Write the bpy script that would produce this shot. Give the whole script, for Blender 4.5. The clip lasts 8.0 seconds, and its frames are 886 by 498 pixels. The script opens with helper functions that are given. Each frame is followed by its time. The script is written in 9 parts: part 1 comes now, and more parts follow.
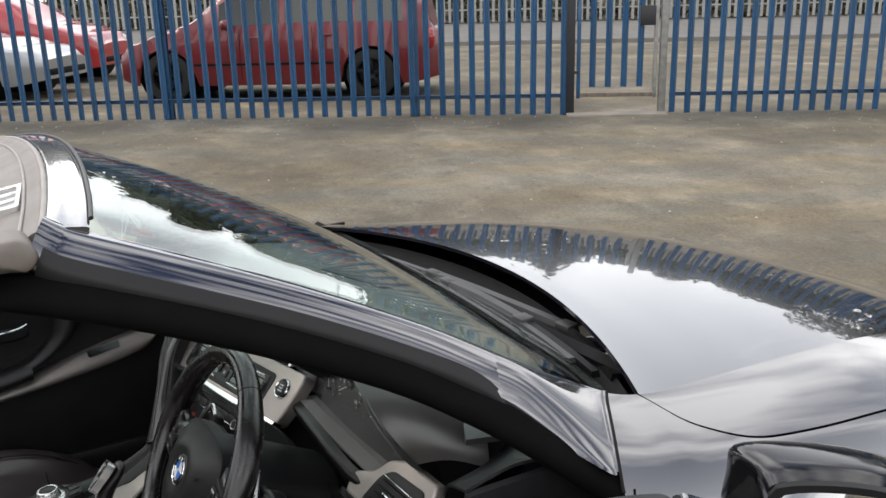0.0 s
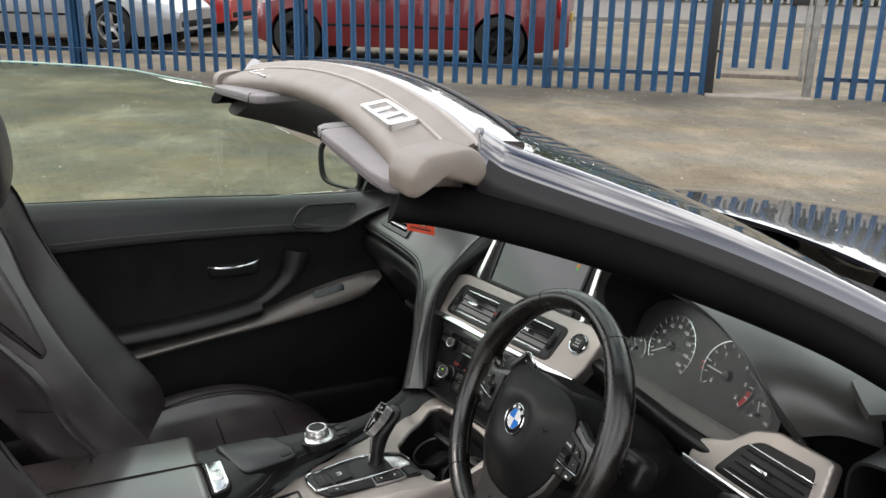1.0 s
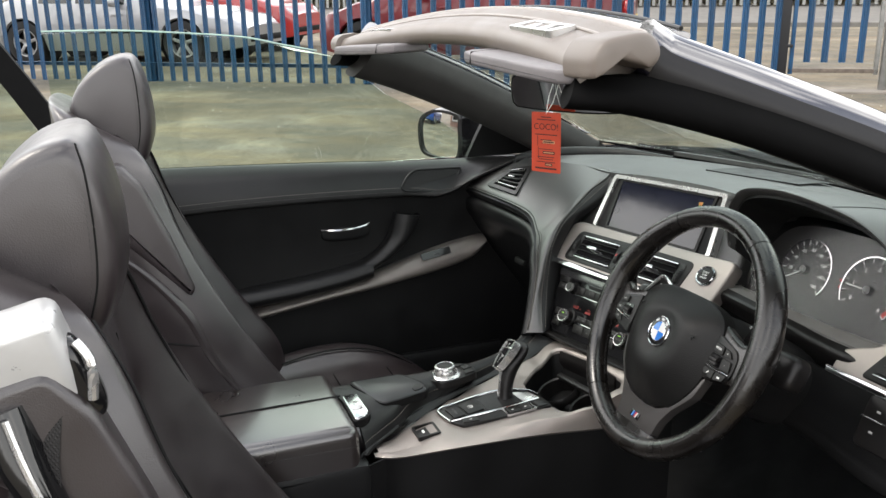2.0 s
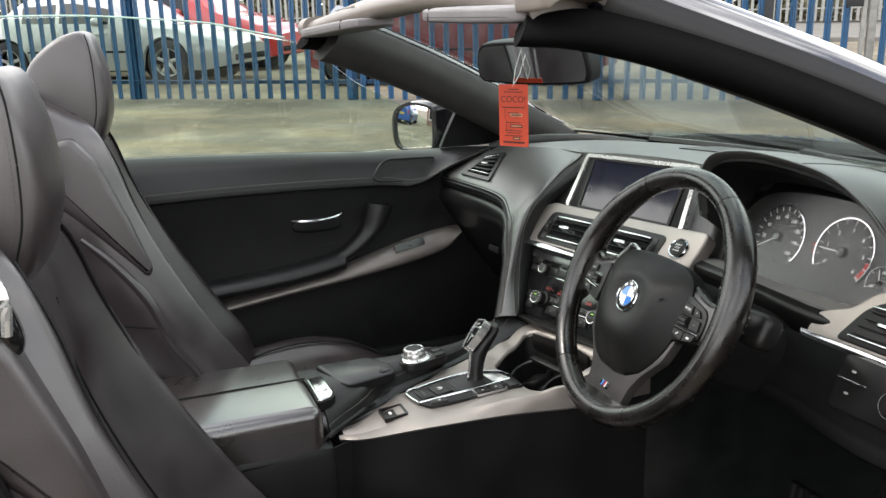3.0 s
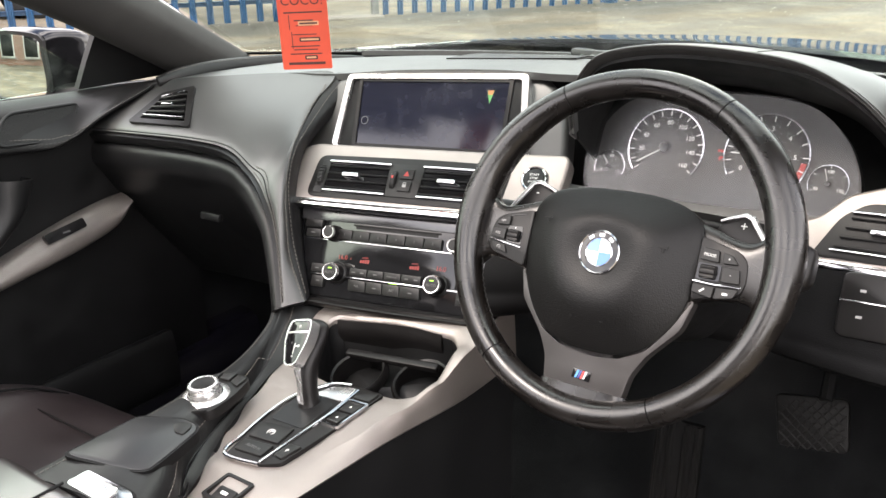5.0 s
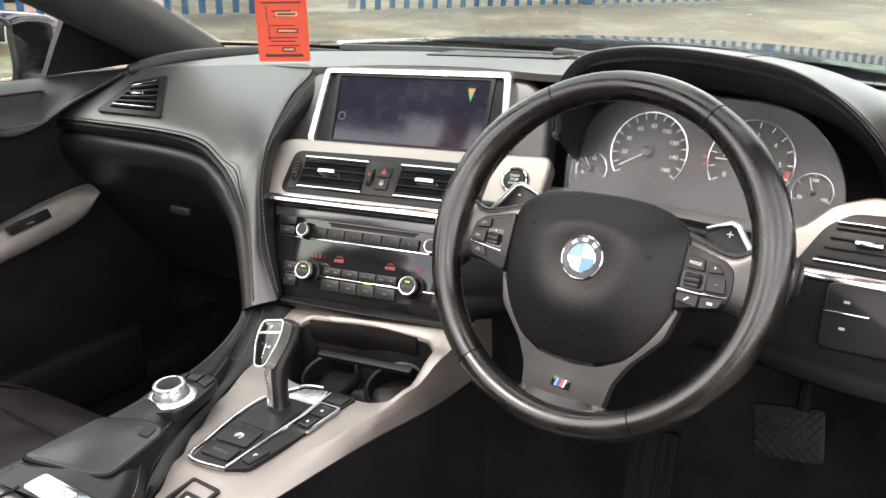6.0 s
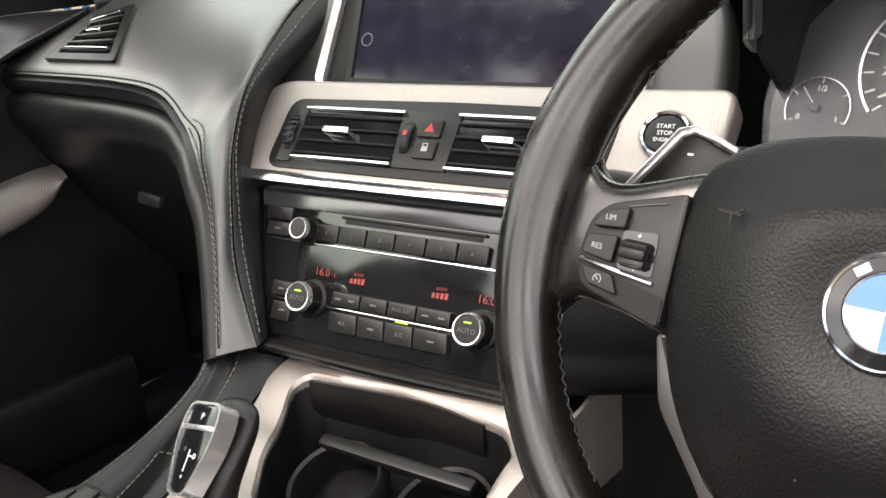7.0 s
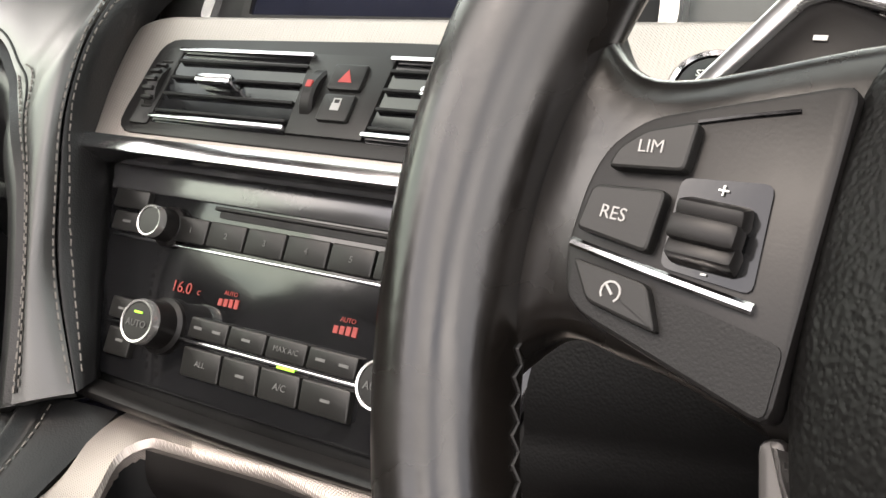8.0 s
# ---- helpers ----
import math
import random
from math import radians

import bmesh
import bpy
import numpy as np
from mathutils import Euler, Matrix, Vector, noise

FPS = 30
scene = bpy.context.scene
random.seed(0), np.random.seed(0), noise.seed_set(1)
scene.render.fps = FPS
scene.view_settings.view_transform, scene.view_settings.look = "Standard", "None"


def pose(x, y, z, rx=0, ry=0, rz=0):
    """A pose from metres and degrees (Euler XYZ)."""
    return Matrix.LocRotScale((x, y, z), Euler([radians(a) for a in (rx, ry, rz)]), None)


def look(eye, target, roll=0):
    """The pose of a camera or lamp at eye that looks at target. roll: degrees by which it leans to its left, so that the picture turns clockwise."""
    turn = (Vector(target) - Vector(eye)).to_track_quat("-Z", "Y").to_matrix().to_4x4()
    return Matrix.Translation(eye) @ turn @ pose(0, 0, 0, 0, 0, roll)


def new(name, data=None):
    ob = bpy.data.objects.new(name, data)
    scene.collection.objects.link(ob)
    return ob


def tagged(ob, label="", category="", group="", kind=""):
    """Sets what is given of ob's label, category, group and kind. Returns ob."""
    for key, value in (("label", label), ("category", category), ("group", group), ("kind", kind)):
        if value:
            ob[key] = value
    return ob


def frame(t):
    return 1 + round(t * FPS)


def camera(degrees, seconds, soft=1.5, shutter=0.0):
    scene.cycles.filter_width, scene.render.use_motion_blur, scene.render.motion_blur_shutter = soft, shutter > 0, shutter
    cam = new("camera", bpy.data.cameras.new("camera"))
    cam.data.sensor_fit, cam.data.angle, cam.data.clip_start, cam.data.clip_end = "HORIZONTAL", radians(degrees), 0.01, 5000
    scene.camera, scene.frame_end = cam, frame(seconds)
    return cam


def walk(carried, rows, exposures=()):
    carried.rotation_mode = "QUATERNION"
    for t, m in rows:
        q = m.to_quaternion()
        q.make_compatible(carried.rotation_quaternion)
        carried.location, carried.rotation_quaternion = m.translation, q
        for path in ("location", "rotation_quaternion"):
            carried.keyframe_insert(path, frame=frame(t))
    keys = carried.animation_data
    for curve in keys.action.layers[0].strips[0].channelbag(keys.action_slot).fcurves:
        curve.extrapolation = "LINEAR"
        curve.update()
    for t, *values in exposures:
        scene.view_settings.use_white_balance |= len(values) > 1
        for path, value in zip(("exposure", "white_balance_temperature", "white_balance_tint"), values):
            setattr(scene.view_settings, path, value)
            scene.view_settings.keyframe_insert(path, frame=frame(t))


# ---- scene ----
# The camera's walk: round the open driver's door and into the cabin.
cam = camera(53.77, 8.0)
PATH = [
    (0, pose(1.5842, 0.0188, 1.5437, 73.670, 1.305, 60.442)),
    (0.5, pose(1.3821, -0.0965, 1.4976, 72.888, -0.135, 64.436)),
    (1, pose(1.3338, -0.2905, 1.4693, 72.071, -1.177, 66.911)),
    (1.5, pose(1.3401, -0.4484, 1.3973, 71.692, -0.216, 68.916)),
    (2.8, pose(1.4102, -0.4002, 1.2936, 74.916, 1.110, 71.317)),
    (3, pose(1.3652, -0.3933, 1.2659, 74.451, 1.203, 69.436)),
    (3.5, pose(1.0903, -0.3799, 1.2281, 70.867, 3.073, 57.803)),
    (4, pose(0.8278, -0.3819, 1.1851, 68.623, 3.911, 45.549)),
    (4.5, pose(0.7330, -0.4279, 1.1801, 68.898, 2.661, 39.208)),
    (5, pose(0.7580, -0.5149, 1.1946, 69.337, 1.061, 36.486)),
    (6.3, pose(0.7108, -0.4757, 1.1836, 69.130, -0.788, 35.146)),
    (6.5, pose(0.6668, -0.3776, 1.1476, 68.726, 0.395, 37.406)),
    (7, pose(0.4687, -0.0791, 1.0225, 68.427, 2.322, 42.110)),
    (7.5, pose(0.3713, 0.0604, 0.9550, 69.876, 1.549, 42.971)),
    (8, pose(0.3465, 0.1021, 0.9185, 71.377, -1.097, 41.847)),
]
walk(cam, PATH, [(0, -0.10, 6450, 10), (0.5, -0.22, 6480, 10), (1.0, 0.20, 6550, 10), (1.5, 0.45, 6600, 10), (3, 0.65, 6550, 9), (3.5, 1.16, 6600, 12), (4, 1.33, 6750, 14), (5, 1.40, 6800, 15), (6.5, 1.28, 6900, 15), (8, 1.36, 7050, 15)])

# ---- sky and sun ----
world = bpy.data.worlds.new("sky")
scene.world = world
world.use_nodes = True
wn, wl = world.node_tree.nodes, world.node_tree.links
wn.clear()
SUN_UP, SUN_ROUND = radians(52), radians(205)
sky = wn.new("ShaderNodeTexSky")
sky.sky_type, sky.sun_disc = "NISHITA", False
sky.sun_elevation, sky.sun_rotation = SUN_UP, SUN_ROUND
wco = wn.new("ShaderNodeTexCoord")
wno = wn.new("ShaderNodeTexNoise")
wno.inputs["Scale"].default_value, wno.inputs["Detail"].default_value = 2.6, 7.0
wno.inputs["Distortion"].default_value = 0.4
wra = wn.new("ShaderNodeValToRGB")
wra.color_ramp.elements[0].position, wra.color_ramp.elements[1].position = 0.40, 0.60
wmi = wn.new("ShaderNodeMix")
wmi.data_type = "RGBA"
wmi.inputs["B"].default_value = (23.0, 22.7, 22.3, 1)
wbg, wou = wn.new("ShaderNodeBackground"), wn.new("ShaderNodeOutputWorld")
wbg.inputs["Strength"].default_value = 0.15
wl.new(wco.outputs["Generated"], wno.inputs["Vector"])
wl.new(wno.outputs["Fac"], wra.inputs["Fac"])
wse, whz, wmx = wn.new("ShaderNodeSeparateXYZ"), wn.new("ShaderNodeMapRange"), wn.new("ShaderNodeMath")
whz.inputs["From Min"].default_value, whz.inputs["From Max"].default_value = 0.02, 0.75
whz.inputs["To Min"].default_value, whz.inputs["To Max"].default_value = 0.8, 0.0
wmx.operation = "MAXIMUM"
wl.new(wco.outputs["Generated"], wse.inputs["Vector"])
wl.new(wse.outputs["Z"], whz.inputs["Value"])
wl.new(wra.outputs["Color"], wmx.inputs[0])
wl.new(whz.outputs["Result"], wmx.inputs[1])
wl.new(wmx.outputs["Value"], wmi.inputs["Factor"])
wl.new(sky.outputs["Color"], wmi.inputs["A"])
wl.new(wmi.outputs["Result"], wbg.inputs["Color"])
wl.new(wbg.outputs["Background"], wou.inputs["Surface"])
sun = new("sun", bpy.data.lights.new("sun", "SUN"))
sun.data.energy, sun.data.angle, sun.data.color = 1.3, radians(14), (1.0, 0.94, 0.86)
sun.matrix_world = look((0, 0, 0), (-math.sin(SUN_ROUND) * math.cos(SUN_UP), -math.cos(SUN_ROUND) * math.cos(SUN_UP), -math.sin(SUN_UP)))


# ---- materials ----
def mat(name, colour, rough=0.5, metal=0.0, coat=0.0, grain=0.0, grain_size=0.001, vary=0.0, vary_size=0.1, rough_vary=0.0,
        bump_kind="noise", spec=0.5, random_tone=0.0):
    """A surface with tone that varies at a coarse scale, and a fine relief. Sizes in metres."""
    m = bpy.data.materials.new(name)
    m.use_nodes = True
    nt = m.node_tree
    n, k = nt.nodes, nt.links
    p = n["Principled BSDF"]
    p.inputs["Base Color"].default_value = (*colour, 1)
    p.inputs["Roughness"].default_value, p.inputs["Metallic"].default_value = rough, metal
    p.inputs["Coat Weight"].default_value, p.inputs["Coat Roughness"].default_value = coat, 0.03
    p.inputs["Specular IOR Level"].default_value = spec
    co = n.new("ShaderNodeTexCoord")
    if vary or rough_vary:
        a = n.new("ShaderNodeTexNoise")
        a.inputs["Scale"].default_value, a.inputs["Detail"].default_value = 1 / vary_size, 5
        k.new(co.outputs["Object"], a.inputs["Vector"])
        if vary:
            r = n.new("ShaderNodeMapRange")
            r.inputs["From Min"].default_value, r.inputs["From Max"].default_value = 0.3, 0.7
            r.inputs["To Min"].default_value, r.inputs["To Max"].default_value = 1 - vary, 1 + vary
            k.new(a.outputs["Fac"], r.inputs["Value"])
            x = n.new("ShaderNodeMix")
            x.data_type, x.blend_type = "RGBA", "MULTIPLY"
            x.inputs["Factor"].default_value = 1
            x.inputs["A"].default_value = (*colour, 1)
            k.new(r.outputs["Result"], x.inputs["B"])
            tone = x.outputs["Result"]
            if random_tone:
                oi, rr = n.new("ShaderNodeObjectInfo"), n.new("ShaderNodeMapRange")
                rr.inputs["To Min"].default_value, rr.inputs["To Max"].default_value = 1 - random_tone, 1 + random_tone
                k.new(oi.outputs["Random"], rr.inputs["Value"])
                y = n.new("ShaderNodeMix")
                y.data_type, y.blend_type = "RGBA", "MULTIPLY"
                y.inputs["Factor"].default_value = 1
                k.new(tone, y.inputs["A"])
                k.new(rr.outputs["Result"], y.inputs["B"])
                tone = y.outputs["Result"]
            k.new(tone, p.inputs["Base Color"])
        if rough_vary:
            r = n.new("ShaderNodeMapRange")
            r.inputs["From Min"].default_value, r.inputs["From Max"].default_value = 0.3, 0.7
            r.inputs["To Min"].default_value, r.inputs["To Max"].default_value = max(rough - rough_vary, 0.02), rough + rough_vary
            k.new(a.outputs["Fac"], r.inputs["Value"])
            k.new(r.outputs["Result"], p.inputs["Roughness"])
    if grain:
        if bump_kind == "voronoi":
            g = n.new("ShaderNodeTexVoronoi")
            g.feature = "SMOOTH_F1"
            g.inputs["Scale"].default_value = 1 / grain_size
            out = g.outputs["Distance"]
        elif bump_kind == "weave":
            g = n.new("ShaderNodeTexWave")
            g.bands_direction = "DIAGONAL"
            g.inputs["Scale"].default_value = 0.32 / grain_size
            g2, turned, both = n.new("ShaderNodeTexWave"), n.new("ShaderNodeMapping"), n.new("ShaderNodeMath")
            g2.bands_direction = "DIAGONAL"
            g2.inputs["Scale"].default_value = 0.32 / grain_size
            turned.inputs["Rotation"].default_value = (0, 0, radians(90))
            k.new(co.outputs["Object"], turned.inputs["Vector"])
            k.new(turned.outputs["Vector"], g2.inputs["Vector"])
            both.operation = "MULTIPLY"
            k.new(g.outputs["Fac"], both.inputs[0])
            k.new(g2.outputs["Fac"], both.inputs[1])
            out = both.outputs["Value"]
        else:
            g = n.new("ShaderNodeTexNoise")
            g.inputs["Scale"].default_value, g.inputs["Detail"].default_value = 1 / grain_size, 3
            out = g.outputs["Fac"]
        k.new(co.outputs["Object"], g.inputs["Vector"])
        b = n.new("ShaderNodeBump")
        b.inputs["Strength"].default_value, b.inputs["Distance"].default_value = grain, grain_size * 0.6
        k.new(out, b.inputs["Height"])
        k.new(b.outputs["Normal"], p.inputs["Normal"])
    return m


def pane(name, tint, gloss=1.0, rough=0.0):
    """Thin glass: clear or tinted, with a mirror's gloss that grows at a slant."""
    m = bpy.data.materials.new(name)
    m.use_nodes = True
    n, k = m.node_tree.nodes, m.node_tree.links
    n.clear()
    t, g, f, x, o = (n.new("ShaderNode" + s) for s in ("BsdfTransparent", "BsdfGlossy", "LayerWeight", "MixShader", "OutputMaterial"))
    q, a = n.new("ShaderNodeMath"), n.new("ShaderNodeMath")
    q.operation, q.inputs[1].default_value = "POWER", 5.0
    a.operation, a.inputs[1].default_value, a.inputs[2].default_value = "MULTIPLY_ADD", 0.92, 0.045
    t.inputs["Color"].default_value = (*tint, 1)
    g.inputs["Roughness"].default_value = rough
    g.inputs["Color"].default_value = (gloss, gloss, gloss, 1)
    f.inputs["Blend"].default_value = 0.5
    k.new(f.outputs["Facing"], q.inputs[0])
    k.new(q.outputs["Value"], a.inputs[0])
    k.new(a.outputs["Value"], x.inputs["Fac"])
    k.new(t.outputs["BSDF"], x.inputs[1])
    k.new(g.outputs["BSDF"], x.inputs[2])
    k.new(x.outputs["Shader"], o.inputs["Surface"])
    return m


def glow(name, colour, strength):
    m = mat(name, colour, 0.5)
    p = m.node_tree.nodes["Principled BSDF"]
    p.inputs["Emission Color"].default_value, p.inputs["Emission Strength"].default_value = (*colour, 1), strength
    return m


PAINT = mat("midnight_paint", (0.016, 0.0145, 0.024), 0.20, 0.6, 1.0, 0.03, 0.0006, 0.15, 0.4)
PAINT.node_tree.nodes["Principled BSDF"].inputs["Coat IOR"].default_value = 2.1
LEATHER = mat("black_leather", (0.0075, 0.0075, 0.0077), 0.40, spec=0.30, grain=0.20, grain_size=0.0011, bump_kind="voronoi", vary=0.18, vary_size=0.09, rough_vary=0.05)
PILLARCLOTH = mat("pillar_cloth", (0.034, 0.032, 0.031), 0.7, spec=0.3, grain=0.3, grain_size=0.0012, vary=0.12, vary_size=0.05)
DASH = mat("dash_leather", (0.029, 0.029, 0.028), 0.38, spec=0.80, grain=0.10, grain_size=0.0009, bump_kind="voronoi", vary=0.08, vary_size=0.12, rough_vary=0.03)
SEAT = mat("seat_leather", (0.0205, 0.0155, 0.0165), 0.36, spec=0.85, grain=0.16, grain_size=0.0013, bump_kind="voronoi", vary=0.18, vary_size=0.07, rough_vary=0.08)
RIM = mat("worn_wheel_leather", (0.0058, 0.0048, 0.0042), 0.27, spec=0.55, grain=0.03, grain_size=0.0045, vary=0.30, vary_size=0.03, rough_vary=0.08)
PAD = mat("airbag_cover", (0.0048, 0.0047, 0.0046), 0.42, spec=0.20, grain=0.36, grain_size=0.0012, bump_kind="voronoi", vary=0.12, vary_size=0.05)
PLASTIC = mat("black_plastic", (0.0062, 0.0062, 0.0064), 0.50, spec=0.20, grain=0.2, grain_size=0.0006, vary=0.2, vary_size=0.05, rough_vary=0.08)
KNEEBLACK = mat("matt_black_plastic", (0.0045, 0.0045, 0.0047), 0.6, spec=0.10, grain=0.3, grain_size=0.0012, bump_kind="voronoi", vary=0.2, vary_size=0.05)
SMOOTH = mat("smooth_plastic", (0.0068, 0.0062, 0.0061), 0.38, spec=0.24, grain=0.05, grain_size=0.0008, vary=0.15, vary_size=0.03, rough_vary=0.05)
KEYCAP = mat("key_plastic", (0.0100, 0.0098, 0.0094), 0.40, spec=0.27, grain=0.05, grain_size=0.0008, vary=0.15, vary_size=0.02, rough_vary=0.05)
GLOSSY = mat("gloss_black", (0.006, 0.006, 0.0065), 0.09, grain=0.01, grain_size=0.002, vary=0.1, vary_size=0.05, rough_vary=0.04)
GRILLE = mat("grille_cloth", (0.009, 0.009, 0.0088), 0.6, spec=0.3, grain=0.8, grain_size=0.0022, bump_kind="voronoi", vary=0.15, vary_size=0.03)
FASCIA = mat("radio_fascia", (0.030, 0.030, 0.031), 0.20, spec=0.9, grain=0.02, grain_size=0.002, vary=0.1, vary_size=0.05, rough_vary=0.04)
KEYPRINT = mat("key_print", (0.26, 0.255, 0.25), 0.6, vary=0.05, vary_size=0.01)
LIDBLACK = mat("lid_plastic", (0.011, 0.011, 0.0118), 0.36, spec=0.45, grain=0.06, grain_size=0.0008, vary=0.2, vary_size=0.04, rough_vary=0.06)
RUBBER = mat("rubber", (0.0050, 0.0050, 0.0052), 0.62, spec=0.16, grain=0.15, grain_size=0.001, vary=0.2, vary_size=0.04)
CARPET = mat("black_carpet", (0.0150, 0.0155, 0.0162), 0.95, grain=1.0, grain_size=0.002, vary=0.25, vary_size=0.06, spec=0.1)
CHROME = mat("chrome", (0.60, 0.60, 0.61), 0.14, 1.0, vary=0.03, vary_size=0.03, rough_vary=0.03)
SATIN = mat("satin_silver", (0.58, 0.575, 0.565), 0.27, 0.85, grain=0.03, grain_size=0.0006, vary=0.03, vary_size=0.05, rough_vary=0.03)
WEAVE = mat("woven_trim", (0.310, 0.276, 0.256), 0.40, 0.80, 0.05, grain=0.42, grain_size=0.0010, bump_kind="weave", vary=0.03, vary_size=0.08, rough_vary=0.02)
VISOR = mat("visor_grey", (0.125, 0.115, 0.118), 0.55, grain=0.2, grain_size=0.001, vary=0.1, vary_size=0.05)
ROOFSEAL = mat("roof_seal", (0.24, 0.215, 0.195), 0.45, grain=0.1, grain_size=0.001, vary=0.1, vary_size=0.04)
COVER = mat("taupe_cover", (0.118, 0.098, 0.083), 0.45, spec=0.55, grain=0.12, grain_size=0.001, vary=0.08, vary_size=0.06, rough_vary=0.06)
SPOKE = mat("spoke_grey", (0.036, 0.033, 0.032), 0.42, 0.3, grain=0.05, grain_size=0.0006, vary=0.08, vary_size=0.03)
THREAD = mat("thread", (0.115, 0.104, 0.094), 0.75, vary=0.3, vary_size=0.004)
DARKTHREAD = mat("dark_thread", (0.035, 0.034, 0.034), 0.7, vary=0.2, vary_size=0.004)
PEARL = mat("silver_plastic", (0.50, 0.50, 0.495), 0.32, 0.45, grain=0.03, grain_size=0.0008, vary=0.04, vary_size=0.03, rough_vary=0.05)
WIPER = mat("faded_wiper_plastic", (0.026, 0.026, 0.026), 0.5, grain=0.15, grain_size=0.001, vary=0.2, vary_size=0.04)
SEALBLACK = mat("soft_black_seal", (0.0026, 0.0026, 0.0027), 0.8, spec=0.06, grain=0.2, grain_size=0.001, vary=0.2, vary_size=0.04)
MOULDING = mat("grey_moulding", (0.011, 0.0108, 0.0115), 0.42, spec=0.25, grain=0.1, grain_size=0.0008, vary=0.1, vary_size=0.05)
WEBBING = mat("belt_webbing", (0.012, 0.011, 0.0105), 0.8, grain=0.8, grain_size=0.002, bump_kind="weave", vary=0.2, vary_size=0.03)
GLASS = pane("clear_glass", (0.93, 0.985, 0.955))
DIALGLASS = pane("dial_cover", (0.97, 0.97, 0.97), 0.40, 0.32)
GREENGLASS = pane("green_glass", (0.86, 0.93, 0.87))
SCREEN = mat("screen_glass", (0.010, 0.011, 0.019), 0.12, grain=0.01, grain_size=0.004, vary=0.18, vary_size=0.02, rough_vary=0.03)
MIRROR = mat("mirror_glass", (0.82, 0.84, 0.84), 0.01, 1.0)
DIAL = mat("dial_face", (0.024, 0.0235, 0.023), 0.42, 0.1, vary=0.10, vary_size=0.05)
DIALDARK = mat("dial_dark", (0.007, 0.007, 0.0075), 0.6, vary=0.1, vary_size=0.02)
WHITE = mat("white_print", (0.62, 0.62, 0.60), 0.6, vary=0.05, vary_size=0.01)
GREYPRINT = mat("grey_print", (0.075, 0.075, 0.074), 0.6, vary=0.05, vary_size=0.01)
REDPRINT = mat("red_print", (0.30, 0.020, 0.017), 0.5, vary=0.05, vary_size=0.01)
REDGLOW = glow("red_display", (0.20, 0.012, 0.008), 0.05)
WARNGLOW = glow("warning_red", (0.55, 0.02, 0.02), 0.10)
# pale tone stands in for sky mirrored low in the dial lens
SHELFGLARE = mat("shelf_sky_glare", (0.15, 0.145, 0.14), 0.35, spec=0.6, grain=0.03, grain_size=0.001, vary=0.08, vary_size=0.05)
GREENGLOW = glow("green_lamp", (0.35, 0.9, 0.05), 0.14)
BLUE = mat("badge_blue", (0.018, 0.12, 0.40), 0.2, coat=1.0, vary=0.05, vary_size=0.01)
ENAMEL = mat("badge_white", (0.52, 0.52, 0.52), 0.2, coat=1.0, vary=0.04, vary_size=0.01)
TAG = mat("orange_card", (0.46, 0.050, 0.018), 0.55, grain=0.1, grain_size=0.002, vary=0.06, vary_size=0.02)
TAGINK = mat("card_ink", (0.045, 0.010, 0.008), 0.6, vary=0.1, vary_size=0.01)
CREAM = mat("card_cream", (0.45, 0.24, 0.13), 0.6, vary=0.1, vary_size=0.01)


from mathutils.bvhtree import BVHTree


# ---- building helpers ----
def vec(p):
    return Vector(p)


def part(name, bm, material, parent, label="", smooth=True, shadow=True):
    """Links a bmesh as one mesh object under a thing or under a part."""
    if smooth:
        for f in bm.faces:
            f.smooth = True
        for e in bm.edges:
            if len(e.link_faces) == 2 and e.calc_face_angle(0) > radians(38):
                e.smooth = False
    me = bpy.data.meshes.new(name)
    bm.to_mesh(me)
    bm.free()
    ob = new(name, me)
    me.materials.append(material)
    if parent:
        ob.parent = parent
    if label:
        tagged(ob, label)
    ob.visible_shadow = shadow
    return ob


def lay(ob, pts, hint, lift=0.0004):
    """Lays a line on a mesh, on the side of hint."""
    tree = BVHTree.FromPolygons([v.co for v in ob.data.vertices], [tuple(p.vertices) for p in ob.data.polygons])
    h = vec(hint).normalized()
    res = []
    for p in pts:
        q = vec(p) + h * 0.02
        place = tree.find_nearest(q)[0]
        res.append(place + (q - place).normalized() * lift)
    return res


def lay_across(ob, pts, way, lift=0.0004):
    """Lays a line on a mesh as seen along a direction."""
    tree = BVHTree.FromPolygons([v.co for v in ob.data.vertices], [tuple(p.vertices) for p in ob.data.polygons])
    w = vec(way).normalized()
    res = []
    for p in pts:
        place = tree.ray_cast(vec(p) + w * 0.2, -w)[0]
        if place is not None:
            res.append(place + w * lift)
    return res


def sheet_line(rows, nv, k, first=0.0, last=1.0):
    """A line along a loft at the share k across its rows: places and normals."""
    fine = [curve_by_steps(r, nv, False) for r in rows]
    cols = [curve_by_steps([f[j] for f in fine], 241) for j in range(nv)]
    res = []
    for j in range(max(1, int(first * nv)), min(nv - 1, int(last * nv))):
        i = min(max(int(round((k(j / (nv - 1)) if callable(k) else k) * 240)), 1), 239)
        n = (cols[j + 1][i] - cols[j - 1][i]).cross(cols[j][i + 1] - cols[j][i - 1]).normalized()
        res.append((cols[j][i], n if n.dot(vec((0.1, -0.7, 0.6))) > 0 else -n))
    return res


def lay_near(ob, line, lift=0.0003):
    """Lays such a line on its mesh."""
    tree = BVHTree.FromPolygons([v.co for v in ob.data.vertices], [tuple(p.vertices) for p in ob.data.polygons])
    res = []
    for p, n in line:
        place = tree.find_nearest(p + n * 0.004)[0]
        res.append(place + n * lift)
    return res


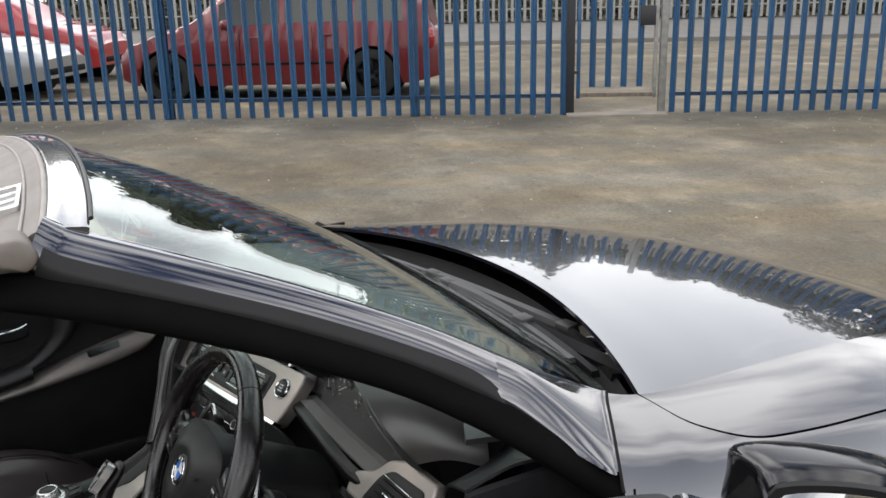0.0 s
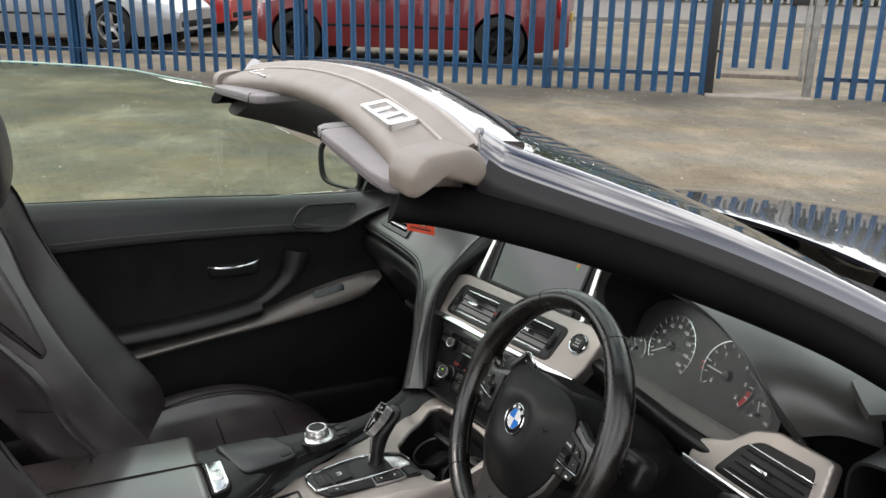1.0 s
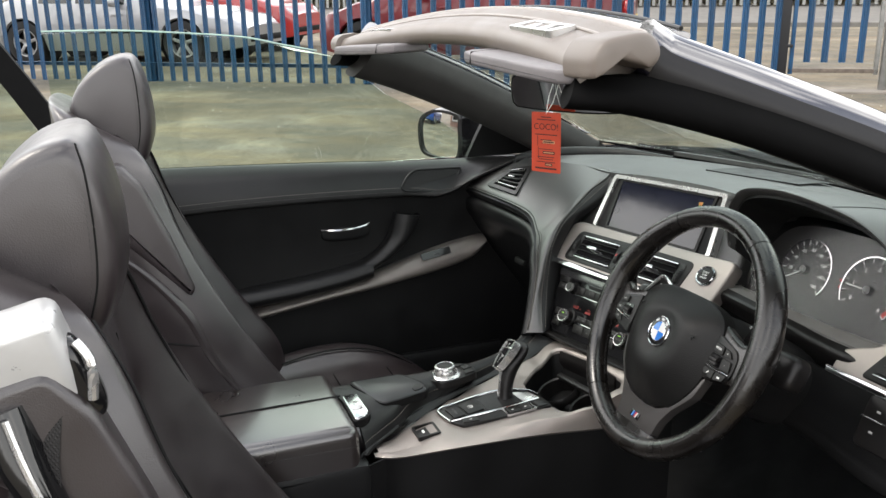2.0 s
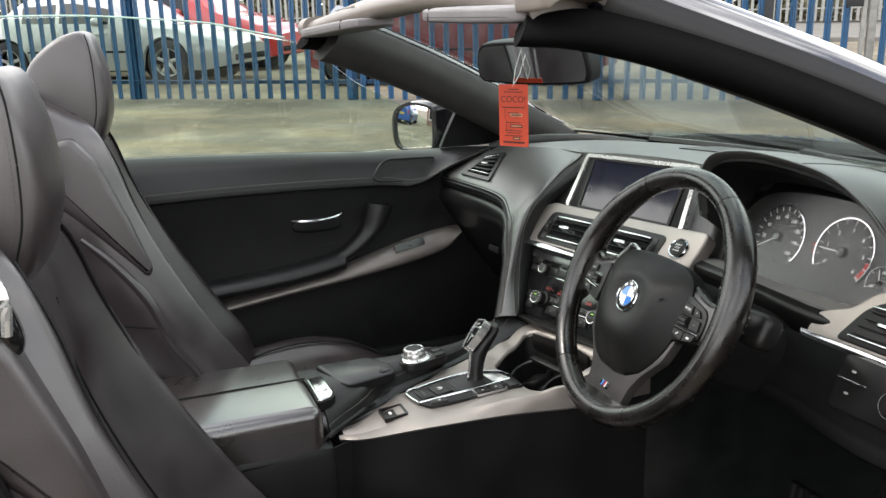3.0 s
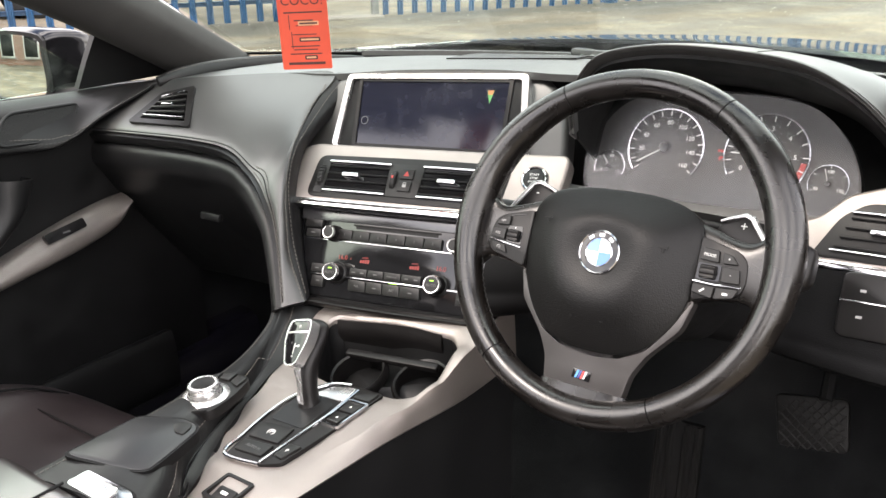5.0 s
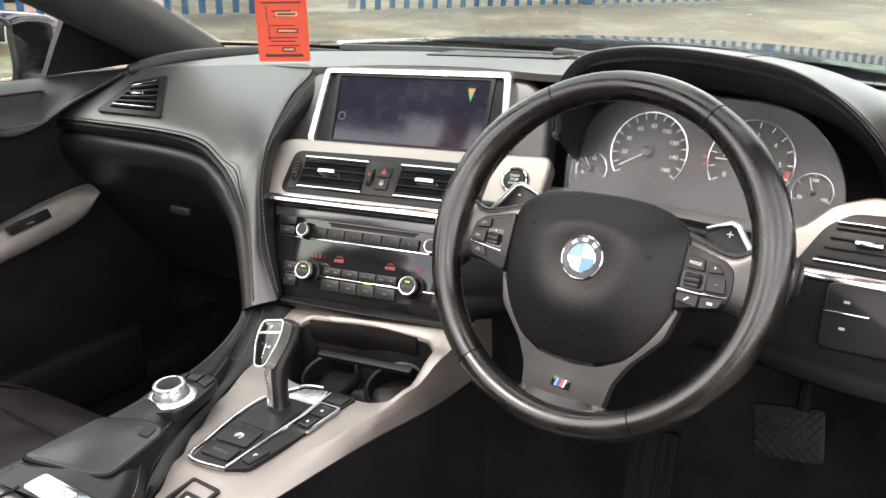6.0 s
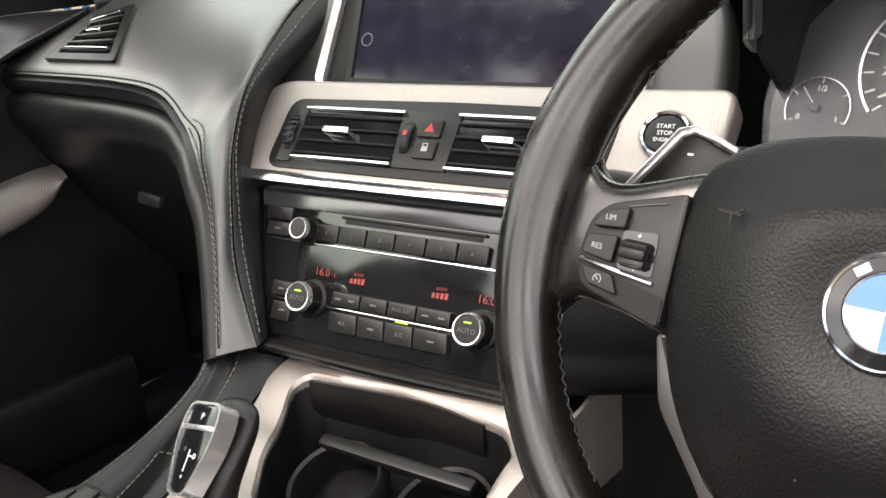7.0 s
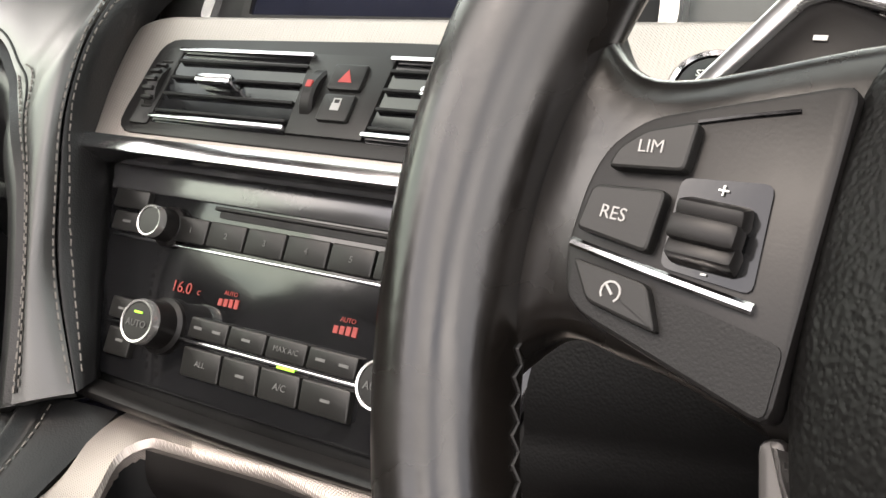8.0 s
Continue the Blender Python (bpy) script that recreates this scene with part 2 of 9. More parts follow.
def empty(name, label, category, m=None, group="", kind=""):
    ob = new(name)
    ob.empty_display_size = 0.1
    if m is not None:
        ob.matrix_basis = m
    return tagged(ob, label, category, group, kind)


def axes(o, e, w):
    """A frame at o: u along e, v along w, h out of their plane."""
    e = vec(e).normalized()
    w = vec(w)
    w = (w - e * w.dot(e)).normalized()
    h = e.cross(w)
    return Matrix(((e.x, w.x, h.x, o[0]), (e.y, w.y, h.y, o[1]), (e.z, w.z, h.z, o[2]), (0, 0, 0, 1)))


def spline(pts, n, closed=False):
    """n points on a smooth line through pts, evenly spaced by length."""
    pts = [vec(p) for p in pts]
    c = len(pts)
    if c == 2 and not closed:
        return [pts[0].lerp(pts[1], i / (n - 1)) for i in range(n)]
    fine, spans = [], c if closed else c - 1
    for i in range(spans):
        if closed:
            a, b, d, e = pts[(i - 1) % c], pts[i], pts[(i + 1) % c], pts[(i + 2) % c]
        else:
            a, b, d, e = pts[max(i - 1, 0)], pts[i], pts[i + 1], pts[min(i + 2, c - 1)]
        for j in range(12):
            t = j / 12
            fine.append(0.5 * (2 * b + (d - a) * t + (2 * a - 5 * b + 4 * d - e) * t * t + (3 * b - a - 3 * d + e) * t**3))
    fine.append(pts[0].copy() if closed else pts[-1])
    far = [0.0]
    for a, b in zip(fine, fine[1:]):
        far.append(far[-1] + (b - a).length)
    out, j = [], 0
    for i in range(n):
        want = far[-1] * i / (n if closed else n - 1)
        while j < len(far) - 2 and far[j + 1] < want:
            j += 1
        gap = far[j + 1] - far[j]
        out.append(fine[j].lerp(fine[j + 1], (want - far[j]) / gap if gap > 1e-9 else 0))
    return out


def curve_by_steps(pts, n, closed=False):
    """n points on a smooth line through pts, as many between any two of them."""
    pts = [vec(p) for p in pts]
    c = len(pts)
    res = []
    for i in range(n):
        f = i * c / n if closed else i * (c - 1) / (n - 1)
        j = int(f) if closed else min(int(f), c - 2)
        t = f - j
        if c == 2 and not closed:
            res.append(pts[0].lerp(pts[1], f))
            continue
        if closed:
            a, b, d, e = pts[(j - 1) % c], pts[j % c], pts[(j + 1) % c], pts[(j + 2) % c]
        else:
            b, d = pts[j], pts[j + 1]
            a = pts[j - 1] if j else b * 2 - d
            e = pts[j + 2] if j + 2 < c else d * 2 - b
        res.append(0.5 * (2 * b + (d - a) * t + (2 * a - 5 * b + 4 * d - e) * t * t + (3 * b - a - 3 * d + e) * t**3))
    return res


def thicken(bm, thick):
    """Gives a sheet its thickness, against the side that its normals face."""
    bm.normal_update()
    bm.verts.index_update()
    top = bm.verts[:]
    under = [bm.verts.new(v.co - v.normal * thick) for v in top]
    edges = [e for e in bm.edges if len(e.link_faces) == 1]
    faces = bm.faces[:]
    at = {v: under[i] for i, v in enumerate(top)}
    rims = [(e.verts[0], e.verts[1]) for e in edges]
    for f in faces:
        bm.faces.new([at[v] for v in reversed(f.verts)])
    for a, b in rims:
        bm.faces.new((a, b, at[b], at[a]))
    bmesh.ops.recalc_face_normals(bm, faces=bm.faces)


def grid(rows, closed=False, caps=False, thick=0.0):
    """A sheet through rows of points; closed: each row is a ring."""
    bm = bmesh.new()
    vs = [[bm.verts.new(p) for p in r] for r in rows]
    n = len(vs[0])
    for a, b in zip(vs, vs[1:]):
        for j in range(n if closed else n - 1):
            q = (a[j], a[(j + 1) % n], b[(j + 1) % n], b[j])
            if len({v.co.to_tuple(6) for v in q}) > 2:
                try:
                    bm.faces.new(q)
                except ValueError:
                    pass
    if caps:
        for r in (vs[0], vs[-1]):
            try:
                bm.faces.new(r)
            except ValueError:
                pass
    bmesh.ops.remove_doubles(bm, verts=bm.verts, dist=1e-6)
    bmesh.ops.recalc_face_normals(bm, faces=bm.faces)
    if thick:
        thicken(bm, thick)
    return bm


def smooth_table(table, x):
    """A table's value at x, rounded from step to step."""
    if x <= table[0][0]:
        return table[0][1] + (x - table[0][0]) * (table[1][1] - table[0][1]) / (table[1][0] - table[0][0])
    n = len(table)
    for i in range(n - 1):
        (x0, y0), (x1, y1) = table[i], table[i + 1]
        if x <= x1:
            d = (y1 - y0) / (x1 - x0)
            a = (table[i - 1][1] - y0) / (table[i - 1][0] - x0) if i else d
            b = (table[i + 2][1] - y1) / (table[i + 2][0] - x1) if i + 2 < n else d
            m0, m1 = ((a + d) / 2 if a * d > 0 else 0.0) if i else d, ((b + d) / 2 if b * d > 0 else 0.0) if i + 2 < n else d
            t, w = (x - x0) / (x1 - x0), x1 - x0
            return y0 * (1 + 2 * t) * (1 - t) ** 2 + y1 * t * t * (3 - 2 * t) + w * t * (1 - t) * (m0 * (1 - t) - m1 * t)
    return table[-1][1]


def loft(rows, nu, nv, closed=False, caps=False, thick=0.0):
    """A smooth sheet through few rows of few points: nv points a row, nu rows."""
    fine = [curve_by_steps(r, nv, closed) for r in rows]
    cols = [curve_by_steps([f[j] for f in fine], nu) for j in range(nv)]
    return grid([[c[i] for c in cols] for i in range(nu)], closed, caps, thick)


def tube(path, r, n=10, closed=False, flat=1.0, up=(0, 0, 1)):
    """A round rod along a line; r may be a list."""
    path = [vec(p) for p in path]
    rows = []
    for i, p in enumerate(path):
        a = path[(i - 1) % len(path)] if closed or i else p
        b = path[(i + 1) % len(path)] if closed or i < len(path) - 1 else p
        d = (b - a).normalized()
        s = d.cross(vec(up))
        s = s.normalized() if s.length > 1e-4 else d.cross(vec((1, 0, 0))).normalized()
        t = s.cross(d)
        q = r[i] if isinstance(r, (list, tuple)) else r
        rows.append([p + s * (q * math.cos(2 * math.pi * j / n)) + t * (q * flat * math.sin(2 * math.pi * j / n)) for j in range(n)])
    if closed:
        rows.append(rows[0])
    return grid(rows, True, not closed)


def rounded(pts, r, n=4):
    """An outline with its corners rounded."""
    out, c = [], len(pts)
    for i in range(c):
        a, b, d = vec((*pts[i - 1], 0)), vec((*pts[i], 0)), vec((*pts[(i + 1) % c], 0))
        rr = min(r, (a - b).length * 0.48, (d - b).length * 0.48)
        p, q = b + (a - b).normalized() * rr, b + (d - b).normalized() * rr
        for j in range(n + 1):
            t = j / n
            w = p * (1 - t) ** 2 + b * 2 * t * (1 - t) + q * t * t
            out.append((w.x, w.y))
    return out


def rect(u0, v0, u1, v1, r=0.0):
    o = [(u0, v0), (u1, v0), (u1, v1), (u0, v1)]
    return rounded(o, r) if r else o


def plate(m, outline, h0, h1, bevel=0.0, steps=2, holes=()):
    """A slab with an outline in the frame m, from h0 up to h1, its upper rim rounded by bevel."""
    bm = bmesh.new()
    layers = [(0.0, h0)]
    if bevel:
        for j in range(steps + 1):
            a = math.pi / 2 * j / steps
            layers.append((bevel * (1 - math.cos(a)), h1 - bevel + bevel * math.sin(a)))
    else:
        layers.append((0.0, h1))
    c = len(outline)
    turn = sum(outline[i - 1][0] * outline[i][1] - outline[i][0] * outline[i - 1][1] for i in range(c))
    side = 1 if turn > 0 else -1
    ins = []
    for i in range(c):
        a, b, d = (vec((*outline[k % c], 0)) for k in (i - 1, i, i + 1))
        e, f = (b - a), (d - b)
        e = e.normalized() if e.length > 1e-9 else f.normalized()
        f = f.normalized() if f.length > 1e-9 else e
        n1, n2 = vec((-e.y, e.x, 0)) * side, vec((-f.y, f.x, 0)) * side
        n = n1 + n2
        n = n.normalized() if n.length > 1e-6 else n1
        ins.append(n / max(n.dot(n1), 0.5))
    rings = []
    for off, h in layers:
        rings.append([bm.verts.new(m @ vec((outline[i][0] + ins[i].x * off, outline[i][1] + ins[i].y * off, h))) for i in range(c)])
    for a, b in zip(rings, rings[1:]):
        for i in range(c):
            bm.faces.new((a[i], a[(i + 1) % c], b[(i + 1) % c], b[i]))
    bm.faces.new(rings[0])
    bm.faces.new(rings[-1])
    bmesh.ops.recalc_face_normals(bm, faces=bm.faces)
    return bm


def ringplate(m, outer, inner, h0, h1):
    """A flat frame between two outlines of as many points."""
    bm = bmesh.new()
    c = len(outer)
    r = [[bm.verts.new(m @ vec((*o[i], h))) for i in range(c)] for o, h in ((outer, h0), (outer, h1), (inner, h1), (inner, h0))]
    for k in range(4):
        a, b = r[k], r[(k + 1) % 4]
        for i in range(c):
            bm.faces.new((a[i], a[(i + 1) % c], b[(i + 1) % c], b[i]))
    bmesh.ops.recalc_face_normals(bm, faces=bm.faces)
    return bm


def lathe(m, profile, n=32, a0=0.0, a1=2 * math.pi, centre=(0, 0)):
    """Turns (radius, height) pairs round the frame's h axis."""
    whole = abs(a1 - a0 - 2 * math.pi) < 1e-6
    rows = []
    for i in range(n if whole else n + 1):
        a = a0 + (a1 - a0) * i / n
        rows.append([m @ vec((centre[0] + r * math.cos(a), centre[1] + r * math.sin(a), h)) for r, h in profile])
    if whole:
        rows.append(rows[0])
    return grid(rows)


def block(m, size, bevel=0.0, at=(0, 0, 0), segs=2):
    bm = bmesh.new()
    bmesh.ops.create_cube(bm, size=1)
    for v in bm.verts:
        v.co = vec((v.co.x * size[0] + at[0], v.co.y * size[1] + at[1], v.co.z * size[2] + at[2]))
    if bevel:
        bmesh.ops.bevel(bm, geom=bm.edges[:], offset=bevel, segments=segs, affect="EDGES", profile=0.5)
    bm.transform(m)
    return bm


def merge(*bms):
    """Several bmeshes as one."""
    out = bmesh.new()
    for b in bms:
        me = bpy.data.meshes.new("tmp")
        b.to_mesh(me)
        b.free()
        out.from_mesh(me)
        bpy.data.meshes.remove(me)
    return out


def puff(m, size, power=2.6, nu=24, nv=32, shape=None):
    """A cushion: a rounded block, squarer as power grows; shape(p) may bend it."""
    rows = []
    for i in range(nu + 1):
        a = math.pi * (i / nu - 0.5)
        row = []
        for j in range(nv):
            b = 2 * math.pi * j / nv
            c = [math.cos(a) * math.cos(b), math.cos(a) * math.sin(b), math.sin(a)]
            k = sum(abs(x) ** power for x in c) ** (-1 / power)
            p = vec([x * k * s / 2 for x, s in zip(c, size)])
            row.append(m @ (shape(p) if shape else p))
        rows.append(row)
    return grid(rows, True)


def stitches(path, length=0.0042, gap=0.0022, r=0.0005):
    """A dashed seam of short thread along a line."""
    path = [vec(p) for p in path]
    far = [0.0]
    for a, b in zip(path, path[1:]):
        far.append(far[-1] + (b - a).length)

    def at(s):
        for i in range(len(far) - 1):
            if far[i + 1] >= s:
                return path[i].lerp(path[i + 1], (s - far[i]) / max(far[i + 1] - far[i], 1e-9))
        return path[-1]

    verts, faces, s = [], [], 0.0
    while s + length < far[-1]:
        a, b = at(s), at(s + length)
        d = (b - a).normalized()
        x = d.cross(vec((0.3, 0.5, 0.81))).normalized() * r
        y = x.cross(d).normalized() * r
        o = len(verts)
        for p in (a, b):
            verts += [p + x, p + y, p - x, p - y]
        faces += [(o, o + 1, o + 5, o + 4), (o + 1, o + 2, o + 6, o + 5), (o + 2, o + 3, o + 7, o + 6), (o + 3, o, o + 4, o + 7), (o, o + 3, o + 2, o + 1), (o + 4, o + 5, o + 6, o + 7)]
        s += length + gap
    me = bpy.data.meshes.new("tmp")
    me.from_pydata(verts, [], faces)
    bm = bmesh.new()
    bm.from_mesh(me)
    bpy.data.meshes.remove(me)
    return bm


def words(text, m, size, material, parent, name="lettering", depth=0.0002, label=""):
    """Letters of the built-in font, standing in the frame m, centred."""
    c = bpy.data.curves.new("tmp", "FONT")
    c.body, c.size, c.align_x, c.align_y, c.extrude = text, size, "CENTER", "CENTER", depth
    c.resolution_u = 3
    ob = bpy.data.objects.new("tmp", c)
    scene.collection.objects.link(ob)
    bpy.context.view_layer.update()
    me = bpy.data.meshes.new_from_object(ob.evaluated_get(bpy.context.evaluated_depsgraph_get()))
    bpy.data.objects.remove(ob)
    bpy.data.curves.remove(c)
    me.transform(m)
    bm = bmesh.new()
    bm.from_mesh(me)
    bpy.data.meshes.remove(me)
    return part(name, bm, material, parent, label, smooth=False)


# ---- the yard and the road ----
FP, FU, FN = vec((-6.89, 4.44, 0)), vec((0.5496, 0.8354, 0)), vec((-0.8354, 0.5496, 0))   # fence line: a post, along it, away from the car
TOPZ = 0.255                                                                                # level of the ground at the fence


def out(s, d, z=0.0):
    """A place s along the fence and d beyond it."""
    p = FP + FU * s + FN * d
    return vec((p.x, p.y, z))


def level(d):
    t = min(max((d + 7.2) / 6.6, 0), 1)
    return TOPZ * t * t * (3 - 2 * t)


FENCEM = Matrix(((FU.x, FN.x, 0, FP.x), (FU.y, FN.y, 0, FP.y), (0, 0, 1, 0), (0, 0, 0, 1)))   # x along the fence, y beyond it

ASPHALT = mat("worn_asphalt", (0.168, 0.153, 0.124), 0.9, grain=0.9, grain_size=0.012, vary=0.26, vary_size=0.9, spec=0.25)
nt = ASPHALT.node_tree
an, ak = nt.nodes, nt.links
ap = an["Principled BSDF"]
was = ap.inputs["Base Color"].links[0].from_socket
aco = an.new("ShaderNodeTexCoord")
for size, low, high, dark in ((0.022, 0.35, 0.65, 0.72), (3.2, 0.42, 0.62, 0.66), (0.30, 0.52, 0.70, 1.30), (0.9, 0.50, 0.66, 1.22), (0.11, 0.56, 0.70, 0.74)):
    tex, ramp, mixn = an.new("ShaderNodeTexNoise"), an.new("ShaderNodeMapRange"), an.new("ShaderNodeMix")
    tex.inputs["Scale"].default_value, tex.inputs["Detail"].default_value = 1 / size, 8
    tex.inputs["Roughness"].default_value = 0.65
    ramp.inputs["From Min"].default_value, ramp.inputs["From Max"].default_value = low, high
    ramp.inputs["To Min"].default_value, ramp.inputs["To Max"].default_value = 1.0, dark
    mixn.data_type, mixn.blend_type = "RGBA", "MULTIPLY"
    mixn.inputs["Factor"].default_value = 1
    ak.new(aco.outputs["Object"], tex.inputs["Vector"])
    ak.new(tex.outputs["Fac"], ramp.inputs["Value"])
    ak.new(was, mixn.inputs["A"])
    ak.new(ramp.outputs["Result"], mixn.inputs["B"])
    was = mixn.outputs["Result"]


def math_node(kind, a, b):
    """A plain sum on two sockets or numbers."""
    m = an.new("ShaderNodeMath")
    m.operation = kind
    for i, v in enumerate((a, b)):
        if isinstance(v, (int, float)):
            m.inputs[i].default_value = v
        else:
            ak.new(v, m.inputs[i])
    return m.outputs[0]


def along(axis):
    """Metres along an axis from the foot of the fence."""
    d = an.new("ShaderNodeVectorMath")
    d.operation = "DOT_PRODUCT"
    d.inputs[1].default_value = (axis.x, axis.y, 0)
    ak.new(aco.outputs["Object"], d.inputs[0])
    return math_node("SUBTRACT", d.outputs["Value"], axis.x * FP.x + axis.y * FP.y)


def share(value, a, b):
    r = an.new("ShaderNodeMapRange")
    r.inputs["From Min"].default_value, r.inputs["From Max"].default_value = a, b
    ak.new(value, r.inputs["Value"])
    return r.outputs["Result"]


# sandy streaks along the yard, and old damp dirt at the foot of the fence
far_u, far_n = along(FU), along(FN)
both = an.new("ShaderNodeCombineXYZ")
ak.new(math_node("MULTIPLY", far_u, 0.55), both.inputs[0])
ak.new(math_node("MULTIPLY", far_n, 2.0), both.inputs[1])
streak = an.new("ShaderNodeTexNoise")
streak.inputs["Scale"].default_value, streak.inputs["Detail"].default_value, streak.inputs["Roughness"].default_value = 1.1, 9, 0.7
ak.new(both.outputs[0], streak.inputs["Vector"])
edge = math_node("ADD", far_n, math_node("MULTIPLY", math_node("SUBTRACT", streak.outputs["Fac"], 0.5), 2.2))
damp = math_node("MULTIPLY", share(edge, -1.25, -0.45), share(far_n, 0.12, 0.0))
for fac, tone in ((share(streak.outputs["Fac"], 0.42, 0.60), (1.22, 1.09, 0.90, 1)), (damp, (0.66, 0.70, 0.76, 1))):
    mixn = an.new("ShaderNodeMix")
    mixn.data_type, mixn.blend_type = "RGBA", "MULTIPLY"
    ak.new(fac, mixn.inputs["Factor"])
    ak.new(was, mixn.inputs["A"])
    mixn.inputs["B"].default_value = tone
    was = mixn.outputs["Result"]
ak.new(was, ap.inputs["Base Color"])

CONCRETE = mat("pale_concrete", (0.185, 0.165, 0.14), 0.9, grain=0.6, grain_size=0.01, vary=0.2, vary_size=0.3)
GREYPATH = mat("grey_path", (0.135, 0.127, 0.115), 0.9, grain=0.6, grain_size=0.01, vary=0.18, vary_size=0.5)
FENCEBLUE = mat("blue_fence_paint", (0.0040, 0.047, 0.116), 0.45, 0.0, 0.2, grain=0.15, grain_size=0.004, vary=0.22, vary_size=0.12, rough_vary=0.1, random_tone=0.14)
FENCEDARK = mat("dark_post_paint", (0.006, 0.0065, 0.009), 0.5, grain=0.15, grain_size=0.004, vary=0.2, vary_size=0.1)
ZINC = mat("galvanised", (0.22, 0.22, 0.21), 0.5, 0.5, grain=0.1, grain_size=0.004, vary=0.2, vary_size=0.08, random_tone=0.12)
RUST = mat("rusty_rail", (0.13, 0.105, 0.085), 0.7, 0.3, grain=0.3, grain_size=0.003, vary=0.35, vary_size=0.05)

SPAN = [-2600, -700, -200, -70, -34, -22, -16, -12, -9, -6, -3, 0, 3, 6, 9, 12, 16, 22, 34, 70, 200, 700, 2600]
DEEP = [-2600, -700, -200, -70, -34, -20, -12, -9, -7.2, -6.2, -5.2, -4.2, -3.2, -2.2, -1.2, -0.6, 0, 2, 6, 13.1]
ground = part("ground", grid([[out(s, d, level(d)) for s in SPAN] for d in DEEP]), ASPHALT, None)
tagged(ground, "worn grey-brown asphalt yard with stains and loose grit", "ground", kind="structure")
verge = part("pavement", grid([[out(s, d, z) for s in SPAN] for d, z in ((13.1, TOPZ - 0.15), (13.1, TOPZ + 0.10), (13.22, TOPZ + 0.11), (24.5, TOPZ + 0.16), (60, TOPZ + 0.3), (200, TOPZ), (700, TOPZ), (2600, TOPZ))]), GREYPATH, None)
tagged(verge, "pale grey paved strip with a kerb beyond the road", "pavement", kind="structure")


# loose grit and scraps on the yard
rnd = random.Random(7)
grit = bmesh.new()
for i in range(900):
    a, d = rnd.uniform(-9, 14), -rnd.random() ** 1.6 * 6.5 - 0.05
    r = rnd.choice((0.005, 0.006, 0.008, 0.012))
    p = out(a, d, level(d))
    vs = [grit.verts.new(p + vec((r * rnd.uniform(0.5, 1.3) * math.cos(b), r * rnd.uniform(0.5, 1.3) * math.sin(b), 0.0005))) for b in (0.3, 1.7, 3.2, 4.8)]
    top = grit.verts.new(p + vec((rnd.uniform(-0.3, 0.3) * r, rnd.uniform(-0.3, 0.3) * r, r * 0.7)))
    for j in range(4):
        grit.faces.new((vs[j], vs[(j + 1) % 4], top))
grit_ob = part("grit", grit, mat("pale_grit", (0.30, 0.28, 0.24), 0.9, vary=0.3, vary_size=0.2), None, smooth=False)
tagged(grit_ob, "pale loose grit scattered over the asphalt", "grit", kind="stuff")


def pale_mesh(width, height, z0, thick=0.003, rib=0.018):
    """A W-shaped steel pale with a three-pointed head."""
    half = width / 2
    line = [(-half, 0.0), (-half * 0.55, -rib), (-half * 0.18, -rib * 0.35), (half * 0.18, -rib * 0.35), (half * 0.55, -rib), (half, 0.0)]
    tops = [-0.045, 0.0, -0.03, -0.03, 0.0, -0.045]
    verts, faces = [], []
    for (x, y), t in zip(line, tops):
        for dy in (0, thick):
            verts += [(x, y + dy, z0), (x, y + dy, z0 + height + t)]
    for i in range(len(line) - 1):
        a, b = 4 * i, 4 * i + 4
        faces += [(a, b, b + 1, a + 1), (a + 3, b + 3, b + 2, a + 2), (a + 1, b + 1, b + 3, a + 3), (a + 2, b + 2, b, a)]
    faces += [(0, 1, 3, 2), (20, 22, 23, 21)]
    me = bpy.data.meshes.new("pale")
    me.from_pydata(verts, [], faces)
    me.materials.append(FENCEBLUE)
    return me


def run_of_fence(name, s0, s1, posts, label, pitch=0.1618):
    """A stretch of palisade fence: posts, two rails and pales."""
    root = empty(name, label, "fence", FENCEM @ pose(s0, 0, TOPZ))
    width = s1 - s0
    for z in (0.205, 1.72):
        part("rail", merge(block(Matrix(), (width, 0.045, 0.006), 0, (width / 2, 0.0, z + 0.02)), block(Matrix(), (width, 0.006, 0.045), 0, (width / 2, 0.0225, z))), FENCEBLUE, root, smooth=False)
    for s in posts:
        x = s - s0
        part("post", merge(block(Matrix(), (0.1, 0.006, 1.95), 0, (x, 0.03, 0.975)), block(Matrix(), (0.1, 0.006, 1.95), 0, (x, 0.085, 0.975)), block(Matrix(), (0.006, 0.055, 1.95), 0, (x, 0.057, 0.975))), FENCEBLUE, root, smooth=False)
    me = pale_mesh(0.066, 1.98, 0.012)
    n = int(width / pitch)
    for i in range(n + 1):
        ob = new("pale", me)
        ob.parent = root
        ob.matrix_basis = pose(i * pitch + 0.03, -0.012, random.uniform(-0.006, 0.006), 0, random.uniform(-0.35, 0.35), random.uniform(-3, 3))
    return root


random.seed(4)
run_of_fence("palisade_fence", -16.55, 1.60, [-13.75, -11.0, -8.25, -5.5, -2.75, 0.0], "blue-painted steel palisade fence along the yard")
run_of_fence("palisade_fence", 2.72, 12.3, [5.47, 8.22, 10.97], "blue-painted steel palisade fence beyond the gate")

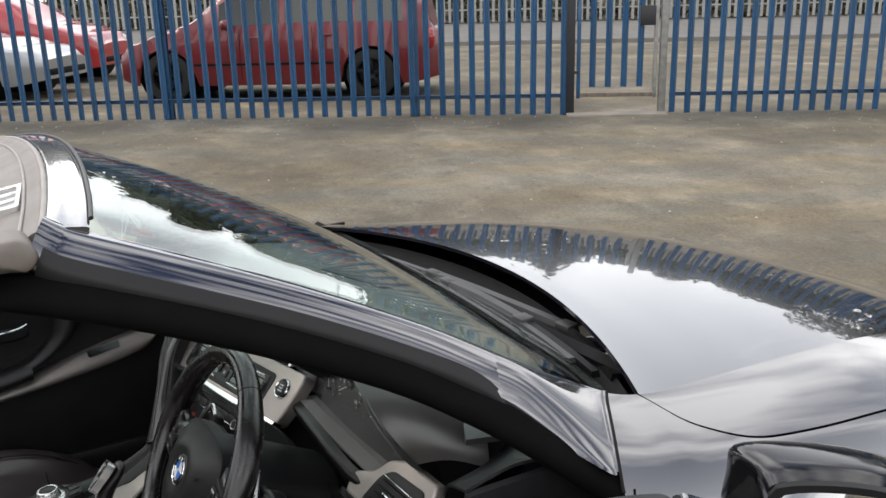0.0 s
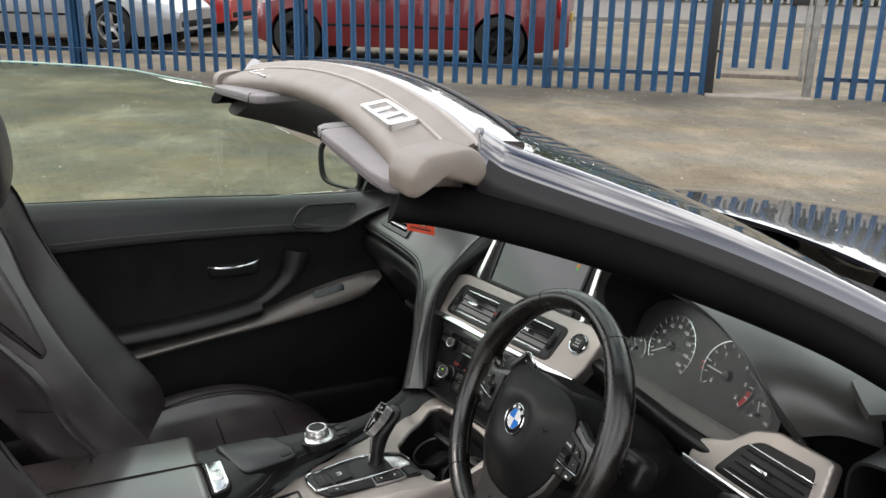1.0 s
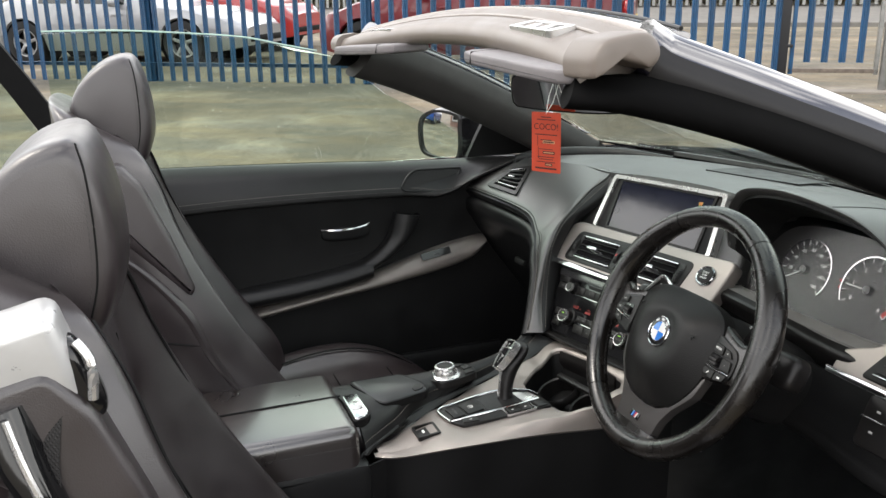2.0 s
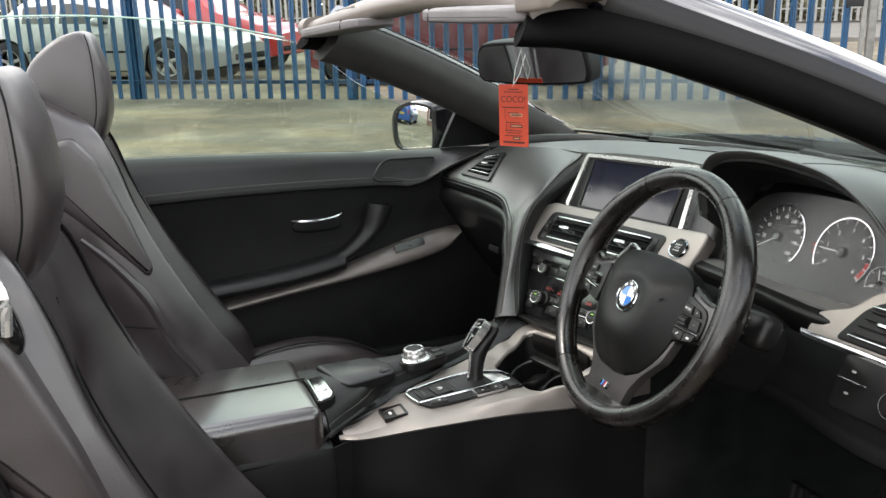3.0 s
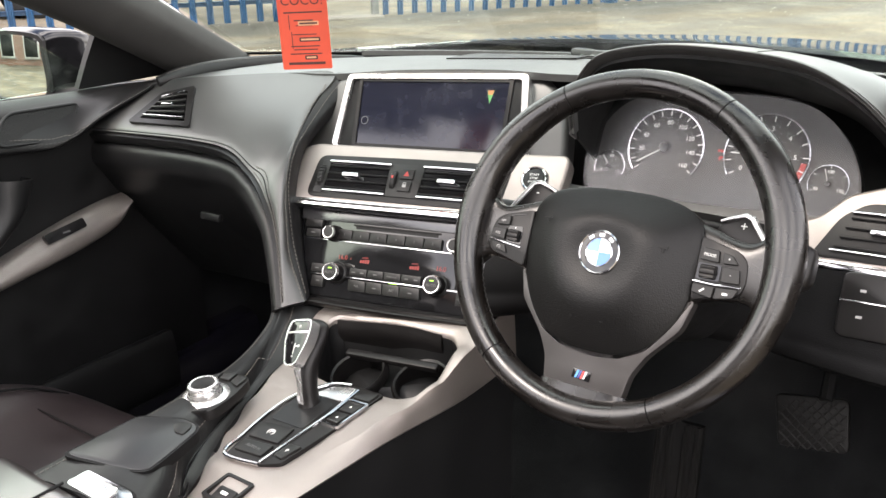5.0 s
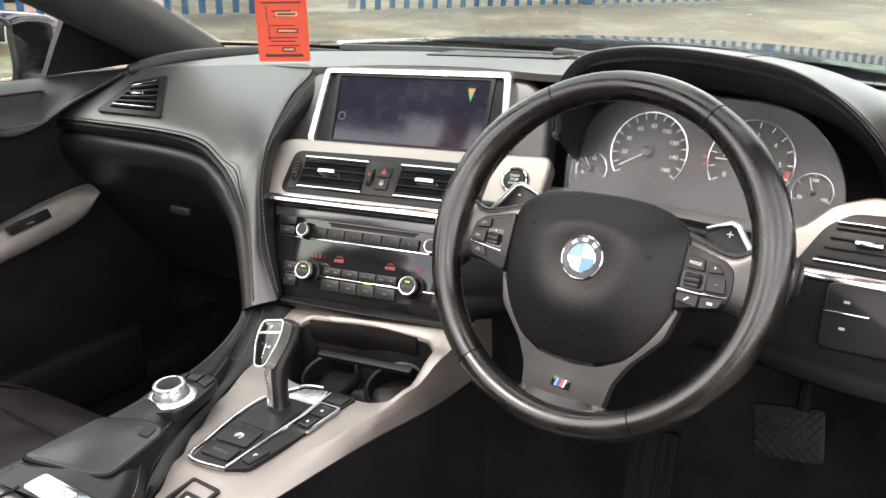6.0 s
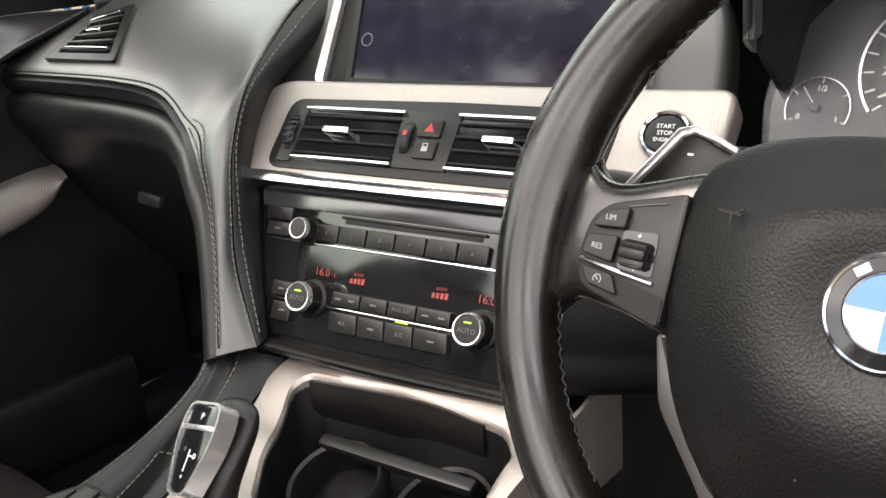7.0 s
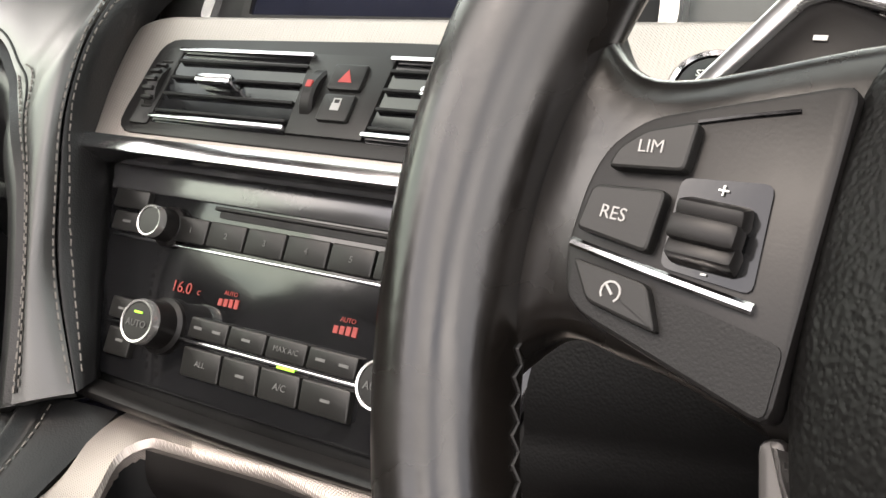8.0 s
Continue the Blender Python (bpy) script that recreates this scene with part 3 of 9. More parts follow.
gate = empty("pedestrian_gate", "narrow steel palisade gate between a black and a grey post", "gate", FENCEM @ pose(1.66, 0, TOPZ))
part("black_post", block(Matrix(), (0.115, 0.115, 2.15), 0.006, (0.0, 0.04, 1.075)), FENCEDARK, gate, "black steel gate post")
part("grey_post", block(Matrix(), (0.075, 0.075, 2.15), 0.006, (0.985, 0.04, 1.075)), ZINC, gate, "bare grey steel gate post")
part("threshold", block(Matrix(), (1.05, 0.26, 0.03), 0.008, (0.5, -0.06, 0.008)), CONCRETE, gate, "pale concrete threshold")
part("bottom_rail", block(Matrix(), (0.84, 0.04, 0.04), 0.003, (0.50, 0.02, 0.205)), RUST, gate, "rust-stained lower rail")
part("top_rail", block(Matrix(), (0.84, 0.04, 0.04), 0.003, (0.50, 0.02, 1.72)), FENCEBLUE, gate)
for x in (0.10, 0.90):
    part("stile", block(Matrix(), (0.04, 0.04, 1.62), 0.003, (x, 0.02, 0.98)), FENCEBLUE if x < 0.5 else ZINC, gate)
part("lock_box", block(Matrix(), (0.16, 0.09, 0.20), 0.006, (0.80, -0.01, 1.02)), FENCEDARK, gate, "black lock box")
part("hinge", block(Matrix(), (0.06, 0.03, 0.03), 0.004, (0.07, -0.01, 0.45)), FENCEDARK, gate)
gate_pale = pale_mesh(0.066, 1.62, 0.29)
for i in range(4):
    ob = new("pale", gate_pale)
    ob.parent = gate
    ob.matrix_basis = pose(0.245 + i * 0.165, -0.005, 0)

# the grey fence on the far side of the road, and the scrub behind it
far = empty("grey_fence", "galvanised palisade fence on the far side of the road", "fence", FENCEM @ pose(0, 24, TOPZ + 0.16))
for z in (0.5, 1.9):
    part("rail", block(Matrix(), (120, 0.05, 0.05), 0, (-5, 0.03, z)), ZINC, far, smooth=False)
verts, faces = [], []
for i in range(520):
    x = -65 + i * 0.231 + random.uniform(-0.01, 0.01)
    o = len(verts)
    for dx, dy in ((-0.05, 0), (0.05, 0), (0.05, 0.02), (-0.05, 0.02)):
        verts += [(x + dx, dy, 0.06), (x + dx, dy, 2.35), ]
    verts.append((x, 0.01, 2.42))
    for a, b in ((0, 2), (2, 4), (4, 6), (6, 0)):
        faces += [(o + a, o + b, o + b + 1, o + a + 1), (o + a + 1, o + b + 1, o + 8)]
me = bpy.data.meshes.new("pales")
me.from_pydata(verts, [], faces)
me.materials.append(ZINC)
ob = new("paling", me)
ob.parent = far
tagged(ob, "close row of grey steel pales", kind="stuff")

LEAF = mat("leaves", (0.035, 0.048, 0.018), 0.6, vary=0.4, vary_size=0.5, grain=0.2, grain_size=0.02)
DRY = mat("dry_scrub", (0.09, 0.078, 0.046), 0.8, vary=0.45, vary_size=0.6, grain=0.2, grain_size=0.02)
BARK = mat("bark", (0.085, 0.068, 0.052), 0.9, grain=0.8, grain_size=0.03, vary=0.3, vary_size=0.2)


def leaves_mesh(name, places, size, material):
    verts, faces = [], []
    for p in places:
        a, b = random.uniform(0, 2 * math.pi), random.uniform(-0.9, 0.9)
        s = size * random.uniform(0.6, 1.3)
        d = vec((math.cos(a) * math.cos(b), math.sin(a) * math.cos(b), math.sin(b)))
        e = d.cross(vec((random.uniform(-1, 1), random.uniform(-1, 1), random.uniform(-1, 1)))).normalized()
        o = len(verts)
        f = d.cross(e) * (s * 0.12)
        verts += [p - d * s, p + e * s * 0.5 + f, p + d * s, p - e * s * 0.5 + f]
        faces.append((o, o + 1, o + 2, o + 3))
    me = bpy.data.meshes.new(name)
    me.from_pydata([tuple(v) for v in verts], [], faces)
    me.materials.append(material)
    return me


random.seed(11)
scrub = new("scrub", leaves_mesh("scrub", [out(random.uniform(-62, 50), 24.5 + abs(random.gauss(0, 1.2)), TOPZ + 0.2 + abs(random.gauss(0, 0.62))) for i in range(15000)], 0.17, DRY))
tagged(scrub, "dry brambles and tall grass behind the grey fence", "scrub", kind="stuff")
hedge = new("hedge", leaves_mesh("hedge", [out(s_, 28.5 + abs(random.gauss(0, 1.6)), TOPZ + 0.2 + random.random() ** 0.8 * (5.4 + 1.3 * math.sin(s_ * 0.55) + 0.9 * math.sin(s_ * 1.7 + 1) + random.gauss(0, 0.5))) for s_ in [random.uniform(-70, 60) for i in range(42000)]], 0.40, LEAF))
tagged(hedge, "rough green bushes and young trees behind the scrub", "bushes", kind="stuff")


def tree(s, d, tall, spread, seed):
    random.seed(seed)
    root = empty("tree", "leafy tree with an uneven green crown", "tree", pose(*out(s, d, TOPZ)), group="trees beyond the road")
    limbs = [tube(spline([(0, 0, -0.2), (0.1, 0.05, tall * 0.3), (-0.1, 0.1, tall * 0.62)], 9), [0.26, 0.25, 0.22, 0.20, 0.18, 0.15, 0.12, 0.09, 0.06], 9)]
    clumps = []
    for i in range(15):
        a, h = i * 2.4 + random.uniform(-0.4, 0.4), tall * random.uniform(0.42, 0.98)
        r = spread * (1.05 - abs(h / tall - 0.62) * 1.5) * random.uniform(0.45, 1.0)
        tip = vec((r * math.cos(a), r * math.sin(a), h))
        limbs.append(tube(spline([(0, 0, h * 0.5), tip * 0.5 + vec((0, 0, h * 0.3)), tip], 6), [0.11, 0.09, 0.07, 0.05, 0.035, 0.02], 6))
        clumps.append((tip, spread * random.uniform(0.28, 0.48)))
    part("trunk", merge(*limbs), BARK, root)
    places = []
    for c, r in clumps:
        for j in range(330):
            q = vec((random.gauss(0, 1), random.gauss(0, 1), random.gauss(0, 0.75)))
            places.append(c + q.normalized() * r * random.uniform(0.35, 1.05) ** 0.6)
    ob = new("crown", leaves_mesh("crown", places, 0.24, LEAF))
    ob.parent = root
    tagged(ob, kind="stuff")


for n, (s, d, tall, spread) in enumerate([(-30, 31, 10, 3.8), (-23, 32, 9.5, 3.6), (-16, 31, 8.5, 3.4), (-9, 32, 8.5, 3.3), (-2.5, 31, 8, 3.0), (9.5, 31, 7.5, 2.9), (16, 32, 9.0, 3.4), (22.5, 31, 12.5, 4.5), (27.5, 32, 12.5, 4.4), (34, 31, 11, 4.0), (41, 32, 11, 4.0)]):
    tree(s, d, tall, spread, 20 + n)

# ---- parked cars ----
TYRE = mat("tyre", (0.011, 0.011, 0.011), 0.85, grain=0.3, grain_size=0.006, vary=0.2, vary_size=0.1)
ALLOY = mat("alloy", (0.35, 0.35, 0.35), 0.35, 0.7, vary=0.15, vary_size=0.05)
REDPAINT = mat("red_paint", (0.115, 0.0055, 0.0085), 0.34, 0.1, 0.45, vary=0.12, vary_size=0.4)
SILVER = mat("silver_paint", (0.30, 0.305, 0.31), 0.34, 0.4, 0.8, vary=0.06, vary_size=0.4)
SKYBLUE = mat("blue_car_paint", (0.012, 0.07, 0.28), 0.3, 0.2, 0.8, vary=0.08, vary_size=0.4)
CARGLASS = mat("car_window", (0.008, 0.011, 0.0105), 0.06, vary=0.3, vary_size=0.5)
LAMPGLASS = mat("lamp_glass", (0.4, 0.41, 0.41), 0.12, 0.3, 0.6, vary=0.2, vary_size=0.05)
TAILRED = mat("tail_lamp", (0.28, 0.011, 0.011), 0.15, coat=0.8, vary=0.1, vary_size=0.05)
YELLOWPLATE = mat("yellow_plate", (0.42, 0.29, 0.022), 0.5, vary=0.05, vary_size=0.05)


def wheel(parent, x, y, r, side, alloy):
    m = Matrix(((1, 0, 0, x), (0, 0, side, y), (0, 1, 0, r), (0, 0, 0, 1)))
    w = part("wheel", lathe(m, [(r * 0.62, -0.10), (r * 0.93, -0.10), (r, -0.085), (r, 0.085), (r * 0.93, 0.10), (r * 0.66, 0.095), (r * 0.62, 0.05)], 32), TYRE, parent, "black tyre on a five-spoke rim")
    spokes = [lathe(m, [(0.0, 0.03), (r * 0.16, 0.075), (r * 0.2, 0.05)], 20), lathe(m, [(r * 0.56, 0.02), (r * 0.60, 0.09), (r * 0.645, 0.092), (r * 0.63, 0.03)], 32)]
    for i in range(5):
        a = 2 * math.pi * i / 5 + 0.3
        spokes.append(block(m @ pose(0, 0, 0, 0, 0, math.degrees(a)), (r * 0.46, r * 0.15, 0.02), 0.006, (r * 0.37, 0, 0.062)))
    part("rim", merge(*spokes), ALLOY if alloy else PLASTIC, w)
    part("brake_disc", lathe(m, [(0.0, -0.01), (r * 0.5, -0.01), (r * 0.5, -0.03)], 24), PLASTIC, w)


def lerp_table(table, x):
    if x <= table[0][0]:
        return table[0][1]
    for (a, va), (b, vb) in zip(table, table[1:]):
        if x <= b:
            t = (x - a) / (b - a)
            t = t * t * (3 - 2 * t)
            return va + (vb - va) * t
    return table[-1][1]


def parked_car(name, label, m, paint, front, rear, base, wide, bonnet, roof, glass, r=0.31, alloy=True, doors=2, group=""):
    """A car whose nose points along x. bonnet: height of the shoulder line by x; roof: height of the top by x, where it is above the shoulder."""
    root = empty(name, label, "car", m, group)
    axle = (base / 2, -base / 2)
    half = wide / 2
    low = 0.20

    def bottom(x):
        z = low + 0.05 * max(0, (abs(x - (front + rear) / 2) - (front - rear) * 0.42)) * 4
        for a in axle:
            if abs(x - a) < r * 1.16:
                z = max(z, math.sqrt((r * 1.16) ** 2 - (x - a) ** 2) + r * 0.92)
        return z

    def ring(x):
        nose = min(front - x, x - rear)
        pinch = 1 - 0.30 * max(0, 1 - nose / 0.42) ** 2
        b, t = lerp_table(bonnet, x), lerp_table(roof, x)
        w = half * pinch
        zb = min(bottom(x), b - 0.08)
        pts = [(w * 0.95, zb), (w, max(zb + 0.02, 0.42)), (w * 0.995, max(zb + 0.03, 0.42 + (b - 0.42) * 0.6)), (w * 0.965, b)]
        k = max(t - b, 0.0)
        if k > 0.03:
            pts += [(w * 0.955 - 0.30 * k * 0.75, b + k * 0.75), (w * 0.90 - 0.30 * k, b + k * 0.95), (w * 0.5, t + 0.012), (0, t + 0.02)]
        else:
            pts += [(w * 0.93, b + 0.012), (w * 0.82, b + 0.03), (w * 0.45, b + 0.045), (0, b + 0.05)]
        return pts

    n = 84
    rows = []
    for i in range(n + 1):
        x = rear + (front - rear) * i / n
        p = ring(x)
        rows.append([(x, y, z) for y, z in p] + [(x, -y, z) for y, z in reversed(p[:-1])])
    part("body", grid(rows, False, True), paint, root)
    part("underside", block(Matrix(), (front - rear - 0.5, wide * 0.8, 0.25), 0.03, ((front + rear) / 2, 0, 0.33)), RUBBER, root)
    for side in (1, -1):
        for a in axle:
            part("wheel_arch", lathe(Matrix(((1, 0, 0, a), (0, 0, side, side * half * 0.55), (0, 1, 0, r), (0, 0, 0, 1))), [(0.0, 0.0), (r * 1.2, 0.0), (r * 1.17, half * 0.40)], 28), RUBBER, root)
            wheel(root, a, side * (half - 0.115), r, side, alloy)
        for x0, x1 in glass:
            quad = []
            for i in range(9):
                x = x0 + (x1 - x0) * i / 8
                p = ring(x)
                b, t = p[3], p[4]
                quad.append([(x, side * (b[0] + (t[0] - b[0]) * f + 0.006), b[1] + (t[1] - b[1]) * f) for f in (0.10, 0.5, 0.92)])
            part("side_window", grid(quad, thick=0.002), CARGLASS, root)
        for x in ([(front + rear) / 2 + 0.42, (front + rear) / 2 - 0.52][:doors]):
            p = ring(x)
            part("door_seam", tube([(x, side * (p[0][0] + 0.001), p[0][1] + 0.03), (x, side * (p[1][0] + 0.003), p[1][1]), (x, side * (p[2][0] + 0.003), p[2][1]), (x, side * (p[3][0] + 0.003), p[3][1])], 0.004, 5), RUBBER, root)
            part("door_handle", block(Matrix(), (0.17, 0.03, 0.028), 0.008, (x - 0.16, side * (p[2][0] + 0.012), p[3][1] - 0.11)), paint, root)
        part("side_strip", block(Matrix(), (base - 2.4 * r, 0.014, 0.03), 0.005, (0, side * (half + 0.002), 0.47)), RUBBER, root)
        part("head_lamp", puff(pose(front - 0.20, side * half * 0.70, lerp_table(bonnet, front - 0.2) - 0.07, 0, 18, -side * 34), (0.34, 0.16, 0.15)), LAMPGLASS, root, "clear head lamp")
        part("tail_lamp", puff(pose(rear + 0.10, side * half * 0.80, lerp_table(bonnet, rear + 0.1) - 0.12, 0, 0, side * 24), (0.12, 0.18, 0.26)), TAILRED, root, "red tail lamp")
        part("wing_mirror", puff(pose(glass[-1][1] - 0.12 if glass else 0.4, side * (half + 0.07), lerp_table(bonnet, 0.4) + 0.06), (0.12, 0.18, 0.13)), paint, root)
    part("bumper_trim", block(Matrix(), (0.10, wide * 0.62, 0.10), 0.03, (front - 0.035, 0, 0.36)), RUBBER, root)
    part("windscreen", grid([[(x, y * (ring(x)[3][0] - 0.03 - 0.13 * f), ring(x)[3][1] + (lerp_table(roof, x) - lerp_table(bonnet, x)) + 0.024 - abs(y) * 0.06) for y in (-0.86, -0.5, 0, 0.5, 0.86)] for f, x in [(i / 6, glass[-1][1] + 0.30 - 0.62 * i / 6) for i in range(7)]], thick=0.002), CARGLASS, root) if glass else None
    part("rear_plate", block(Matrix(), (0.02, 0.52, 0.11), 0.004, (rear - 0.006, 0, 0.62)), YELLOWPLATE, root)
    return root


def parked_at(s, d, facing):
    """facing 1: nose along the fence's direction; -1: against it."""
    return FENCEM @ pose(s, d, TOPZ, 0, 0, 0 if facing > 0 else 180)


parked_car("red_hatchback", "small red family car parked behind the blue fence", parked_at(-2.05, 2.56, -1), REDPAINT, 2.02, -2.18, 2.66, 1.72,
           [(-2.18, 0.84), (-1.9, 0.93), (-1.0, 0.93), (0.75, 0.90), (1.3, 0.86), (1.8, 0.72), (2.02, 0.58)],
           [(-2.18, 0.5), (-2.02, 1.20), (-1.6, 1.50), (-0.4, 1.58), (0.3, 1.50), (1.15, 0.95), (1.3, 0.5)], [(-1.75, -1.15), (-1.08, -0.25), (-0.18, 0.60)], 0.315, False)
parked_car("silver_coupe", "low silver coupe parked behind the blue fence", parked_at(-7.50, 2.88, 1), SILVER, 2.22, -2.12, 2.62, 1.76,
           [(-2.12, 0.80), (-1.6, 0.86), (0.7, 0.83), (1.3, 0.78), (1.85, 0.66), (2.22, 0.50)],
           [(-2.12, 0.4), (-1.5, 0.95), (-0.9, 1.24), (-0.2, 1.30), (0.3, 1.20), (0.95, 0.85), (1.1, 0.4)], [(-1.0, -0.45), (-0.38, 0.42)], 0.315, True, 1)
parked_car("red_saloon", "bright red car parked behind the silver coupe", parked_at(-7.70, 5.4, 1), mat("bright_red_paint", (0.29, 0.011, 0.011), 0.32, 0.0, 0.9, vary=0.08, vary_size=0.4), 2.1, -2.1, 2.6, 1.72,
           [(-2.1, 0.85), (-1.6, 0.95), (0.8, 0.93), (1.4, 0.88), (1.85, 0.75), (2.1, 0.58)],
           [(-2.1, 0.5), (-1.7, 1.1), (-1.0, 1.42), (-0.1, 1.46), (0.4, 1.35), (1.2, 0.95), (1.35, 0.5)], [(-1.3, -0.5), (-0.4, 0.5)], 0.31, True)

# ---- behind: the brick building and the blue car that the door mirror shows ----
BRICK = mat("red_brown_brick", (0.14, 0.066, 0.043), 0.85, grain=0.3, grain_size=0.01, vary=0.25, vary_size=0.3)
bn, bk = BRICK.node_tree.nodes, BRICK.node_tree.links
tex, bco = bn.new("ShaderNodeTexBrick"), bn.new("ShaderNodeTexCoord")
mapn = bn.new("ShaderNodeMapping")
mapn.inputs["Rotation"].default_value = (radians(90), 0, 0)
tex.inputs["Scale"].default_value = 1.0
tex.inputs["Brick Width"].default_value, tex.inputs["Row Height"].default_value, tex.inputs["Mortar Size"].default_value = 0.225, 0.075, 0.008
tex.inputs["Color1"].default_value, tex.inputs["Color2"].default_value, tex.inputs["Mortar"].default_value = (0.25, 0.12, 0.08, 1), (0.19, 0.09, 0.06, 1), (0.34, 0.31, 0.28, 1)
bk.new(bco.outputs["Object"], mapn.inputs["Vector"])
bk.new(mapn.outputs["Vector"], tex.inputs["Vector"])
bk.new(tex.outputs["Color"], bn["Principled BSDF"].inputs["Base Color"])
WHITEFRAME = mat("white_frame", (0.5, 0.5, 0.48), 0.5, vary=0.06, vary_size=0.2)
ROOFGREY = mat("grey_roof", (0.09, 0.09, 0.092), 0.7, vary=0.2, vary_size=0.5)
hall = empty("brick_building", "low red-brown brick workshop with white-framed windows", "building", pose(-1.9, -13.5, 0))
part("wall", block(Matrix(), (13.0, 6.0, 4.4), 0.01, (3.3, -3.0, 2.2)), BRICK, hall, smooth=False)
part("roof", block(Matrix(), (13.6, 6.6, 0.25), 0.02, (3.3, -3.0, 4.52)), ROOFGREY, hall, smooth=False)
for x in (-2.5, -0.9, 0.9, 3.4, 5.9, 8.4):
    w = part("window", block(Matrix(), (0.95, 0.10, 1.95), 0.01, (x, 0.02, 1.35)), WHITEFRAME, hall, "white window frame")
    part("pane", block(Matrix(), (0.80, 0.02, 1.8), 0.002, (x, 0.075, 1.35)), CARGLASS, w)
    part("sill", block(Matrix(), (1.1, 0.18, 0.06), 0.01, (x, 0.08, 0.34)), CONCRETE, w)
parked_car("blue_hatchback", "bright blue hatchback parked by the brick building", pose(-7.3, -13.0, 0, 0, 0, -96), SKYBLUE, 1.95, -1.95, 2.5, 1.7,
           [(-1.95, 0.86), (-1.6, 0.93), (0.7, 0.90), (1.3, 0.85), (1.7, 0.72), (1.95, 0.58)],
           [(-1.95, 0.5), (-1.8, 1.15), (-1.45, 1.42), (-0.3, 1.48), (0.3, 1.38), (1.05, 0.95), (1.2, 0.5)], [(-1.3, -0.5), (-0.4, 0.5)], 0.3, True)


# ---- the convertible: its own frame has x to the right, y ahead, z up, and leans a little to its left ----
car = empty("convertible_car", "dark blue-black convertible with its roof down and driver's door open", "car", pose(0, 0, 0, 0, -2.2, 0))
XC = 0.03                                         # the middle of the car


def flip(p):
    """The mirror image across the car's middle."""
    return (2 * XC - p[0], p[1], p[2])


def flipped(rows):
    return [[flip(p) for p in r] for r in rows]


# bonnet and wings share one shoulder that starts at a crease and rounds down to the side
def bonnet_z(y):
    return smooth_table([(0.70, 0.994), (1.0, 0.982), (1.4, 0.945), (1.8, 0.86), (2.15, 0.72), (2.32, 0.60)], y)


def crease(y):
    return (smooth_table([(0.60, 0.744), (0.70, 0.762), (0.76, 0.774), (0.81, 0.777), (0.92, 0.764), (1.1, 0.742), (1.4, 0.712), (1.8, 0.66), (2.3, 0.56)], y),
            smooth_table([(0.60, 1.046), (0.70, 1.000), (0.76, 0.977), (0.81, 0.966), (0.92, 0.953), (1.1, 0.936), (1.4, 0.905), (1.8, 0.825), (2.15, 0.70), (2.32, 0.60)], y))


def over(p):
    """The other side of the front, which sits a little lower."""
    return vec((2 * XC - p[0], p[1], p[2] - 0.022))


def shoulder(y, k):
    """A place on the shoulder: k 0 at the crease, 1 where the side begins."""
    cx, cz = crease(y)
    ox = 0.928 - 0.18 * max(0, (y - 1.5) / 0.8) ** 2
    oz = bonnet_z(y) - 0.188
    a = radians(25 + 55 * k)
    return vec((cx + (ox - cx) * (math.sin(a) - 0.4226) / 0.5622, y, cz - (cz - oz) * (0.9063 - math.cos(a)) / 0.7327))


def shut_k(y):
    """Where the bonnet's side edge crosses the shoulder."""
    return smooth_table([(0.80, 0.0), (0.835, 0.20), (0.878, 0.325), (0.935, 0.43), (1.03, 0.485), (1.24, 0.51), (1.6, 0.52), (2.3, 0.52)], y)


def seam_y(k):
    """The seam between the pillar's foot and the wing."""
    return smooth_table([(0.0, 0.747), (0.07, 0.736), (0.28, 0.710), (0.45, 0.692), (0.60, 0.680), (1.0, 0.672)], k)


def bonnet_top(y, f):
    cx, cz = crease(y)
    back = smooth_table([(0.80, 0.19), (0.86, 0.167), (0.92, 0.133), (1.0, 0.095), (1.2, 0.028), (1.5, 0.0), (2.3, 0.0)], y) * (1 - f * f)
    return vec((XC + f * (cx - XC), y + back, bonnet_z(y + back * 0.6) - bonnet_z(y) + cz + 1.2 * (bonnet_z(y) - cz) * (1 - abs(f) ** 2.2) - 0.011 * (1 - f)))


YS = [0.80 + 1.45 * (j / 60) ** 1.5 for j in range(61)]
sheets = [grid([[bonnet_top(y, -1 + i / 24) for i in range(49)] for y in YS], thick=0.008)]
for f in (vec, over):
    sheets.append(grid([[f(shoulder(y, shut_k(y) * i / 10)) for i in range(11)] + [f(shoulder(y, shut_k(y)) - vec((0.004, 0, 0.014)))] for y in YS], thick=0.003))
part("bonnet", merge(*sheets), PAINT, car, "glossy bonnet that mirrors the fence and the sky")
part("grille_panel", loft([[(XC + x, 2.25 + 0.10 * (1 - (x / 0.75) ** 2), z) for x in (-0.72, -0.4, 0, 0.4, 0.72)] for z in (0.60, 0.45, 0.28, 0.20)], 8, 24, thick=0.01), PAINT, car)


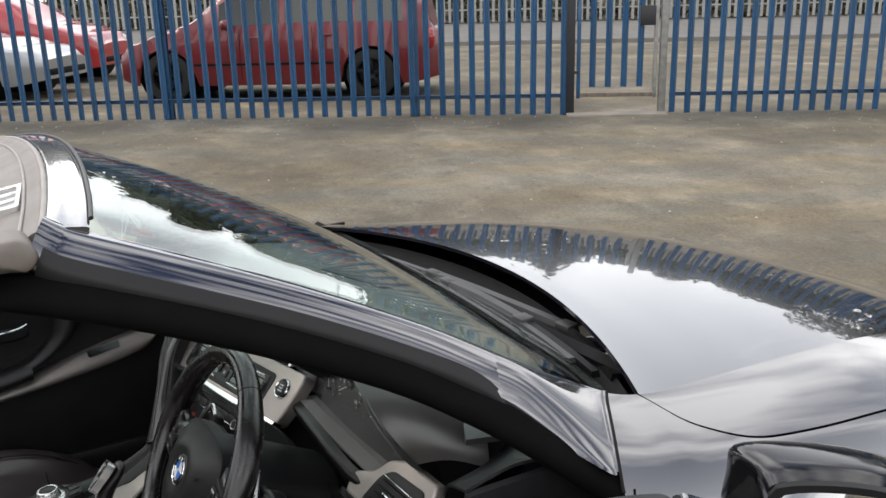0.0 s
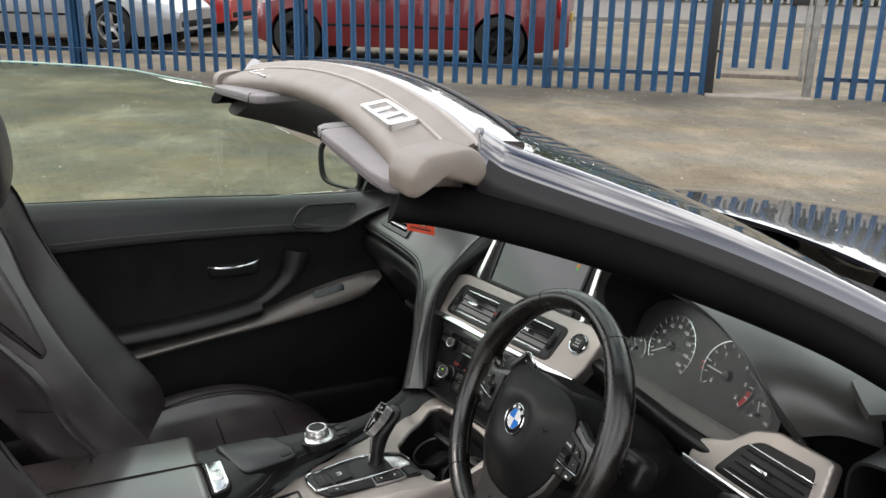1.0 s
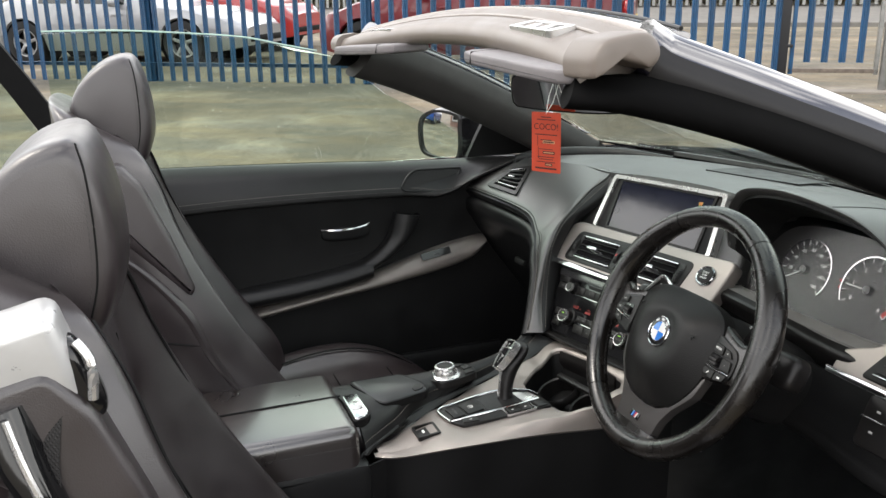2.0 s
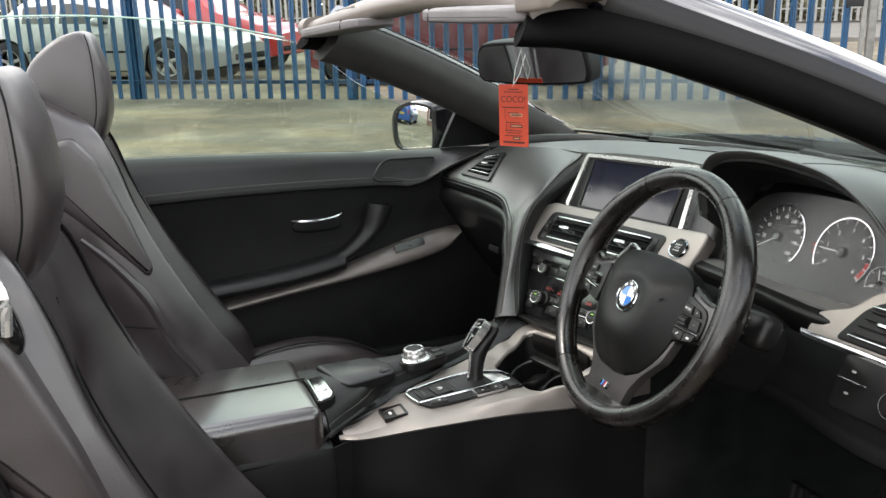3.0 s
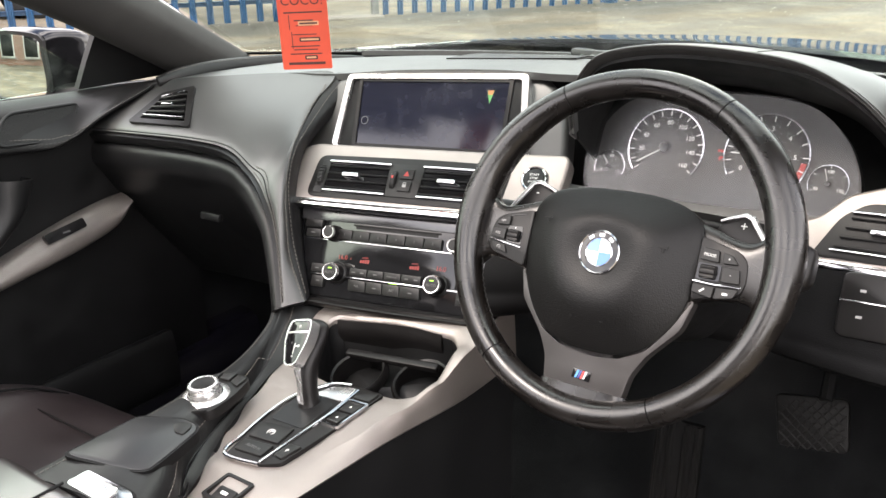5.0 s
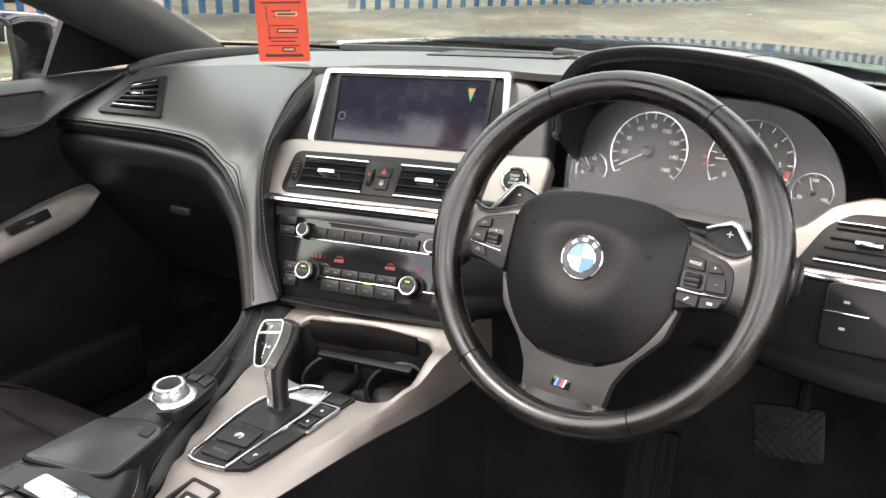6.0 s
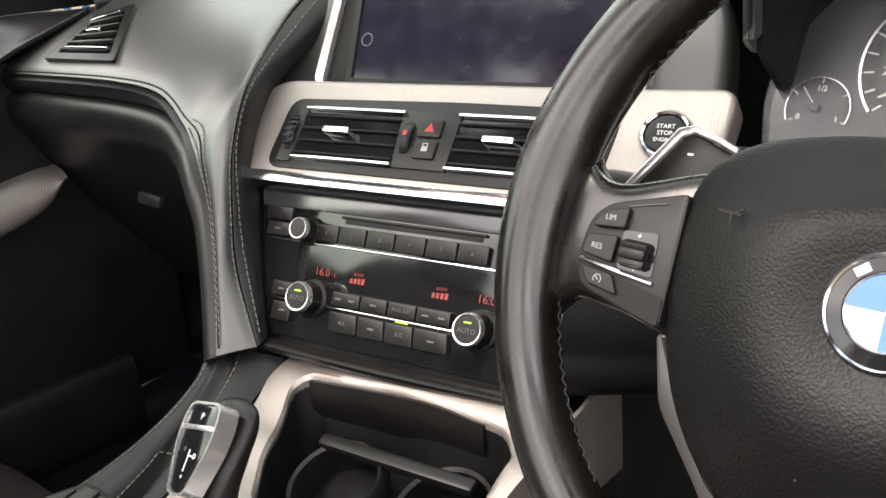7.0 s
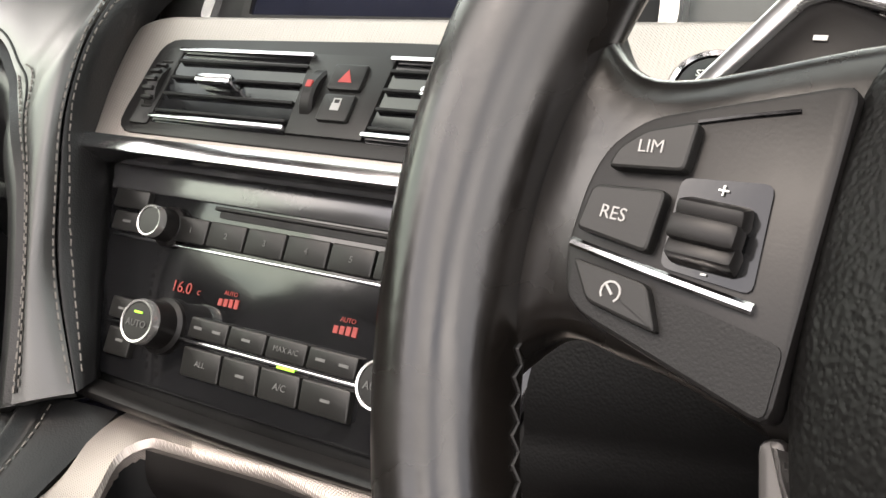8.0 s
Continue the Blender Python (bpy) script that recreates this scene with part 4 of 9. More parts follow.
# front wings, with an arch over each wheel
def wing(f):
    rows = []
    for j in range(71):
        row = []
        for i in range(17):
            y0 = seam_y(i / 16)
            y = y0 + (2.30 - y0) * (j / 70) ** 1.5
            k0 = shut_k(y) + 0.016 if y > 0.803 else 0.0
            if i == 0:
                row.append(shoulder(y, k0) - vec((-0.002, 0, 0.016)))
            row.append(shoulder(y, k0 + (1 - k0) * i / 16))
        x, y, z = row[-1]
        z0 = 0.27
        if abs(y - 1.42) < 0.36:
            z0 = 0.33 + math.sqrt(0.36**2 - (y - 1.42) ** 2)
        row += [vec((x + 0.012, y, z - 0.05)), vec((x + 0.018, y, z - 0.11)), vec((x + 0.025, y, min(z - 0.12, (z + z0) / 2))), vec((x + 0.02, y, min(z - 0.13, z0 + 0.02))), vec((x + 0.008, y, min(z - 0.14, z0)))]
        rows.append([f(p) for p in row])
    return grid(rows, thick=0.003)


for side in (1, -1):
    f = vec if side == 1 else over
    part("front_wing", wing(f), PAINT, car)
    part("wing_seam", tube([f(shoulder(seam_y(i / 30) - 0.001, i / 30) + vec((0, 0, -0.0005))) for i in range(19)], 0.0024, 8), RUBBER, car)
    part("wheel_arch", lathe(Matrix(((0, 0, side, XC + side * 0.62), (1, 0, 0, 1.42), (0, 1, 0, 0.33), (0, 0, 0, 1))), [(0, 0), (0.37, 0), (0.365, 0.30)], 28), RUBBER, car)
    for y in (1.42, -1.43):
        m = Matrix(((0, 0, side, XC + side * 0.83), (1, 0, 0, y), (0, 1, 0, 0.335), (0, 0, 0, 1)))
        w = part("wheel", lathe(m, [(0.22, -0.11), (0.31, -0.115), (0.335, -0.09), (0.335, 0.09), (0.31, 0.108), (0.235, 0.10), (0.225, 0.04)], 40), TYRE, car, "wide black tyre on an alloy rim")
        spokes = [lathe(m, [(0.0, 0.03), (0.05, 0.07), (0.06, 0.04)], 20), lathe(m, [(0.205, 0.02), (0.215, 0.09), (0.232, 0.094), (0.228, 0.03)], 40)]
        for i in range(10):
            spokes.append(block(m @ pose(0, 0, 0, 0, 0, 36 * i), (0.17, 0.026, 0.02), 0.006, (0.13, 0, 0.065)))
        part("rim", merge(*spokes), ALLOY, w)
    part("head_lamp", puff(pose(XC + side * 0.62, 2.14, 0.63, 20, 0, -side * 30), (0.40, 0.16, 0.14)), LAMPGLASS, car)


# scuttle below the windscreen, and its wipers
def scuttle(x, k):
    """A place between the bonnet's back edge (k 0) and the foot of the glass (k 1)."""
    f = 1 - ((x - XC) / 0.74) ** 2
    y0, y1 = 0.818 + 0.19 * f, 0.770 + 0.075 * f
    z0, z1 = bonnet_z(y0) - 0.05 - 0.02 * (1 - f), 0.948 + 0.010 * f
    return vec((x, y0 + (y1 - y0) * k, z0 + (z1 - z0) * k - 0.034 * math.sin(math.pi * k)))


part("scuttle_panel", grid([[scuttle(XC - 0.735 + 1.47 * j / 40, k / 6) for j in range(41)] for k in range(7)], thick=0.004), RUBBER, car, "black plastic panel under the windscreen")

# windscreen
TOPG = [(0.587, 0.131, 1.269), (0.48, 0.150, 1.285), (0.25, 0.172, 1.302), (XC, 0.180, 1.307)]
LOWG = [(0.752, 0.772, 0.966), (0.60, 0.804, 0.967), (0.32, 0.838, 0.969), (XC, 0.849, 0.970)]
TOPG += [flip(p) for p in TOPG[-2::-1]]
LOWG += [flip(p) for p in LOWG[-2::-1]]
MIDG = [((a[0] + b[0]) / 2 + 0.004 * (1 if a[0] > XC else -1 if a[0] < XC else 0), (a[1] + b[1]) / 2 + 0.004, (a[2] + b[2]) / 2 + 0.022) for a, b in zip(TOPG, LOWG)]
part("windscreen", loft([TOPG, MIDG, LOWG], 20, 40, thick=0.005), GLASS, car, "clear curved windscreen", shadow=False)
band = loft([LOWG, [(p[0] * 0.99, p[1] - 0.014, p[2] + 0.006) for p in LOWG]], 4, 40, thick=0.002)
bmesh.ops.translate(band, verts=band.verts, vec=(0, 0, -0.008))
part("windscreen_band", band, RUBBER, car, "black border at the foot of the glass")


def bar(path, wide, high):
    """A flat bar along a line."""
    rows = []
    for i, p in enumerate(path):
        d = (path[min(i + 1, len(path) - 1)] - path[max(i - 1, 0)]).normalized()
        x = d.cross(vec((0, 0, 1))).normalized() * wide / 2
        z = vec((0, 0, high))
        rows.append([p - x, p - x * 0.7 + z, p + x * 0.7 + z, p + x])
    return grid(rows, True, True)


# each wiper: blade, arm over it, joint, and the arm's broad root
for blade, arm, root in (([(-0.378, 0.800, 0.962), (-0.13, 0.838, 0.964), (0.09, 0.866, 0.962), (0.22, 0.884, 0.957)], [(0.075, 0.860, 0.968), (0.20, 0.885, 0.960), (0.32, 0.908, 0.950), (0.44, 0.930, 0.940)], [(0.43, 0.928, 0.938), (0.53, 0.915, 0.926), (0.64, 0.875, 0.922)]),
                         ([(-0.156, 0.842, 0.958), (0.155, 0.852, 0.960), (0.41, 0.846, 0.957), (0.60, 0.818, 0.952)], [(0.14, 0.856, 0.966), (0.25, 0.862, 0.964), (0.41, 0.856, 0.960)], [(0.40, 0.858, 0.957), (0.52, 0.862, 0.936), (0.62, 0.850, 0.926)])):
    w = part("wiper", bar(spline(arm, 16), 0.024, 0.010), WIPER, car, "faded black wiper resting on the scuttle")
    part("blade", bar(spline(blade, 24), 0.016, 0.009), WIPER, w)
    part("rubber_lip", tube([p + vec((0, -0.004, -0.001)) for p in spline(blade, 24)], 0.003, 6), RUBBER, w)
    part("arm_root", bar(spline(root, 14), 0.018, 0.012), PLASTIC, w)
    for q, size in ((arm[0], (0.040, 0.022, 0.014)), (arm[-1], (0.034, 0.030, 0.016))):
        part("joint", block(axes(vec(q) + vec((0, 0, 0.004)), vec(arm[-1]) - vec(arm[0]), (0, 1, 0)), size, 0.004), WIPER, w)

# windscreen pillars: painted outside, black inside, with a rubber seal along the door opening
PA, PB = vec((0.587, 0.131, 1.269)), vec((0.768, 0.807, 0.965))
PILLAR = axes(PA, PB - PA, (0.55, -0.2, -0.3))


def pillar_row(u, width, lift, inner=0.06):
    """A ring round the pillar: v outwards from the glass, h inwards."""
    v0 = {True: 0.0}.get(u < 0.1, 0.034 * max(0, (u - 0.30) / 0.39) ** 1.6)
    pts = [(v0 - 0.006, 0.004 - lift), (v0 + 0.004, -0.006 - lift), (v0 + width * 0.35, -0.0150 - lift), (v0 + width * 0.70, -0.0105 - lift), (v0 + width, 0.006 - lift), (v0 + width + 0.004, 0.022 - lift), (v0 + width * 0.8, 0.036 - lift), (v0 + width * 0.3, 0.030 - lift), (v0, 0.018 - lift)]
    return [PILLAR @ vec((u, v, h)) for v, h in pts]


PROWS = [pillar_row(-0.042, 0.060, 0.004), pillar_row(-0.022, 0.064, 0.0005), pillar_row(0.0, 0.066, 0.0), pillar_row(0.10, 0.066, 0.006), pillar_row(0.25, 0.062, 0.012), pillar_row(0.40, 0.062, 0.012), pillar_row(0.50, 0.068, 0.009), pillar_row(0.58, 0.072, 0.003)]
MROWS = []
for u, width, lift in ((-0.030, 0.062, 0.002), (0.0, 0.066, 0.0), (0.10, 0.066, 0.006), (0.25, 0.062, 0.012), (0.40, 0.062, 0.012), (0.50, 0.068, 0.009)):
    v0 = 0.034 * max(0, (u - 0.30) / 0.39) ** 1.6
    MROWS.append([PILLAR @ vec((u, v0 + v, h - lift)) for v, h in ((width * 0.84, -0.0068), (width * 0.89, -0.0042), (width + 0.0030, 0.0055), (width + 0.0065, 0.022), (width - 0.004, 0.022), (width * 0.84, 0.0))])
MROWS.append([MROWS[-1][3].lerp(p, 0.02) + (MROWS[-1][3] - MROWS[-2][3]) * 0.7 for p in MROWS[-1]])
FOOT_K = (-0.02, 0.03, 0.17, 0.32, 0.45, 0.50)
FROWS = [pillar_row(u, w, l)[:6] for u, w, l in ((0.49, 0.0665, 0.0078), (0.565, 0.0748, 0.0062))] + [[shoulder(seam_y(k) - back, k) for k in FOOT_K] for back in (0.022, 0.006, 0.003)]


def seal_row(u, width, lift):
    v0 = 0.034 * max(0, (u - 0.30) / 0.39) ** 1.6
    v1 = v0 + width
    pts = [(v1 - 0.004, 0.010), (v1 + 0.012, 0.012), (v1 + 0.028, 0.020), (v1 + 0.032, 0.034), (v1 + 0.016, 0.050), (v1 - 0.02, 0.052), (v1 - 0.03, 0.036)]
    return [PILLAR @ vec((u, v, h - lift)) for v, h in pts]


SROWS = [seal_row(-0.095, 0.062, -0.044), seal_row(-0.03, 0.068, -0.012), seal_row(0.10, 0.066, 0.006), seal_row(0.25, 0.062, 0.012), seal_row(0.40, 0.062, 0.012), seal_row(0.50, 0.070, 0.008), seal_row(0.57, 0.082, 0.005), seal_row(0.66, 0.104, 0.0), seal_row(0.72, 0.124, -0.004)]


def inner_row(u, width, lift):
    pts = [(-0.012, 0.022), (0.02, 0.026), (0.066, 0.040), (0.100, 0.060), (0.06, 0.090), (0.0, 0.075), (-0.016, 0.045)]
    if width < 0.07:
        pts = [(-0.012, 0.022), (0.02, 0.026), (0.058, 0.036), (0.074, 0.046), (0.05, 0.062), (0.0, 0.056), (-0.016, 0.042)]
    return [PILLAR @ vec((u, v + 0.01 * max(0, u / 0.7), h - lift)) for v, h in pts]


IROWS, DROWS = [[inner_row(u, w, l) for u, l in ((-0.05, -0.02), (0.05, 0.0), (0.20, 0.010), (0.36, 0.012), (0.52, 0.006), (0.66, -0.002), (0.76, -0.01))] for w in (0.07, 0.06)]
for rows_of in (SROWS, IROWS, DROWS):
    mid = sum((vec(p) for p in rows_of[0]), vec((0, 0, 0))) / len(rows_of[0])
    rows_of[0] = [mid + (vec(p) - mid) * (0.75 if rows_of is SROWS else 0.9) for p in rows_of[0]]
for rows_of, name, material, label in ((PROWS, "windscreen_pillar", PAINT, "painted windscreen pillar"), (MROWS, "pillar_moulding", MOULDING, "matt dark grey moulding along the pillar"), (SROWS, "door_seal", SEALBLACK, "black rubber door seal"), (IROWS, "pillar_trim", PILLARCLOTH, "dark cloth inner pillar trim")):
    part(name, loft(DROWS if rows_of is IROWS else rows_of, 36, 24, True, True), material, car, label)
    part(name, loft(flipped(rows_of), 36, 24, True, True), material, car, label)
for f in (lambda p: p, flip):
    part("pillar_foot", loft([[f(p) for p in r] for r in FROWS], 30, 24, thick=0.003), PAINT, car)
    part("glass_seal", tube(spline([f(PILLAR @ vec((u, v + 0.001, 0.004 - l))) for u, v, l in ((0.03, -0.006, 0.002), (0.1, -0.007, 0.006), (0.25, -0.007, 0.012), (0.40, -0.003, 0.012), (0.55, 0.012, 0.006), (0.68, 0.028, 0))], 30), 0.0016, 8), RUBBER, car)


# header rail over the windscreen with its soft taupe cover
def header_row(x):
    t = (x - XC) / 0.60
    f = 1 - min(abs(t), 1.0) ** 2.2
    yg, zg = 0.131 + 0.049 * (1 - t * t), 1.269 + 0.038 * (1 - t * t)
    return x, f, yg, zg


def header_section(x, kind):
    x, f, yg, zg = header_row(x)
    if kind == "strip":
        return [(x, yg + 0.002, zg + 0.003), (x, yg - 0.014, zg + 0.007), (x, yg - 0.034, zg + 0.008), (x, yg - 0.046, zg + 0.005), (x, yg - 0.046, zg - 0.006), (x, yg - 0.01, zg - 0.014)]
    rear = -0.002 + 0.058 * f
    band = yg - 0.088
    return [(x, yg - 0.045, zg + 0.003), (x, yg - 0.055, zg + 0.004), (x, yg - 0.066, zg - 0.002), (x, yg - 0.074, zg - 0.0055), (x, band, zg - 0.008), (x, (band + rear) / 2 + 0.008, zg - 0.012), (x, rear + 0.013, zg - 0.0165), (x, rear + 0.004, zg - 0.024), (x, rear + 0.001, zg - 0.036),
            (x, rear + 0.010, zg - 0.049), (x, rear + 0.035, zg - 0.050), (x, yg - 0.045, zg - 0.044), (x, yg - 0.02, zg - 0.024), (x, yg - 0.040, zg - 0.010)]


XS = [XC + 0.60 * k for k in (-0.94, -0.91, -0.84, -0.7, -0.45, -0.2, 0, 0.2, 0.45, 0.7, 0.84, 0.91, 0.94)]
XP = [XC + 0.60 * k for k in (-0.955, -0.92, -0.84, -0.7, -0.45, -0.2, 0, 0.2, 0.45, 0.7, 0.84, 0.92, 0.955)]
part("header_rail", loft([header_section(x, "strip") for x in XP], 60, 20, True, True), PAINT, car, "painted rail along the top of the windscreen")
part("header_cover", loft([header_section(x, "cover") for x in XS], 70, 40, True, True), COVER, car, "soft taupe cover of the windscreen header")
part("header_seal", tube(spline([(x, header_row(x)[2] + 0.004, header_row(x)[3] + 0.006) for x in XS[1:-1]], 50), 0.0028, 8), MOULDING, car, "black rubber seal at the top of the windscreen")
part("roof_seal", tube(spline([(x, header_row(x)[2] - 0.049, header_row(x)[3] + 0.0045) for x in XP], 50), 0.0035, 8), ROOFSEAL, car, "pale rubber roof seal")
part("cover_ridge", tube(spline([(x, header_row(x)[2] - 0.0745, header_row(x)[3] - 0.0045) for x in XS[1:-1]], 50), 0.0022, 8), ROOFSEAL, car)
for side in (1, -1):
    # end caps: a flat-sided lobe over the joint of header and pillar
    LOBE = [(-0.006, 1.2335), (-0.009, 1.246), (-0.007, 1.260), (0.006, 1.2755), (0.034, 1.2815), (0.062, 1.2825), (0.077, 1.270), (0.079, 1.254), (0.068, 1.2425), (0.054, 1.2455), (0.022, 1.2530), (0.009, 1.2450)]
    cap_rows = []
    for x, k in ((0.578, 0.99), (0.605, 1.0), (0.626, 0.99), (0.637, 0.95), (0.642, 0.86), (0.645, 0.6), (0.646, 0.1)):
        j = k * (0.92 if side > 0 else 0.72)
        cap_rows.append([(XC + side * ((x if side > 0 else x - 0.012) - XC), (0.037 if side > 0 else 0.034) + (y - 0.034) * j, (1.262 if side > 0 else 1.256) + (z - 1.262) * j) for y, z in LOBE])
    part("header_end_cap", loft(cap_rows, 30, 60, True, True), COVER, car, "soft taupe end of the header cover")
    # latch plate with two slots
    m = axes((XC + side * 0.351, 0.0685, 1.2815 if side > 0 else 1.2765), (0.99, -0.045 * side, -0.03 * side), (0, 0.97, 0.19))
    clip = part("latch_plate", ringplate(m @ pose(0, 0, 0.001), rounded([(-0.078, -0.014), (0.076, -0.022), (0.080, 0.012), (-0.074, 0.022)], 0.005, 3), rounded([(-0.060, -0.010), (0.058, -0.016), (0.062, 0.008), (-0.056, 0.015)], 0.003, 3), -0.016, 0.005), SATIN, car, "silver latch plate in the header")
    part("latch_slot", plate(m, rounded([(-0.064, -0.012), (0.062, -0.018), (0.066, 0.010), (-0.060, 0.017)], 0.003, 3), -0.012, 0.0030), GLOSSY, clip)
    for u in (-0.026, 0.018):
        part("latch_bar", block(m, (0.012, 0.026, 0.006), 0.002, (u * side, 0, 0.0025)), SATIN, clip)
    # sun visor folded up, its back edge showing below the header
    m = pose(XC + side * 0.372, 0.052, 1.2415, 2, side * 1.8, -side * 3.6)
    visor = part("sun_visor", puff(m, (0.368, 0.096, 0.020), 7.0), VISOR, car, "grey padded sun visor folded up under the header")
    part("visor_seam", tube([m @ vec((-side * 0.125, -0.0485, -0.006)), m @ vec((-side * 0.127, -0.046, 0.0085)), m @ vec((-side * 0.13, 0.03, 0.0102))], 0.0012, 6), RUBBER, visor)
    part("stitching", stitches(spline([m @ vec((-0.175, -0.0478, -0.002)), m @ vec((0, -0.0486, -0.002)), m @ vec((0.175, -0.0478, -0.002))], 20), 0.004, 0.003), DARKTHREAD, visor)

# rear-view mirror
m = axes((0.030, 0.285, 1.168), (0.885, 0.465, -0.01), (0.06, -0.20, 0.97))
OV = [(-0.118, -0.026), (-0.112, 0.026), (-0.08, 0.036), (0, 0.038), (0.08, 0.036), (0.112, 0.026), (0.118, -0.026), (0.09, -0.035), (0, -0.038), (-0.09, -0.035)]
ov = [(p.x, p.y) for p in spline([(u, v, 0) for u, v in OV], 44, True)]
rvm = part("rear_view_mirror", merge(plate(m, ov, -0.026, 0.006, 0.006, 3), tube([m @ vec((0, 0.02, -0.02)), m @ vec((0, 0.045, -0.05)), vec((0.035, 0.350, 1.206))], 0.010, 10)), PLASTIC, car, "black rear-view mirror on the windscreen")
part("mirror_glass", plate(m, [(u * 0.94, v * 0.86) for u, v in ov], 0.005, 0.0075), MIRROR, rvm)


# ---- door mirrors ----
def door_mirror(m, parent):
    """A wing mirror: x outwards, y ahead."""
    shell = [[m @ vec(q) for q in ring] for ring in (
        [(-0.054, -0.02, -0.060), (-0.058, -0.02, 0.03), (-0.050, -0.02, 0.062), (0.04, -0.02, 0.072), (0.105, -0.02, 0.045), (0.112, -0.02, -0.02), (0.09, -0.02, -0.062), (0, -0.02, -0.072)],
        [(-0.066, 0.01, -0.064), (-0.070, 0.01, 0.033), (-0.060, 0.01, 0.068), (0.042, 0.01, 0.077), (0.112, 0.01, 0.05), (0.119, 0.01, -0.02), (0.095, 0.01, -0.066), (0, 0.01, -0.077)],
        [(-0.098, 0.075, -0.050), (-0.102, 0.075, 0.025), (-0.084, 0.075, 0.058), (0.03, 0.075, 0.064), (0.085, 0.075, 0.035), (0.09, 0.075, -0.015), (0.07, 0.075, -0.05), (0, 0.075, -0.058)],
        [(-0.03, 0.108, -0.015), (-0.03, 0.108, 0.01), (-0.02, 0.108, 0.018), (0.01, 0.108, 0.02), (0.03, 0.108, 0.012), (0.03, 0.108, -0.005), (0.02, 0.108, -0.016), (0, 0.108, -0.018)])]
    ob = part("door_mirror", loft(shell, 16, 40, True, True), GLOSSY, parent, "black door mirror")
    o = [(-0.054, -0.060), (-0.058, 0.03), (-0.050, 0.062), (0.04, 0.072), (0.105, 0.045), (0.112, -0.02), (0.09, -0.062), (0, -0.072)]
    ring = [(p.x, p.y) for p in spline([(x, z, 0) for x, z in o], 40, True)]
    mm = m @ Matrix(((1, 0, 0, 0), (0, 0, -1, -0.022), (0, 1, 0, 0), (0, 0, 0, 1)))
    part("glass_surround", ringplate(mm, ring, [(0.027 + (u - 0.027) * 0.91, v * 0.90) for u, v in ring], -0.004, 0.008), PLASTIC, ob)
    # the glass is slightly domed
    part("mirror_glass", grid([[mm @ vec((0.027 + (u - 0.027) * 0.92 * k, v * 0.91 * k, 0.0055 - ((0.027 + (u - 0.027) * 0.92 * k) ** 2 + (v * 0.91 * k) ** 2) / 2.5)) for u, v in ring + ring[:1]] for k in (0.001, 0.15, 0.3, 0.45, 0.6, 0.75, 0.9, 1.0)]), MIRROR, ob)
    part("mirror_foot", loft([[m @ vec((x, y, z)) for y, z in ((-0.01, -0.085), (0.05, -0.085), (0.05, -0.045), (-0.01, -0.045))] for x in (0.02, -0.08, -0.17)], 10, 16, True, True), PLASTIC, ob)
    return ob


# the mirror's face is turned in towards the driver
door_mirror(Matrix.Translation((-0.988, 0.445, 0.966)) @ pose(0, 0, 0, -1.2, 0, 25.7) @ Matrix.Diagonal((-1, 1, 1, 1)), car)


# ---- dashboard ----
SWAY = (math.cos(radians(11)), math.sin(radians(11)), 0)     # the middle of the dashboard is turned to the driver
AHEAD = vec((-SWAY[1], SWAY[0], 0))


def leaning(deg):
    return AHEAD * math.sin(radians(deg)) + vec((0, 0, math.cos(radians(deg))))


RAD = axes((-0.145, 0.371, 0.793), SWAY, leaning(28))        # radio and heater panel
VEN = axes((-0.146, 0.357, 0.811), SWAY, leaning(40))        # woven trim with the middle vents
SCR = axes((-0.132, 0.441, 0.881), SWAY, leaning(26.6))      # display
CLU = axes((0.365, 0.529, 0.904), (1, 0, 0), (0, math.sin(radians(22)), math.cos(radians(22))))   # instruments

# the padded top: from the ledge in front of the passenger to the foot of the windscreen, sweeping down to the console
LEDGE = [(-0.70, 0.377, 0.868), (-0.586, 0.377, 0.872), (-0.411, 0.379, 0.875), (-0.309, 0.376, 0.869), (-0.240, 0.358, 0.848), (-0.199, 0.340, 0.834), (-0.174, 0.328, 0.816), (-0.152, 0.318, 0.790), (-0.133, 0.304, 0.754), (-0.118, 0.289, 0.716), (-0.102, 0.271, 0.676)]
CREST = [(-0.70, 0.50, 0.930), (-0.58, 0.492, 0.950), (-0.42, 0.495, 0.964), (-0.29, 0.500, 0.973), (-0.175, 0.500, 0.978), (-0.172, 0.446, 0.938), (-0.155, 0.380, 0.888), (-0.144, 0.346, 0.838), (-0.132, 0.327, 0.785), (-0.117, 0.313, 0.737), (-0.080, 0.298, 0.680)]
RISE1 = [(-0.70, 0.390, 0.882), (-0.585, 0.388, 0.884), (-0.41, 0.391, 0.888), (-0.305, 0.390, 0.886), (-0.232, 0.374, 0.868)]
RISE2 = [(-0.70, 0.435, 0.908), (-0.582, 0.432, 0.913), (-0.415, 0.436, 0.922), (-0.300, 0.436, 0.926), (-0.212, 0.428, 0.925)]
# the narrow part beside the radio is a plain arched band that faces the driver
for j, b in ((5, 0.011), (6, 0.008), (7, 0.006), (8, 0.005), (9, 0.004), (10, 0.002)):
    for row, f in ((RISE1, 0.30), (RISE2, 0.70)):
        row.append(tuple(vec(LEDGE[j]).lerp(vec(CREST[j]), f) + vec((0.62, -0.60, 0.50)) * b))
dash = part("dashboard", loft([LEDGE, RISE1, RISE2, CREST], 40, 120, thick=0.012), DASH, car, "black stitched leather dashboard pad sweeping down to the console")

